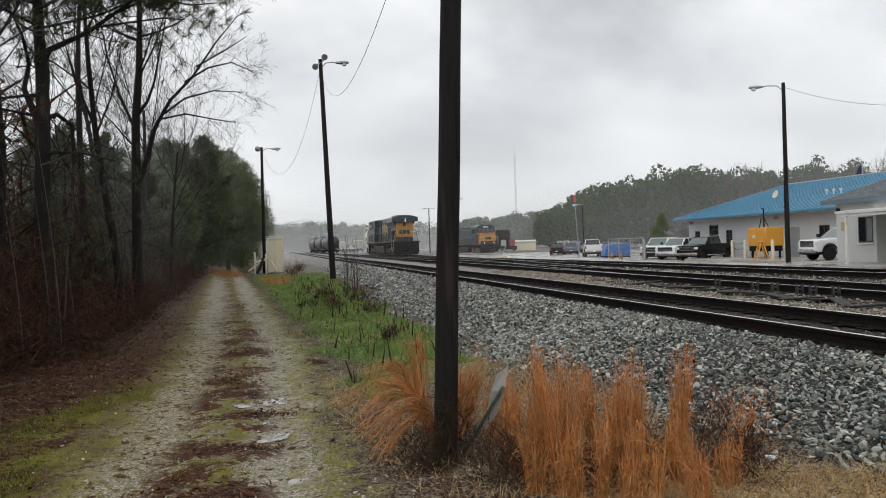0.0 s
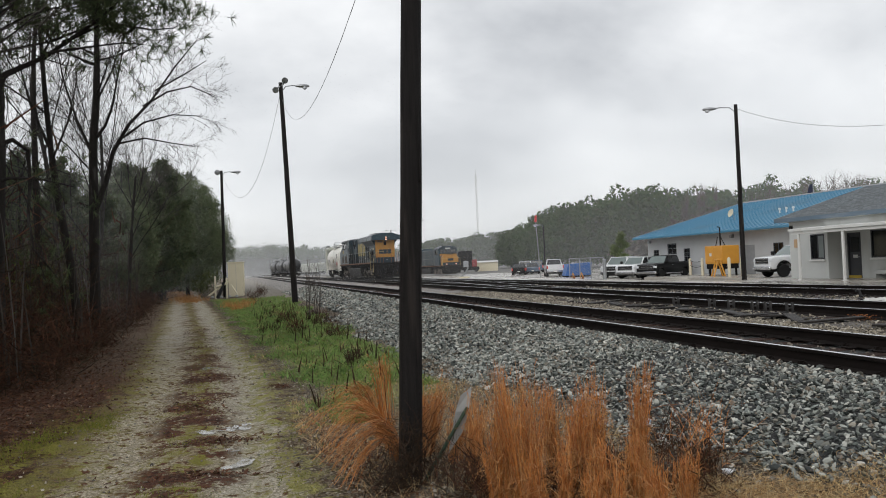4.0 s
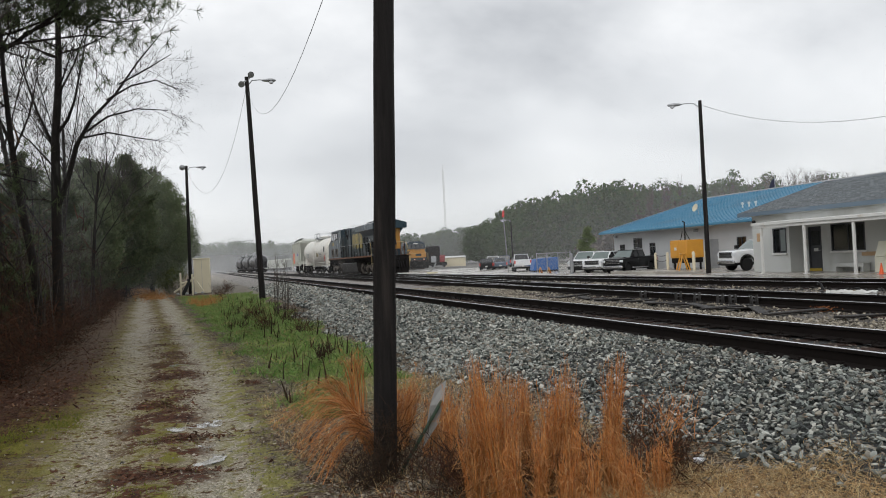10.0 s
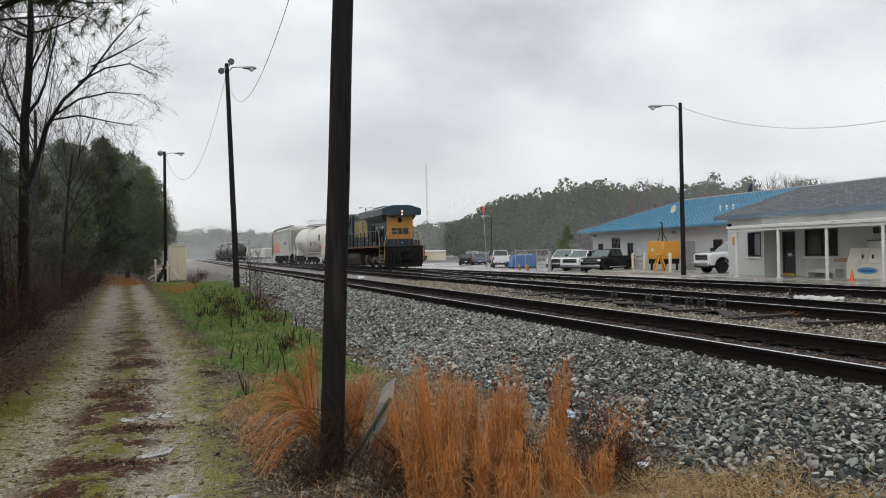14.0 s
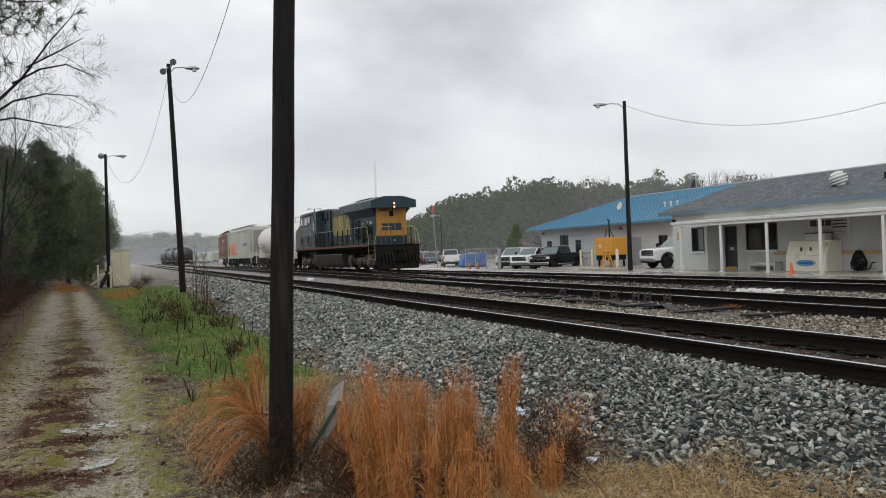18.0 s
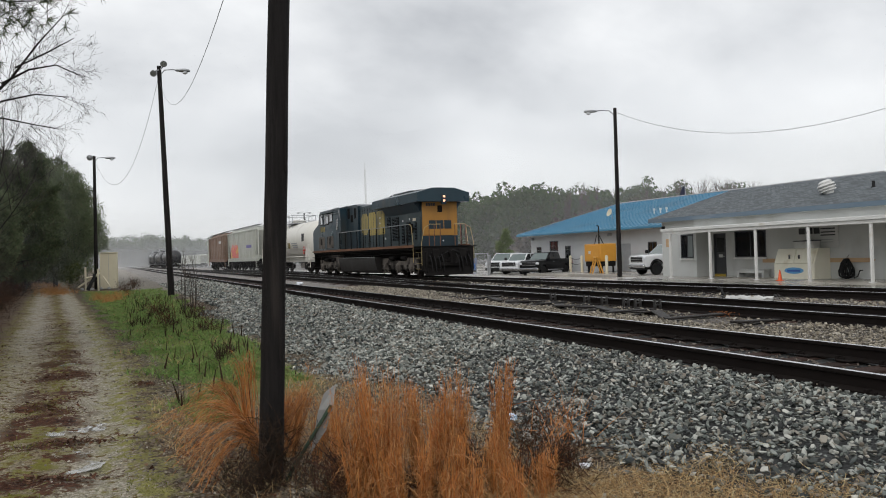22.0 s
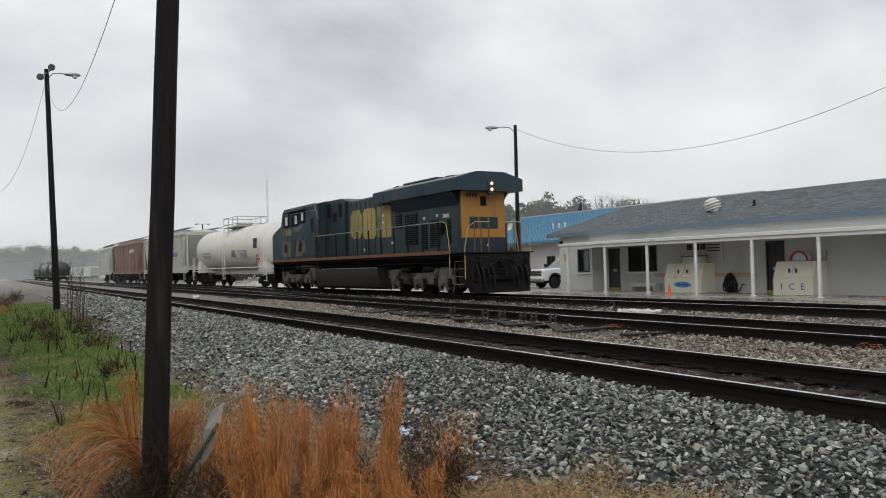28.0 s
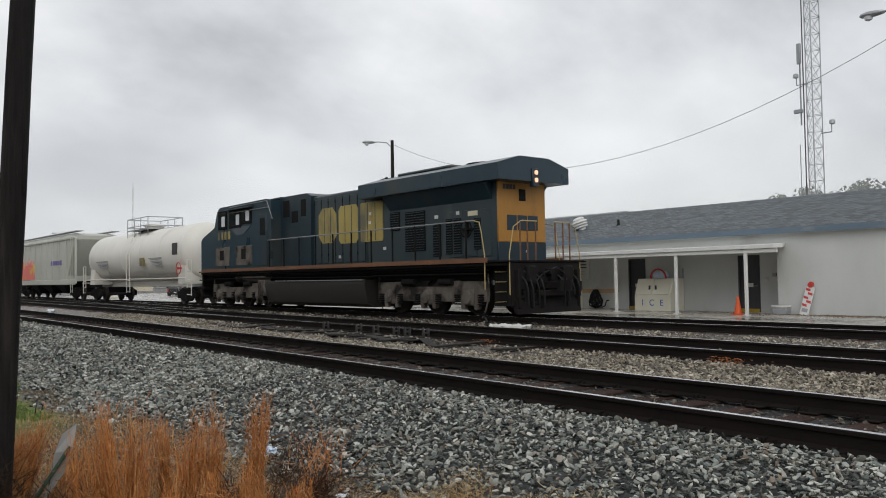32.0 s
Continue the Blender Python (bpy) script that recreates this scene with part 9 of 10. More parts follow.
    tagged(new("matted_straw", fast_mesh("matted_straw", V, F, M["straw_pale"])), "matted tan dead grass beside the ballast", "grass", kind="stuff")
    c2 = np.array([(2.95, 5.0, -0.3), (3.05, 5.1, -0.2)])
    brush_mass("reddish_weed", c2.tolist(), 90, (0.08, 0.08, 0.12), "straw", "slender reddish dead weed by the ballast", (0.003, 0.006), (0.1, 0.3), 1.5)


build_verges()


def build_distance():
    """Far woods as joined clumps along the yard's edge."""
    rnd = random.Random(77)
    def line(points, n, depth):
        out = []
        for _ in range(n):
            f = rnd.random() * (len(points) - 1)
            i = int(f)
            (x0, y0, h0), (x1, y1, h1) = points[i], points[i + 1]
            u = f - i
            x, y, h = x0 + (x1 - x0) * u, y0 + (y1 - y0) * u, h0 + (h1 - h0) * u
            nrm = math.hypot(x, y)
            k = 1 + rnd.random() * depth / nrm
            out.append((x * k, y * k, h * rnd.uniform(0.72, 1.08)))
        return out

    def wood(name, trees, mat, label, per, leaf, crown=0.35, rad=0.22):
        cs, ds, ls = [], [], []
        for x, y, h in trees:
            z0 = -0.6 + h * crown * 0.6
            p, d, l = puff_leaves(rnd, x, y, z0, h - 0.6 - z0, h * rad, 22, max(4, per // 22), leaf)
            cs += p; ds += d; ls += l
        c, d, l = np.array(cs), np.array(ds), np.array(ls)
        V, F = blades(c, c + d * l[:, None], np.zeros_like(c), l * 0.7, 1, 0.6)
        tagged(new(name, fast_mesh(name, V, F, M[mat])), label, "woods", kind="stuff")

    right = ((55, 258, 10), (60, 250, 9.8), (70, 238, 10.5), (76, 216, 11), (69, 180, 12), (62, 144, 13.5), (66, 131, 14.5), (72, 129, 13.5), (84, 137, 14.5), (100, 136, 15.5), (112, 136, 16.5), (150, 100, 13), (165, 78, 13.5), (170, 40, 16.5), (165, 5, 17))
    wood("far_woods", line(right, 470, 30), "needles_far", "mixed green woods behind the yard buildings", 1000, (0.35, 0.75), 0.10, 0.27)
    behind = ((105, 136, 14.5), (150, 100, 12.5), (165, 78, 13.0), (172, 55, 14.5), (172, 30, 15))
    wood("far_woods", line(behind, 210, 25), "needles_far", "mixed green woods beyond the office roof", 700, (0.4, 0.8), 0.10, 0.30)
    crowns = [(154 + 12 * rnd.random(), y, 16.2 + 2.4 * math.sin(min(1, (89 - y) / 12) * 1.5) + rnd.uniform(-1.4, 0.9)) for y in [rnd.uniform(36, 88) for _ in range(40)]]
    wood("far_woods", crowns, "needles_far", "rounded green crowns behind the office's roof ridge", 1700, (0.3, 0.6), 0.25, 0.26)
    bare = ((70, 132, 13), (95, 128, 15), (118, 124, 15), (128, 112, 13))
    tw = line(bare, 120, 35)
    B, TI = [], []
    for x, y, h in tw:
        B.append((x, y, -0.6)); TI.append((x, y, h * 0.75))
        for _ in range(110):
            z = h * rnd.uniform(0.35, 0.85)
            a = rnd.uniform(0, 6.28)
            B.append((x, y, z)); TI.append((x + 2.0 * math.cos(a) * rnd.random(), y + 2.0 * math.sin(a) * rnd.random(), z + rnd.uniform(1.0, 3.0)))
    n = len(B)
    V, F = blades(np.array(B), np.array(TI), np.zeros((n, 3)), np.full(n, 0.08), 1, 0.4)
    tagged(new("far_bare_woods", fast_mesh("far_bare_woods", V, F, M["twigs_far"])), "brown leafless trees behind the blue roof", "woods", kind="stuff")
    edge = ((64, 128, 4), (75, 118, 9), (100, 116, 11), (125, 105, 9), (160, 50, 7))
    wood("wood_edge", line(edge, 200, 10), "twigs_far", "brown scrub at the edge of the far woods", 90, (0.5, 1.0), 0.0, 0.3)
    away = ((-60, 380, 15), (-20, 470, 16), (10, 520, 19), (30, 520, 20), (45, 480, 15), (90, 430, 15), (110, 340, 13), (60, 258, 10))
    wood("distant_woods", line(away, 340, 60), "needles_far", "hazy woods at the end of the yard", 900, (0.4, 0.85), 0.05, 0.40)


build_distance()


def haze_sheet_material(density, top, fade):
    m = bpy.data.materials.new("haze_sheet_surface")
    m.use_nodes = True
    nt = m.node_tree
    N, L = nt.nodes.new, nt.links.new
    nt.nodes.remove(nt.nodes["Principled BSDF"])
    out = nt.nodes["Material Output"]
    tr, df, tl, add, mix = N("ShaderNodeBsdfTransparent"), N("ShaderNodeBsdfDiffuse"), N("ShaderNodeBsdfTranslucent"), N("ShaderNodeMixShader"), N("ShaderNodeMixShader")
    # pale diffuse colour stands in for light scattered by haze
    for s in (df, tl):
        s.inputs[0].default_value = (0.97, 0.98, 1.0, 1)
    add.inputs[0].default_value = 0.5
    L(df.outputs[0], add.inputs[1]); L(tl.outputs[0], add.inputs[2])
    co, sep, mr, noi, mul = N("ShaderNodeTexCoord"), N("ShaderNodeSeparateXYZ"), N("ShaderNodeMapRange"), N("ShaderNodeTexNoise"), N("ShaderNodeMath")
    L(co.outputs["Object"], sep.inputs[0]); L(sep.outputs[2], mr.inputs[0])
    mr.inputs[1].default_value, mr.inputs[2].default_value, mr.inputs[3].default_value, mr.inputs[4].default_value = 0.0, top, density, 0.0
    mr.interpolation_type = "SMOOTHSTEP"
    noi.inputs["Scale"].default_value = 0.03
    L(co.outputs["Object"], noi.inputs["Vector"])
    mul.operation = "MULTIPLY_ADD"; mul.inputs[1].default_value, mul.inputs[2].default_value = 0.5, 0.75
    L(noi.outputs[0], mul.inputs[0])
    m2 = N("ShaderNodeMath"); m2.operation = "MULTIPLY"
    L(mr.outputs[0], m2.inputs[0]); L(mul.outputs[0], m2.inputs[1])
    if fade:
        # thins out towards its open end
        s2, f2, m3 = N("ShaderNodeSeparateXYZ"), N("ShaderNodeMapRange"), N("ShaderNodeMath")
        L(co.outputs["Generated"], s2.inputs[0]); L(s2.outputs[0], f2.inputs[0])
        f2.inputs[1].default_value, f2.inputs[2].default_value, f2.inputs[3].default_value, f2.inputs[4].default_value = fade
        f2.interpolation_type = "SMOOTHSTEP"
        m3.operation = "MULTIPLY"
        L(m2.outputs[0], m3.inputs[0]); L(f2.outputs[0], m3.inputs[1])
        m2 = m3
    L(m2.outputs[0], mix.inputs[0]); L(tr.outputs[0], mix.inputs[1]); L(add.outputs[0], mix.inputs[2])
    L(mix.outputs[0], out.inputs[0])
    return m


def build_haze_sheets():
    """Sheets that imitate haze in the wood and round the yard, denser far away."""
    # the five nearest are added to pale the dark wood on the left
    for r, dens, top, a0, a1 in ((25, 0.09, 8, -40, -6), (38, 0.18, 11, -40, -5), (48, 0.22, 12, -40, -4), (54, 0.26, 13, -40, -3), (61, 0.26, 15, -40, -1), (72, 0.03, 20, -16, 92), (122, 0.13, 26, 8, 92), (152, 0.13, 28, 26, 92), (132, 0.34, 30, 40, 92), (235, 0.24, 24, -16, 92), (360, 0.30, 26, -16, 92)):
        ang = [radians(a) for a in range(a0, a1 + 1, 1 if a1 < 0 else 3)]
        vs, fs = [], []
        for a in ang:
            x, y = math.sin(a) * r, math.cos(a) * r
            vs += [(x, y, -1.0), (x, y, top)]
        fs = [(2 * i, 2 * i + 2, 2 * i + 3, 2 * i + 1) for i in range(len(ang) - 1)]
        ob = plain("mist_bank", Shape().add(vs, fs), haze_sheet_material(dens, top, (0.86, 1.0, 1.0, 0.0) if a1 < 0 else (0.0, 0.45, 0.0, 1.0) if a0 > 0 else None), "thin pale sheet that imitates haze over the yard and wood", "mist", kind="stuff")


build_haze_sheets()


# ---- parked vehicles ----
def arch(cx, r, z, n=7):
    return [(cx + r * math.cos(a), max(z, z + r * math.sin(a))) for a in [math.pi * k / (n - 1) for k in range(n)]]


def soften(ob, width, segments=3):
    """Rounds the sharp edges of a part."""
    bm = bmesh.new()
    bm.from_mesh(ob.data)
    bmesh.ops.remove_doubles(bm, verts=bm.verts, dist=1e-4)
    sharp = [e for e in bm.edges if len(e.link_faces) == 2 and e.calc_face_angle(0) > radians(32)]
    bmesh.ops.bevel(bm, geom=sharp, offset=width, segments=segments, affect="EDGES", profile=0.5, clamp_overlap=True)
    bm.to_mesh(ob.data)
    bm.free()
    ob.data.polygons.foreach_set("use_smooth", [True] * len(ob.data.polygons))
    ob.data.set_sharp_from_angle(angle=radians(50))


def build_vehicle(name, label, category, paint, style, at, group="", lifted=0.0, scale=1.0):
    """Road vehicle that faces +x, standing on z = 0. style: pickup, suv or sedan."""
    V = thing(name, label, category, at, group)
    L, W = {"pickup": (2.95, 0.98), "suv": (2.4, 0.95), "sedan": (2.35, 0.9)}[style]
    wr = {"pickup": 0.41, "suv": 0.38, "sedan": 0.33}[style]
    fa, ra = (L - 0.95, -L + (1.15 if style == "pickup" else 0.9))
    zb = 0.42 + lifted if style == "pickup" else 0.34
    hood = {"pickup": 1.22, "suv": 1.05, "sedan": 0.88}[style] + lifted
    belt = hood + 0.05
    ar = wr + 0.09
    low = [(L, zb), (L, hood - 0.32), (L - 0.06, hood - 0.06), (L - 0.2, hood)]
    cf = L - {"pickup": 1.45, "suv": 1.25, "sedan": 1.25}[style]
    cr = -L + {"pickup": 1.95, "suv": 0.12, "sedan": 0.75}[style]
    low += [(cf, belt), (cr, belt), (-L, belt + (0.05 if style == "pickup" else 0.0)), (-L, zb + 0.1)]
    low += [(x, z) for x, z in reversed(arch(ra, ar, zb))] + [(x, z) for x, z in reversed(arch(fa, ar, zb))]
    soften(part("body", Shape().prism(low, "y", -W, W), M[paint], V, angle=30), 0.09)
    top = belt + {"pickup": 0.62, "suv": 0.60, "sedan": 0.50}[style]
    f2, r2 = cf - {"pickup": 0.75, "suv": 0.7, "sedan": 0.85}[style], cr + {"pickup": 0.12, "suv": 0.25, "sedan": 0.6}[style]
    w0, w1 = W - 0.04, W - 0.20
    cab = [(cf, -w0, belt), (cf, w0, belt), (cr, w0, belt), (cr, -w0, belt), (f2, -w1, top), (f2, w1, top), (r2, w1, top), (r2, -w1, top)]
    part("cab", Shape().add(cab, [(0, 1, 5, 4), (1, 2, 6, 5), (2, 3, 7, 6), (3, 0, 4, 7), (4, 5, 6, 7), (3, 2, 1, 0)]), M[paint], V, smooth=False)
    part("roof", Shape().box(r2 - 0.02, f2 + 0.02, -w1, w1, top - 0.02, top + 0.035, 0.03), M[paint], V)
    soften([c for c in V.children if c.name.startswith("cab")][0], 0.05)

    def pane(name, i, j, k, l, inset=0.10, out=0.012):
        P = [Vector(cab[q]) for q in (i, j, k, l)]
        c = sum(P, Vector()) / 4
        n = (P[1] - P[0]).cross(P[2] - P[0]).normalized()
        if n.dot(c - Vector(((cf + cr) / 2, 0, belt))) < 0:
            n = -n
        Q = [c + (p - c) * (1 - inset) + n * out for p in P]
        part(name, Shape().add([tuple(q) for q in Q] + [tuple(q - n * 0.03) for q in Q], [(0, 1, 2, 3), (7, 6, 5, 4), (0, 4, 5, 1), (1, 5, 6, 2), (2, 6, 7, 3), (3, 7, 4, 0)]), M["windshield" if name == "windshield" else "glass_dark"], V, "dark tinted glass", smooth=False)
    pane("windshield", 0, 1, 5, 4); pane("side_window", 1, 2, 6, 5, 0.14); pane("rear_window", 2, 3, 7, 6); pane("side_window", 3, 0, 4, 7, 0.14)
    mid = (cf + cr) / 2 - 0.1
    for sy in (-1, 1):
        part("window_pillar", Shape().add([(mid - 0.05, sy * (w0 + 0.005), belt), (mid + 0.05, sy * (w0 + 0.005), belt), (mid + 0.05, sy * (w1 + 0.03), top), (mid - 0.05, sy * (w1 + 0.03), top)], [(0, 1, 2, 3)]), M[paint], V)
        for k in (cf - 0.12, mid, cr + 0.15):
            part("door_seam", Shape().box(k - 0.008, k + 0.008, sy * W - 0.003, sy * W + 0.003, zb + 0.12, belt), M["black_plastic"], V)
        part("door_handle", Shape().box(mid + 0.12, mid + 0.3, min(sy * W, sy * (W + 0.03)), max(sy * W, sy * (W + 0.03)), belt - 0.2, belt - 0.16), M["chrome"], V)
        part("mirror", Shape().box(cf - 0.15, cf + 0.0, min(sy * (W + 0.04), sy * (W + 0.26)), max(sy * (W + 0.04), sy * (W + 0.26)), belt + 0.06, belt + 0.30, 0.03), M["black_plastic" if style == "pickup" else paint], V)
        part("headlamp", Shape().box(L - 0.16, L + 0.012, min(sy * (W - 0.30), sy * (W + 0.004)), max(sy * (W - 0.30), sy * (W + 0.004)), hood - 0.34, hood - 0.14, 0.03), M["lamp_glass"], V)
        part("tail_lamp", Shape().box(-L - 0.012, -L + 0.06, min(sy * (W - 0.14), sy * (W + 0.004)), max(sy * (W - 0.14), sy * (W + 0.004)), belt - 0.42, belt - 0.06, 0.01), M["red_paint"], V)
        part("sill_step", Shape().box(ra + ar + 0.05, fa - ar - 0.05, min(sy * (W - 0.05), sy * (W + 0.07)), max(sy * (W - 0.05), sy * (W + 0.07)), zb - 0.08, zb + 0.02, 0.02), M["chrome" if style == "pickup" else "black_plastic"], V)
        for cx in (fa, ra):
            m = Matrix.Translation((cx, sy * (W - 0.12), wr)) @ Matrix.Rotation(radians(-90 * sy), 4, "X")
            wh = part("wheel", Shape().lathe([(wr * 0.6, -0.12), (wr * 0.92, -0.13), (wr, -0.09), (wr, 0.09), (wr * 0.92, 0.13), (wr * 0.62, 0.12)], 26, m), M["black_plastic"], V, "black tyre")
            part("rim", Shape().lathe([(wr * 0.63, 0.0), (wr * 0.63, 0.11), (wr * 0.5, 0.085), (wr * 0.2, 0.10), (0.02, 0.11)], 18, m), M["chrome"], wh)
            part("wheel_arch", Shape().tube([(cx + ar * math.cos(a * math.pi / 10), sy * W, zb + ar * math.sin(a * math.pi / 10)) for a in range(11)], 0.05 if style == "pickup" else 0.03, 6), M["black_plastic"], V)
    part("grille", Shape().box(L - 0.02, L + 0.02, -W + 0.26, W - 0.26, hood - 0.46, hood - 0.08, 0.03), M["black_plastic"], V)
    for k in range(3):
        part("grille_bar", Shape().box(L + 0.012, L + 0.034, -W + 0.28, W - 0.28, hood - 0.42 + k * 0.13, hood - 0.375 + k * 0.13, 0.006), M["chrome"], V, "chrome grille bar")
    part("hood_scoop", Shape().prism([(L - 0.25, hood - 0.005), (cf + 0.1, belt - 0.005), (cf + 0.2, belt + 0.04), (L - 0.5, hood + 0.03)], "y", -W * 0.55, W * 0.55), M[paint], V)
    part("air_dam", Shape().box(L - 0.06, L + 0.07, -W + 0.2, W - 0.2, zb - 0.12, zb - 0.03, 0.02), M["black_plastic"], V)
    part("front_bumper", Shape().box(L - 0.1, L + 0.10, -W + 0.02, W - 0.02, zb - 0.04, zb + 0.20, 0.05), M["chrome" if style == "pickup" else "black_plastic"], V)
    part("rear_bumper", Shape().box(-L - 0.10, -L + 0.05, -W + 0.02, W - 0.02, zb + 0.02, zb + 0.22, 0.04), M["chrome" if style == "pickup" else paint], V)
    part("underbody", Shape().box(-L + 0.15, L - 0.15, -W + 0.2, W - 0.2, zb - 0.16, zb + 0.2), M["black_plastic"], V)
    if style == "pickup":
        part("load_bed", Shape().box(-L + 0.08, cr - 0.05, -W + 0.1, W - 0.1, belt - 0.02, belt + 0.052), M["black_plastic"], V)
        part("tailgate", Shape().box(-L - 0.015, -L, -W + 0.16, W - 0.16, belt - 0.5, belt + 0.03, 0.005), M[paint], V)
    for sy in (-1,):
        part("number_plate_bar", Shape().box(-L - 0.115, -L - 0.10, -0.16, 0.16, zb + 0.07, zb + 0.17), M["sign_white"], V)
    return V


def build_vehicles():
    g = "vehicles parked by the yard"
    build_vehicle("pickup_truck", "black crew-cab pickup with chrome grille, parked", "pickup truck", "car_dark", "pickup", pose(30.75, 53.5, -0.635, 0, 0, 209) @ Matrix.Scale(0.85, 4), g, 0.06)
    build_vehicle("pickup_truck", "lifted white crew-cab pickup parked beside the office", "pickup truck", "car_white", "pickup", pose(31.4, 39.3, -0.45, 0, 0, 176) @ Matrix.Scale(0.88, 4), g, 0.10)
    build_vehicle("pickup_truck", "white pickup parked next to a black pickup", "pickup truck", "car_white", "pickup", pose(31.1, 57.8, -0.635, 0, 0, 214) @ Matrix.Scale(0.86, 4), g, 0.0)
    build_vehicle("suv", "white sport utility vehicle behind the pickups", "car", "car_white", "suv", pose(31.9, 62.6, -0.65, 0, 0, 222), g)
    build_vehicle("pickup_truck", "white pickup seen from behind, near the blue skip", "pickup truck", "car_white", "pickup", pose(32.0, 78.0, -0.65, 0, 0, 72) @ Matrix.Scale(0.88, 4), g, 0.1)
    for k, (x, y, paint, rz) in enumerate(((35.5, 98, "car_dark", 68), (38.7, 104, "car_white", 66), (37.7, 99, "car_blue", 70), (42.7, 110, "car_blue", 66))):
        build_vehicle("parked_car", {"car_white": "white", "car_dark": "black", "car_red": "dark red", "car_blue": "blue grey"}[paint] + " car parked far down the lot", "car", paint, "suv" if k % 2 else "sedan", pose(x, y, -0.67, 0, 0, rz), g)
    # skip
    s = thing("skip", "blue steel roll-off skip", "skip", pose(31.9, 72.0, -0.655, 0, 0, -14))
    part("box", Shape().add([(-1.25, -1.1, 0.15), (1.25, -1.1, 0.15), (1.25, 1.1, 0.15), (-1.25, 1.1, 0.15), (-0.95, -1.15, 1.25), (1.3, -1.15, 1.35), (1.3, 1.15, 1.35), (-0.95, 1.15, 1.25)], [(3, 2, 1, 0), (0, 1, 5, 4), (1, 2, 6, 5), (2, 3, 7, 6), (3, 0, 4, 7), (4, 5, 6, 7)]), M["bin_blue"], s, smooth=False)
    for x in (-0.7, -0.1, 0.45, 1.0):
        part("rib", Shape().box(x - 0.05, x + 0.05, -1.2, -1.1, 0.15, 1.25), M["bin_blue"], s)
    part("skid", Shape().box(-1.2, 1.2, -0.9, -0.7, 0.0, 0.16).box(-1.2, 1.2, 0.7, 0.9, 0.0, 0.16), M["under"], s)


build_vehicles()


def build_yard_things():
    # generator on its frame with a chimney and a small stand
    g = thing("generator", "yellow steel generator housing on legs", "generator", pose(31.15, 46.75, -0.45))
    part("housing", Shape().box(-0.65, 0.65, -0.95, 1.0, 0.78, 1.98, 0.03), M["yellow"], g)
    part("door_panel", Shape().box(-0.67, -0.64, -0.85, 0.0, 0.88, 1.88, 0.01), M["yellow"], g)
    part("door_panel", Shape().box(-0.67, -0.64, 0.08, 0.9, 0.88, 1.88, 0.01), M["yellow"], g)
    part("label_plate", Shape().box(-0.685, -0.67, 0.2, 0.45, 1.3, 1.5), M["sign_white"], g)
    part("base_frame", Shape().box(-0.6, 0.6, -0.9, 0.95, 0.45, 0.78, 0.02), M["under"], g)
    for y in (-0.8, 0.8):
        part("leg", Shape().box(-0.5, -0.4, y - 0.05, y + 0.05, 0, 0.5), M["under"], g)
        part("leg", Shape().box(0.4, 0.5, y - 0.05, y + 0.05, 0, 0.5), M["under"], g)
    part("exhaust_stack", Shape().tube([(0.2, 0.45, 1.95), (0.2, 0.45, 3.2), (0.05, 0.45, 3.25)], 0.05, 8), M["black_plastic"], g)
    part("stack_brace", Shape().tube([(0.2, 1.0, 1.95), (0.2, 0.8, 2.4), (0.2, 0.75, 2.6)], 0.03, 6).tube([(0.2, -0.1, 1.95), (0.2, 0.42, 2.6)], 0.03, 6), M["black_plastic"], g)
    st = thing("step_stand", "yellow steel trestle beside the generator", "trestle", pose(29.9, 45.4, -0.45, 0, 0, -25))
    for y in (-0.55, 0.55):
        part("leg", Shape().tube([(-0.35, y, 0), (-0.05, y * 0.75, 1.05)], 0.05, 6), M["yellow"], st)
        part("leg", Shape().tube([(0.35, y, 0), (0.05, y * 0.75, 1.05)], 0.05, 6), M["yellow"], st)
    part("top_bar", Shape().box(-0.12, 0.12, -0.6, 0.6, 1.02, 1.12, 0.02), M["yellow"], st)
    part("cross_bar", Shape().tube([(-0.2, -0.55, 0.5), (-0.2, 0.55, 0.5)], 0.04, 6), M["yellow"], st)
    for x, y in ((31.6, 51.4), (31.0, 48.9), (31.1, 44.6), (29.9, 44.2)):
        b = plain("bollard", Shape().lathe([(0.1, 0), (0.1, 1.12), (0.06, 1.2), (0.01, 1.22)], 14), M["cream"], "cream painted steel bollard", "bollard", "bollards round the generator", at=pose(x, y, -0.46))
    for z in (0.62, 0.25):
        wire("chain", (31.6, 51.4, z), (31.0, 48.9, z), 0.15, "slack chain between bollards", 0.02, 8)
    # chain link fence
    f = thing("chain_link_fence", "grey chain-link fence along the lot", "fence")
    ys = [57.0, 60.0, 63.0, 66.0]
    for y in ys:
        part("post", Shape().tube([(27.5 + (y - 57) * 0.12, y, -0.7), (27.5 + (y - 57) * 0.12, y, 1.15)], 0.045, 8), M["galv"], f)
    part("top_rail", Shape().tube([(27.5, 57, 1.1), (28.58, 66, 1.1)], 0.03, 6), M["galv"], f)
    s = Shape()
    for k in range(60):
        y0 = 57 + k * 0.15
        for dy in (-0.75, 0.75):
            y1 = min(66, max(57, y0 + dy))
            s.tube([(27.5 + (y0 - 57) * 0.12, y0, -0.4), (27.5 + (y1 - 57) * 0.12, y1, 1.08)], 0.003, 3, caps=False)
    part("mesh", s, M["galv"], f, "fine steel mesh")
    gp = plain("gate_post", Shape().lathe([(0.14, 0), (0.14, 1.55), (0.05, 1.62)], 14), M["galv"], "thick grey gate post", "post", at=pose(27.4, 56.6, -0.62))
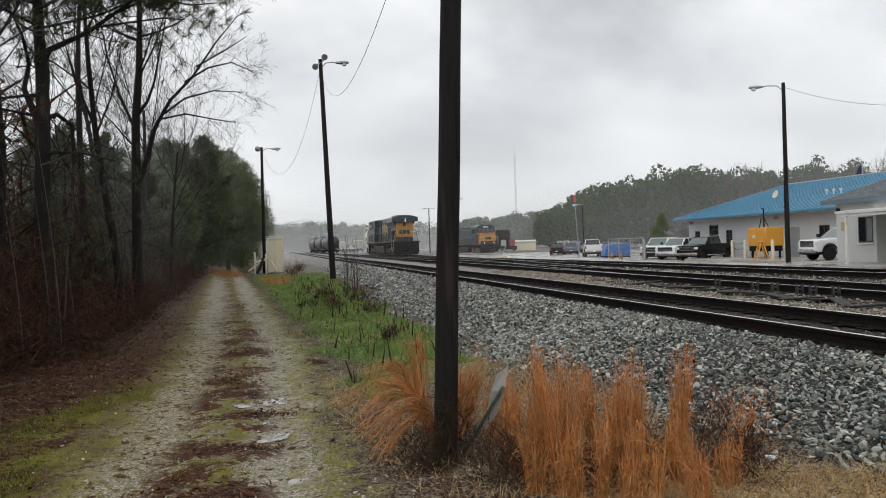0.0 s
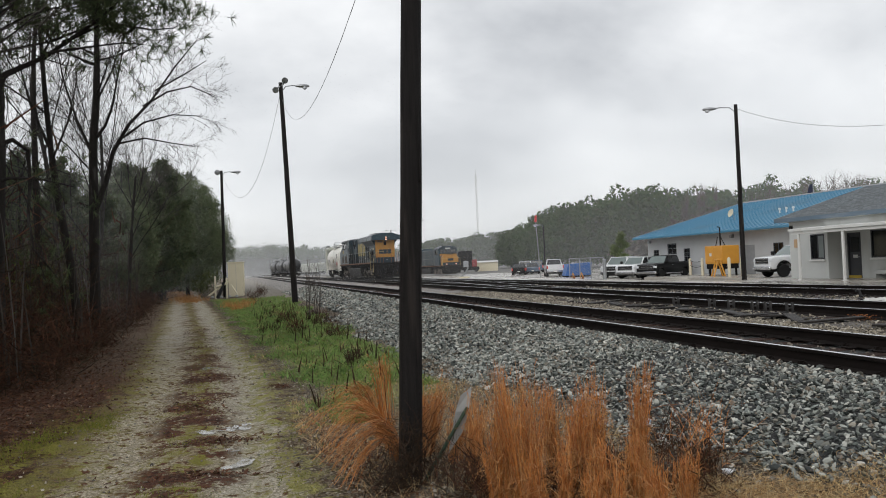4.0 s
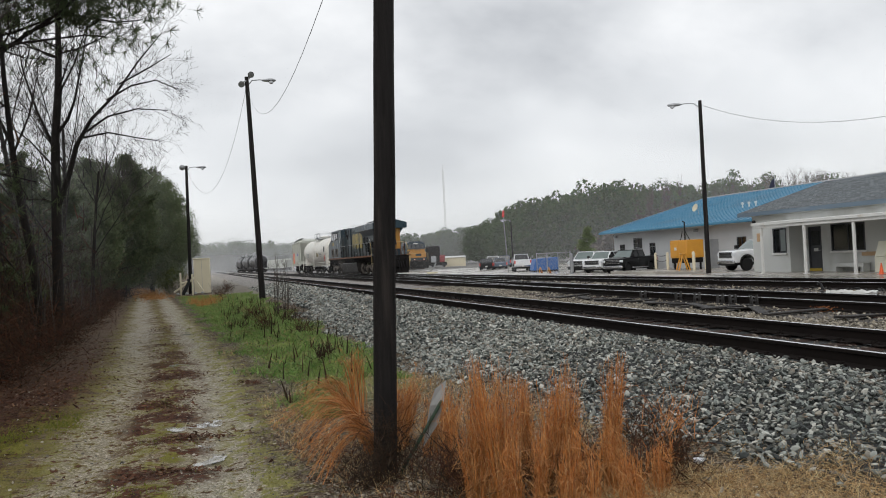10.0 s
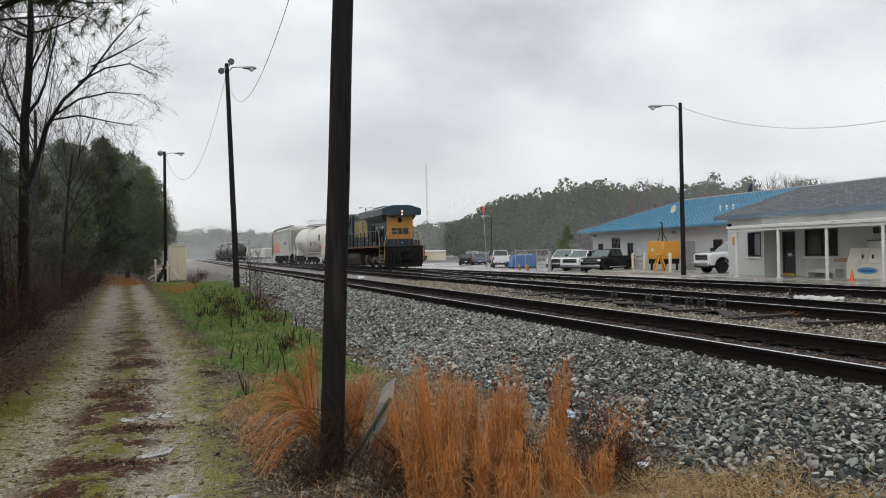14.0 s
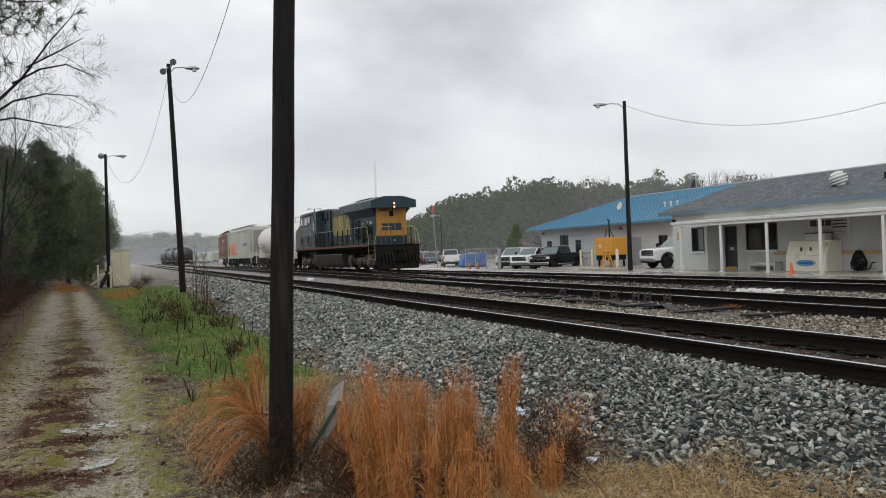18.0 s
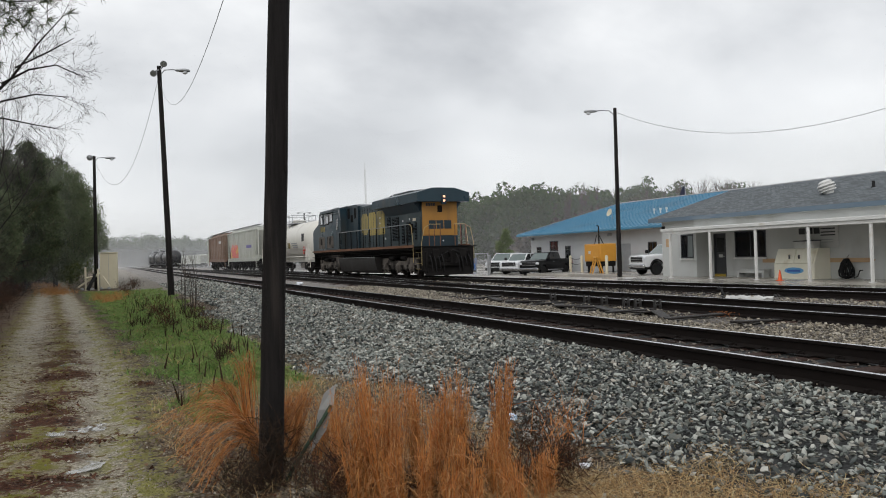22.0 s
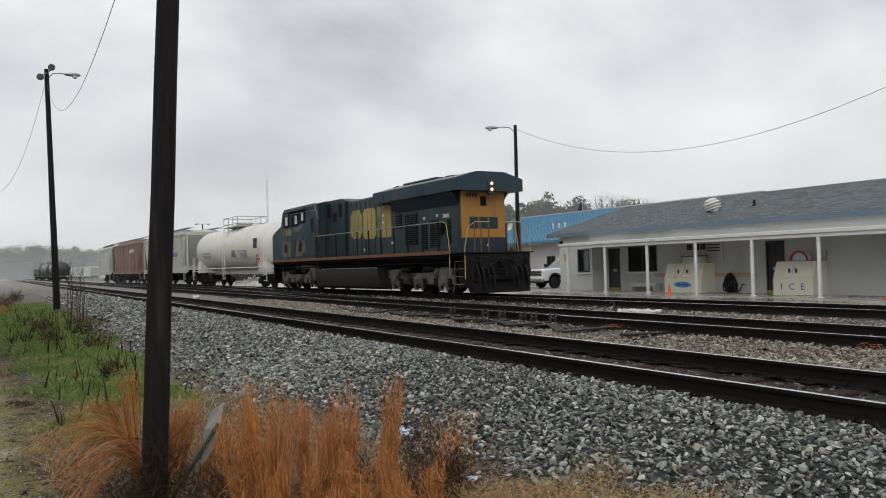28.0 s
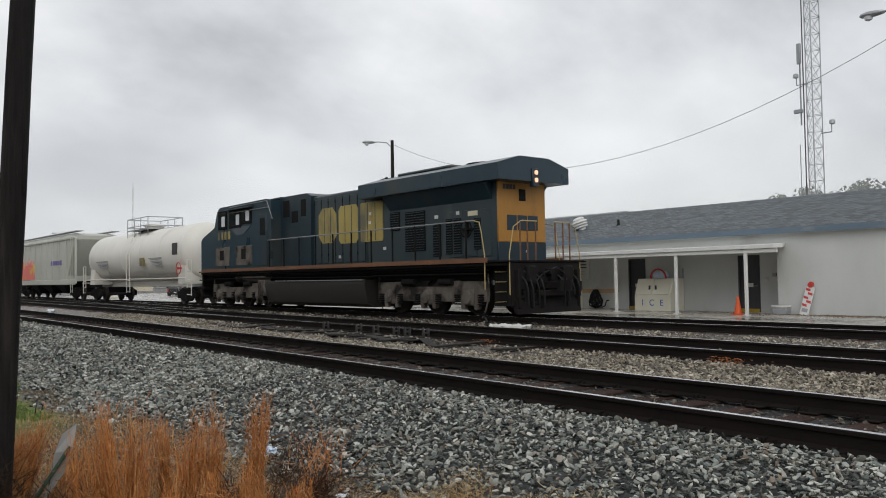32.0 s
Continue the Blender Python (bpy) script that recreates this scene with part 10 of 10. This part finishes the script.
    for x, y, c in ((28.0, 64.0, "yellow"), (27.9, 62.0, "yellow")):
        e = thing("hydrant", "small yellow pipe stand by the fence", "pipe stand", pose(x, y, -0.62) @ Matrix.Scale(0.6, 4))
        part("pipe", Shape().tube([(0, -0.3, 0), (0, -0.3, 0.55), (0, 0.0, 0.85), (0, 0.3, 0.5), (0, 0.35, 0)], 0.06, 8), M[c], e)
        part("valve", Shape().box(-0.12, 0.12, -0.55, -0.3, 0.0, 0.35, 0.03), M["rust"], e)
    # far shed, crates and parked machines
    sh = thing("storage_shed", "cream corrugated storage shed far down the yard", "shed", pose(49.0, 154, -0.6, 0, 0, -17) @ Matrix.Diagonal((0.52, 1, 0.68, 1)))
    part("wall", Shape().box(-4.2, 4.2, -1.4, 1.4, 0, 2.6), M["cream"], sh)
    for k in range(14):
        part("rib", Shape().box(-4.1 + k * 0.62, -4.02 + k * 0.62, -1.45, -1.4, 0.05, 2.55), M["cream"], sh)
    part("roof", Shape().prism([(-1.6, 2.55), (0, 2.95), (1.6, 2.55), (1.6, 2.65), (0, 3.05), (-1.6, 2.65)], "x", -4.3, 4.3), M["sign_white"], sh)
    bx = thing("boxcar", "black open boxcar parked in the far yard", "boxcar", pose(48.0, 166, -0.6, 0, 0, -17))
    part("body", Shape().box(-1.5, 1.5, 0, 12, 1.1, 4.4, 0.05), M["under"], bx)
    part("door", Shape().box(-1.54, -1.5, 4, 7, 1.2, 4.2), M["truck_grime"], bx)
    part("chassis", Shape().box(-1.3, 1.3, 0.3, 11.7, 0.3, 1.1), M["under"], bx)
    mc = thing("track_machine", "red and grey maintenance machine in the far yard", "machine", pose(44.9, 150, -0.6, 0, 0, -17))
    part("cab", Shape().box(-0.2, 0.8, 0, 1.6, 1.0, 2.4, 0.08), M["car_red"], mc)
    part("engine", Shape().box(-1.9, -0.9, 0.2, 2.0, 0.8, 2.2, 0.08), M["grey_metal"], mc)
    part("chassis", Shape().box(-2.1, 1.2, -0.1, 2.3, 0.35, 1.0, 0.05), M["under"], mc)
    for x in (-1.5, 0.6):
        part("wheel", Shape().lathe([(0.05, -0.12), (0.4, -0.12), (0.4, 0.12), (0.05, 0.12)], 18, Matrix.Translation((x, 0.0, 0.4)) @ Matrix.Rotation(radians(90), 4, "X")), M["black_plastic"], mc)
    cr = thing("switch_stand", "pale switch stand lever between the far tracks", "lever", pose(24.6, 86, -0.55))
    part("lever", Shape().tube([(-0.5, 0, 0.1), (0.1, 0, 0.5), (0.5, 0, 1.2)], 0.07, 6), M["rail_grey"], cr)
    part("base", Shape().box(-0.6, 0.6, -0.2, 0.2, 0, 0.2, 0.03), M["cream"], cr)
    # second locomotive, cab end towards the camera
    Lc = thing("locomotive", "parked locomotive with yellow nose and dark roof", "locomotive", pose(32.1, 119, -0.55, 0, 0, 0.5))
    part("body", Shape().box(-1.0, 1.0, 4.5, 21, 1.5, 4.1, 0.1), M["loco_side"], Lc, "grimy blue hood")
    part("radiator_wing", Shape().prism([(-1.45, 3.7), (-1.45, 4.15), (-0.6, 4.4), (0.6, 4.4), (1.45, 4.15), (1.45, 3.7)], "y", 15.0, 21.2), M["loco_navy"], Lc, smooth=False)
    part("cab", Shape().prism([(1.5, 1.5), (1.5, 3.1), (1.85, 4.1), (2.1, 4.2), (4.6, 4.2), (4.6, 1.5)], "x", -1.5, 1.5), M["loco_navy"], Lc, "dark blue cab")
    part("cab_roof", Shape().prism([(-1.52, 3.95), (-1.3, 4.3), (-0.8, 4.5), (0.8, 4.5), (1.3, 4.3), (1.52, 3.95)], "y", 1.7, 4.8), M["loco_blue"], Lc)
    for x0, x1 in ((-1.3, -0.72), (-0.62, -0.05), (0.05, 0.62), (0.72, 1.3)):
        part("windshield", Shape().prism([(1.44, 3.3), (1.74, 4.0), (1.70, 4.04), (1.38, 3.32)], "x", x0, x1), M["glass_dark"], Lc)
    part("nose", Shape().prism([(-1.25, 1.5), (1.25, 1.5), (1.25, 2.7), (0.95, 3.05), (-0.95, 3.05), (-1.25, 2.7)], "y", 0.25, 1.5), M["loco_yellow"], Lc, "yellow nose")
    part("nose_base", Shape().box(-1.27, 1.27, 0.22, 0.26, 1.5, 1.95), M["loco_blue"], Lc)
    part("brow", Shape().box(-1.4, 1.4, 1.40, 1.52, 3.02, 3.26, 0.02), M["loco_yellow"], Lc, "yellow band under the windshield")
    part("number_bar", Shape().box(-0.4, 0.4, 1.62, 1.70, 4.08, 4.24, 0.01), M["sign_white"], Lc)
    part("emblem_block", Shape().box(-0.45, 0.45, 0.235, 0.25, 2.2, 2.55, 0.005), M["loco_blue"], Lc)
    for sx in (-1, 1):
        part("cab_window", Shape().box(sx * 1.5 - 0.02, sx * 1.5 + 0.02, 2.2, 4.0, 3.2, 3.95), M["glass_dark"], Lc)
    part("pilot", Shape().box(-1.45, 1.45, -0.2, 0.2, 0.3, 1.5, 0.05), M["under"], Lc)
    part("walkway", Shape().box(-1.5, 1.5, 0.2, 21, 1.4, 1.52, 0.02), M["stripe"], Lc)
    part("underframe", Shape().box(-1.2, 1.2, 0.2, 21, 0.9, 1.4, 0.05), M["under"], Lc)
    part("fuel_tank", Shape().box(-1.4, 1.4, 7.5, 13.5, 0.3, 1.1, 0.12), M["tank_grime"], Lc)
    for y0, y1 in ((1.2, 6.2), (14.8, 19.8)):
        part("truck_frame", Shape().box(-1.2, 1.2, y0, y1, 0.12, 0.95, 0.08), M["truck_grime"], Lc)
    for x in (-0.75, 0.75):
        part("headlight", Shape().lathe([(0.01, 0), (0.08, 0), (0.08, 0.03), (0.01, 0.03)], 12, Matrix.Translation((x, -0.19, 1.68)) @ Matrix.Rotation(radians(90), 4, "X")), M["headlight"], Lc, "lit ditch light")
        part("end_handrail", Shape().tube([(x * 1.87, -0.1, 1.5), (x * 1.87, -0.1, 2.6), (x * 0.7, -0.1, 2.6)], 0.03, 6), M["rail_yellow"], Lc)
    part("side_handrail", Shape().tube([(-1.48, 4.8, 1.5), (-1.48, 4.8, 2.6), (-1.48, 20.8, 2.6)], 0.03, 6), M["rail_grey"], Lc)
    # beige relay cabinet and fallen posts by the far lamp pole
    cb = thing("relay_cabinet", "beige sheet-metal cabinet by the lane", "cabinet", pose(0.0, 57.0, -0.45, 0, 0, -4))
    part("body", Shape().box(-0.58, 0.48, -0.35, 0.35, 0.0, 2.32, 0.02), M["cream"], cb)
    part("lid", Shape().box(-0.62, 0.52, -0.4, 0.4, 2.3, 2.36, 0.015), M["cream"], cb)
    part("door_seam", Shape().box(-0.06, -0.045, -0.356, -0.35, 0.08, 2.25), M["grey_metal"], cb)
    pp = thing("broken_barrier", "cream posts with collapsed rails and black pipes", "barrier", pose(-1.15, 55.6, -0.45) @ Matrix.Scale(0.82, 4))
    for x, h in ((-0.35, 1.75), (0.55, 1.6)):
        part("post", Shape().box(x - 0.07, x + 0.07, -0.07, 0.07, -0.1, h, 0.01), M["cream"], pp)
    for a, b2 in (((-0.9, 0, 0.2), (0.7, 0.1, 1.3)), ((-0.3, -0.1, 0.9), (0.55, 0.1, 1.1)), ((0.9, 0.1, 1.0), (1.4, -0.2, 0.15))):
        part("loose_rail", Shape().tube([a, b2], 0.07, 6), M["cream"], pp)
    part("black_pipe", Shape().tube([(-0.2, -0.2, 0.0), (0.2, 0, 0.8), (0.3, 0.1, 1.2)], 0.14, 8), M["black_plastic"], pp)
    for x, y in ((-0.6, -0.5), (0.1, -0.5), (0.75, -0.4), (1.3, -0.4)):
        part("rubble_bag", Shape().lathe([(0.02, 0), (0.2, 0.03), (0.17, 0.18), (0.04, 0.26)], 9, Matrix.Translation((x, y, 0.0)) @ Matrix.Scale(0.7, 4)), M["plate_grey"], pp)


build_yard_things()


def build_litter():
    sg = thing("fallen_sign", "bent grey sign plate on a leaning green post", "sign")
    a, b = Vector((1.18, 5.95, -0.55)), Vector((1.545, 5.92, 0.0))
    part("post", Shape().tube([tuple(a), tuple(b)], 0.014, 6), material("green_sign_post", (0.02, 0.045, 0.025), (0.03, 0.05, 0.03), 5, 0.6), sg)
    out = ((1.60, 0.145), (1.497, 0.09), (1.449, -0.03), (1.39, -0.36), (1.515, -0.19), (1.562, -0.03))
    bow = (0.02, -0.01, -0.02, 0.03, 0.02, -0.01)
    front = [(x, 5.95 + d, z) for (x, z), d in zip(out, bow)]
    back = [(x + 0.004, y + 0.012, z) for x, y, z in front]
    plate = Shape().add(front + back, [(0, 1, 2, 5), (2, 3, 4, 5), (6, 11, 8, 7), (8, 11, 10, 9), (0, 6, 7, 1), (1, 7, 8, 2), (2, 8, 9, 3), (3, 9, 10, 4), (4, 10, 11, 5), (5, 11, 6, 0)])
    part("plate", plate, M["plate_grey"], sg, smooth=False)
    def crumple(name, label, x, y, z, size, mat, seed, cat="litter"):
        rnd = random.Random(seed)
        bm = bmesh.new()
        bmesh.ops.create_icosphere(bm, subdivisions=2, radius=size)
        for v in bm.verts:
            v.co *= rnd.uniform(0.55, 1.2)
            v.co.z *= 0.5
        me = bpy.data.meshes.new(name); bm.to_mesh(me); bm.free()
        me.materials.append(M[mat])
        ob = new(name, me)
        ob.matrix_basis = pose(x, y, z, 0, 0, seed * 40)
        tagged(ob, label, cat, "scattered litter")
    crumple("plastic_cup", "crushed pale blue plastic cup on the ballast edge", 3.30, 6.42, -0.36, 0.075, "litter_blue", 1)
    crumple("paper_scrap", "crumpled white paper scrap in dead grass", 3.0, 4.75, -0.37, 0.04, "litter_white", 2)
    crumple("paper_scrap", "crumpled white scrap between the tracks", 10.0, 11.75, -0.16, 0.07, "litter_white", 3)
    crumple("foam_block", "white foam lump lying between the tracks", 8.8, 40.0, -0.14, 0.2, "litter_white", 4)
    for x, y, n in ((10.38, 6.4, 170), (10.38, 11.6, 90)):
        px, py, sz = x - np.abs(RNG.normal(0, 0.09, n)), y + RNG.normal(0, 0.15, n), RNG.uniform(0.006, 0.020, n)
        V = ICO_V[None] * RNG.uniform(0.6, 1.2, (n, 12, 1)) * sz[:, None, None] * np.array([1, 1, 0.45]) + np.stack([px, py, -0.17 + RNG.uniform(0, 0.09, n) * (px > x - 0.1)], 1)[:, None]
        F = (np.arange(n)[:, None, None] * 12 + ICO_F[None]).reshape(-1, 3)
        tagged(new("rust_flakes", fast_mesh("rust_flakes", V.reshape(-1, 3), F, M["rust"])), "bright orange flakes of rust beside the middle track", "rust", kind="stuff")
    crumple("paper_scrap", "wet white scrap beside the near rail", 6.55, 4.65, -0.15, 0.07, "litter_blue", 6)
    rndp = random.Random(6)
    for x, y, sx, sy in ((-0.38, 8.85, 0.40, 0.26), (-0.08, 8.95, 0.22, 0.24), (-0.22, 7.25, 0.32, 0.24), (-0.25, 7.75, 0.2, 0.12), (0.0, 5.85, 0.1, 0.3), (-0.6, 14.5, 0.2, 0.4), (-0.6, 22.0, 0.25, 0.8)):
        # thin sheet of water with a ragged outline, following the rut
        ph = [rndp.uniform(0, 6.28) for _ in range(9)]
        pts = []
        for a in range(64):
            w = a * math.pi / 32
            r = 0.62 + sum(0.26 / (j + 1.0) ** 1.5 * math.sin((j + 2) * w + ph[j]) for j in range(7)) * 0.6
            r = max(0.12, r)
            pts.append((x + 1.1 * sx * r * math.cos(w), y + 1.1 * sy * r * math.sin(w)))
        level = float(np.mean([ground_z(x + 0.6 * (px - x), y + 0.6 * (py - y)) for px, py in pts])) + 0.001
        s = Shape().add([(x, y, level)] + [(px, py, level) for px, py in pts], [(0, k + 1, (k + 1) % 64 + 1) for k in range(64)])
        tagged(part("puddle", s, M["puddle"], smooth=False), "shallow rain puddle in the lane's wheel rut", "puddle", "rain puddles", "structure")
    # wet tray marks on the apron
    for k, (x, y, sx, sy) in enumerate(((21.5, 17, 1.4, 3.0), (22.6, 12, 0.9, 2.0), (20.8, 24, 1.2, 4.5), (22.0, 29, 1.0, 2.2))):
        pts = [(x + sx * math.cos(a * 0.2856) * (1 + 0.3 * math.sin(2.1 * a + k)), y + sy * math.sin(a * 0.2856) * (1 + 0.2 * math.cos(3.3 * a + k))) for a in range(22)]
        s = Shape().add([(px, py, -0.25 - 0.07 * (px - 18.55) / 8.19 + 0.004) for px, py in pts], [tuple(range(22))])
        tagged(part("puddle", s, M["puddle"], smooth=False), "thin film of rain water on the concrete apron", "puddle", "rain puddles", "structure")


build_litter()


# ---- ballast stones ----
CUBE_V = np.array([(x, y, z) for x in (-1, 1) for y in (-1, 1) for z in (-1, 1)], float) * 0.68
CUBE_F = np.array([(0, 1, 3), (0, 3, 2), (4, 6, 7), (4, 7, 5), (0, 4, 5), (0, 5, 1), (2, 3, 7), (2, 7, 6), (0, 2, 6), (0, 6, 4), (1, 5, 7), (1, 7, 3)])


def stones(n, xr, yr, size, power=1.0, keep=None, lift=(-0.025, 0.045), rounded=False):
    """Angular stones on the ballast surface; returns verts and faces."""
    x = RNG.uniform(*xr, n)
    y = yr[0] + (yr[1] - yr[0]) * RNG.uniform(0, 1, n) ** power
    if keep is not None:
        k = keep(x, y)
        x, y = x[k], y[k]
    n = len(x)
    z = np.maximum(np.interp(x, [p[0] for p in BED], [p[1] for p in BED]), ground_np(x, y)) + RNG.uniform(*lift, n)
    s = RNG.uniform(*size, n) * (1 + 0.02 * np.maximum(0, y - 8))
    SV, SF = (ICO_V, ICO_F) if rounded else (CUBE_V, CUBE_F)
    shp = SV[None] * (RNG.uniform(0.62, 1.16, (n, 12, 1)) if rounded else RNG.uniform(0.40, 1.25, (n, 8, 3))) * (RNG.uniform(0.65, 1.4, (n, 1, 3)) * np.array([1.4, 1.0, 0.55]) * s[:, None, None])
    if rounded:
        # split faces: flat broken tops
        shp[:, :, 2] = np.minimum(shp[:, :, 2], 0.30 * s[:, None])
    q = RNG.normal(0, 1, (n, 4)) * np.array([1, 0.30, 0.30, 1]); q /= np.linalg.norm(q, axis=1)[:, None]
    w, a, b, c = q.T
    R = np.stack([1 - 2 * (b * b + c * c), 2 * (a * b - c * w), 2 * (a * c + b * w), 2 * (a * b + c * w), 1 - 2 * (a * a + c * c), 2 * (b * c - a * w), 2 * (a * c - b * w), 2 * (b * c + a * w), 1 - 2 * (a * a + b * b)], 1).reshape(n, 3, 3)
    V = np.einsum("nij,nkj->nki", R, shp) + np.stack([x, y, z], 1)[:, None]
    F = np.arange(n)[:, None, None] * len(SV) + SF[None]
    return V, F.reshape(-1, 3)


def build_stones():
    shoulder = bpy.data.objects["ballast_shoulder"]
    bed = bpy.data.objects["ballast_bed"]
    edge = lambda x, y: (x > np.interp(y, (5, 8, 11, 14), (3.2, 3.05, 2.75, 2.6)) + 0.22 * np.sin(y * 1.7) + 0.12 * np.sin(y * 5.1)) & ((y > 4.75 - 0.25 * (x - 2.0) + 0.15 * np.sin(x * 5) + RNG.normal(0, 0.1, len(x))) | (x > 3.65 + RNG.normal(0, 0.16, len(x)))) | (RNG.uniform(0, 1, len(x)) < 0.06)
    clear = lambda x, y: np.minimum(np.abs(x - 5.93), np.abs(x - 7.44)) > 0.13
    def add(name, mat, parent, label, *sets):
        V, F = join([(v.reshape(-1, 3), f) for v, f in sets])
        ob = new(name, fast_mesh(name, V, F, M[mat]))
        ob.parent = parent
        tagged(ob, label, kind="stuff")
    add("stone_layer", "stone_grey", shoulder, "loose grey ballast stones",
        stones(36000, (2.3, 5.75), (1.2, 10.0), (0.010, 0.027), 1.2, edge, (-0.05, 0.045), True),
        stones(7000, (2.9, 5.75), (-8.0, 1.3), (0.016, 0.034)),
        stones(11000, (2.3, 5.75), (9.8, 12.5), (0.013, 0.034), 1.1, edge, (-0.035, 0.035)),
        stones(28000, (2.3, 5.75), (11, 26), (0.016, 0.034), 1.2, edge, (-0.04, 0.045)),
        stones(9000, (3.2, 5.8), (20, 60), (0.03, 0.045), 1.2))
    add("stone_layer", "stone_rusty", shoulder, "brown rust-stained stones between the near rails",
        stones(4200, (6.1, 7.3), (2.5, 24), (0.014, 0.026), 1.4, None, (-0.04, 0.018)),
        stones(4500, (7.55, 8.3), (3, 24), (0.02, 0.036), 1.3))
    add("stone_layer", "stone_oily", bed, "black oily stones under the turnout braces",
        stones(6200, (9.3, 10.5), (9.4, 24.5), (0.018, 0.034), 1.2, None, (-0.075, -0.02)),
        stones(3500, (10.7, 12.0), (11, 30), (0.018, 0.034), 1.2),
        stones(3600, (12.3, 17.4), (15, 45), (0.022, 0.038), 1.2))
    add("stone_layer", "stone_tan", bed, "loose tan ballast stones between the tracks",
        stones(30000, (8.0, 10.4), (3.5, 34), (0.016, 0.030), 1.4, lambda x, y: (x < 9.35 + 0.15 * np.sin(y * 2)) | (y < 9.5) | (y > 24) | (RNG.uniform(0, 1, len(x)) < 0.15)),
        stones(9000, (12.2, 14.9), (4, 40), (0.020, 0.034), 1.3, lambda x, y: (y < 15) | (RNG.uniform(0, 1, len(x)) < 0.45)),
        stones(1200, (10.7, 11.9), (4, 11), (0.02, 0.035), 1.3))
    # stones nearest the camera, one by one
    V, F = stones(24, (0, 1), (0, 1), (0.015, 0.027))
    meshes = []
    for k in range(24):
        v = V[k] - V[k].mean(0)
        meshes.append(fast_mesh("ballast_stone", v, CUBE_F, M["stone_single"]))
    rnd = random.Random(2)
    for k in range(300):
        x = rnd.uniform(3.3, 5.2)
        y = rnd.uniform(4.9, 7.6)
        ob = new("ballast_stone", meshes[k % 24])
        ob.parent = shoulder
        ob.matrix_basis = pose(x, y, bed_z(x) + 0.025, rnd.uniform(-25, 25), rnd.uniform(-25, 25), rnd.uniform(0, 360))
    # washed-out gravel along the foot of the office wall
    n = 5200
    x = 25.76 - np.abs(RNG.normal(0, 0.42, n)); y = RNG.uniform(4.0, 17.0, n)
    k = (np.sin(y * 2.3) + np.sin(y * 5.1 + x * 3) + RNG.normal(0, 0.8, n) > -0.9) & ((y < 13.4) | (RNG.uniform(0, 1, n) < 0.35))
    x, y = x[k], y[k]; n = len(x)
    s = RNG.uniform(0.010, 0.032, n)
    V = ICO_V[None] * RNG.uniform(0.6, 1.15, (n, 12, 1)) * (RNG.uniform(0.5, 1.2, (n, 1, 3)) * s[:, None, None]) + np.stack([x, y, -0.25 - 0.07 * (x - 18.55) / 8.19 + s * 0.2], 1)[:, None]
    F = (np.arange(n)[:, None, None] * 12 + ICO_F[None]).reshape(-1, 3)
    tagged(new("wall_foot_gravel", fast_mesh("wall_foot_gravel", V.reshape(-1, 3), F, M["soil_crumbs"])), "tan gravel and soil washed against the office wall", "gravel", kind="stuff")
    # pebbles along the lane
    n = 26000
    x = RNG.uniform(-3.4, 3.2, n); y = 3.0 + 19 * RNG.uniform(0, 1, n) ** 1.7
    sn = lane_s(x, y)
    k = (RNG.uniform(0, 1, n) < np.interp(sn, (-2.4, -1.3, -0.55, -0.1, 0.3, 0.7, 1.0, 1.4, 4.0), (0.02, 0.10, 0.35, 0.10, 0.25, 0.30, 0.8, 1.0, 1.0)))
    x, y = x[k], y[k]; n = len(x)
    s = RNG.uniform(0.005, 0.019, n)
    V = ICO_V[None] * RNG.uniform(0.6, 1.15, (n, 12, 1)) * (RNG.uniform(0.5, 1.2, (n, 1, 3)) * s[:, None, None]) + np.stack([x, y, ground_np(x, y) + 0.0], 1)[:, None]
    F = (np.arange(n)[:, None, None] * 12 + ICO_F[None]).reshape(-1, 3)
    tagged(new("lane_pebbles", fast_mesh("lane_pebbles", V.reshape(-1, 3), F, M["stone_tan"])), "small pale pebbles in the muddy lane", "pebbles", kind="stuff")


build_stones()


# ---- movement ----
def motions():
    steps = [round(0.2 * k, 1) for k in range(161)]
    for ob, back in TRAIN:
        rows = []
        for t in steps:
            y = train_y(t) + back
            a, b = far_x(y + 2.2), far_x(y + 15.0)
            slope = (b - a) / 12.8
            rows.append((t, pose(a - slope * 2.2, y, 0, 0, 0, -math.degrees(math.atan(slope)))))
        walk(ob, rows)
    for ob, y, r in WHEELSETS[:N_MOVING]:
        walk(ob, [(t, pose(0, y, r, math.degrees((train_y(0) - train_y(t)) / r))) for t in steps])


motions()
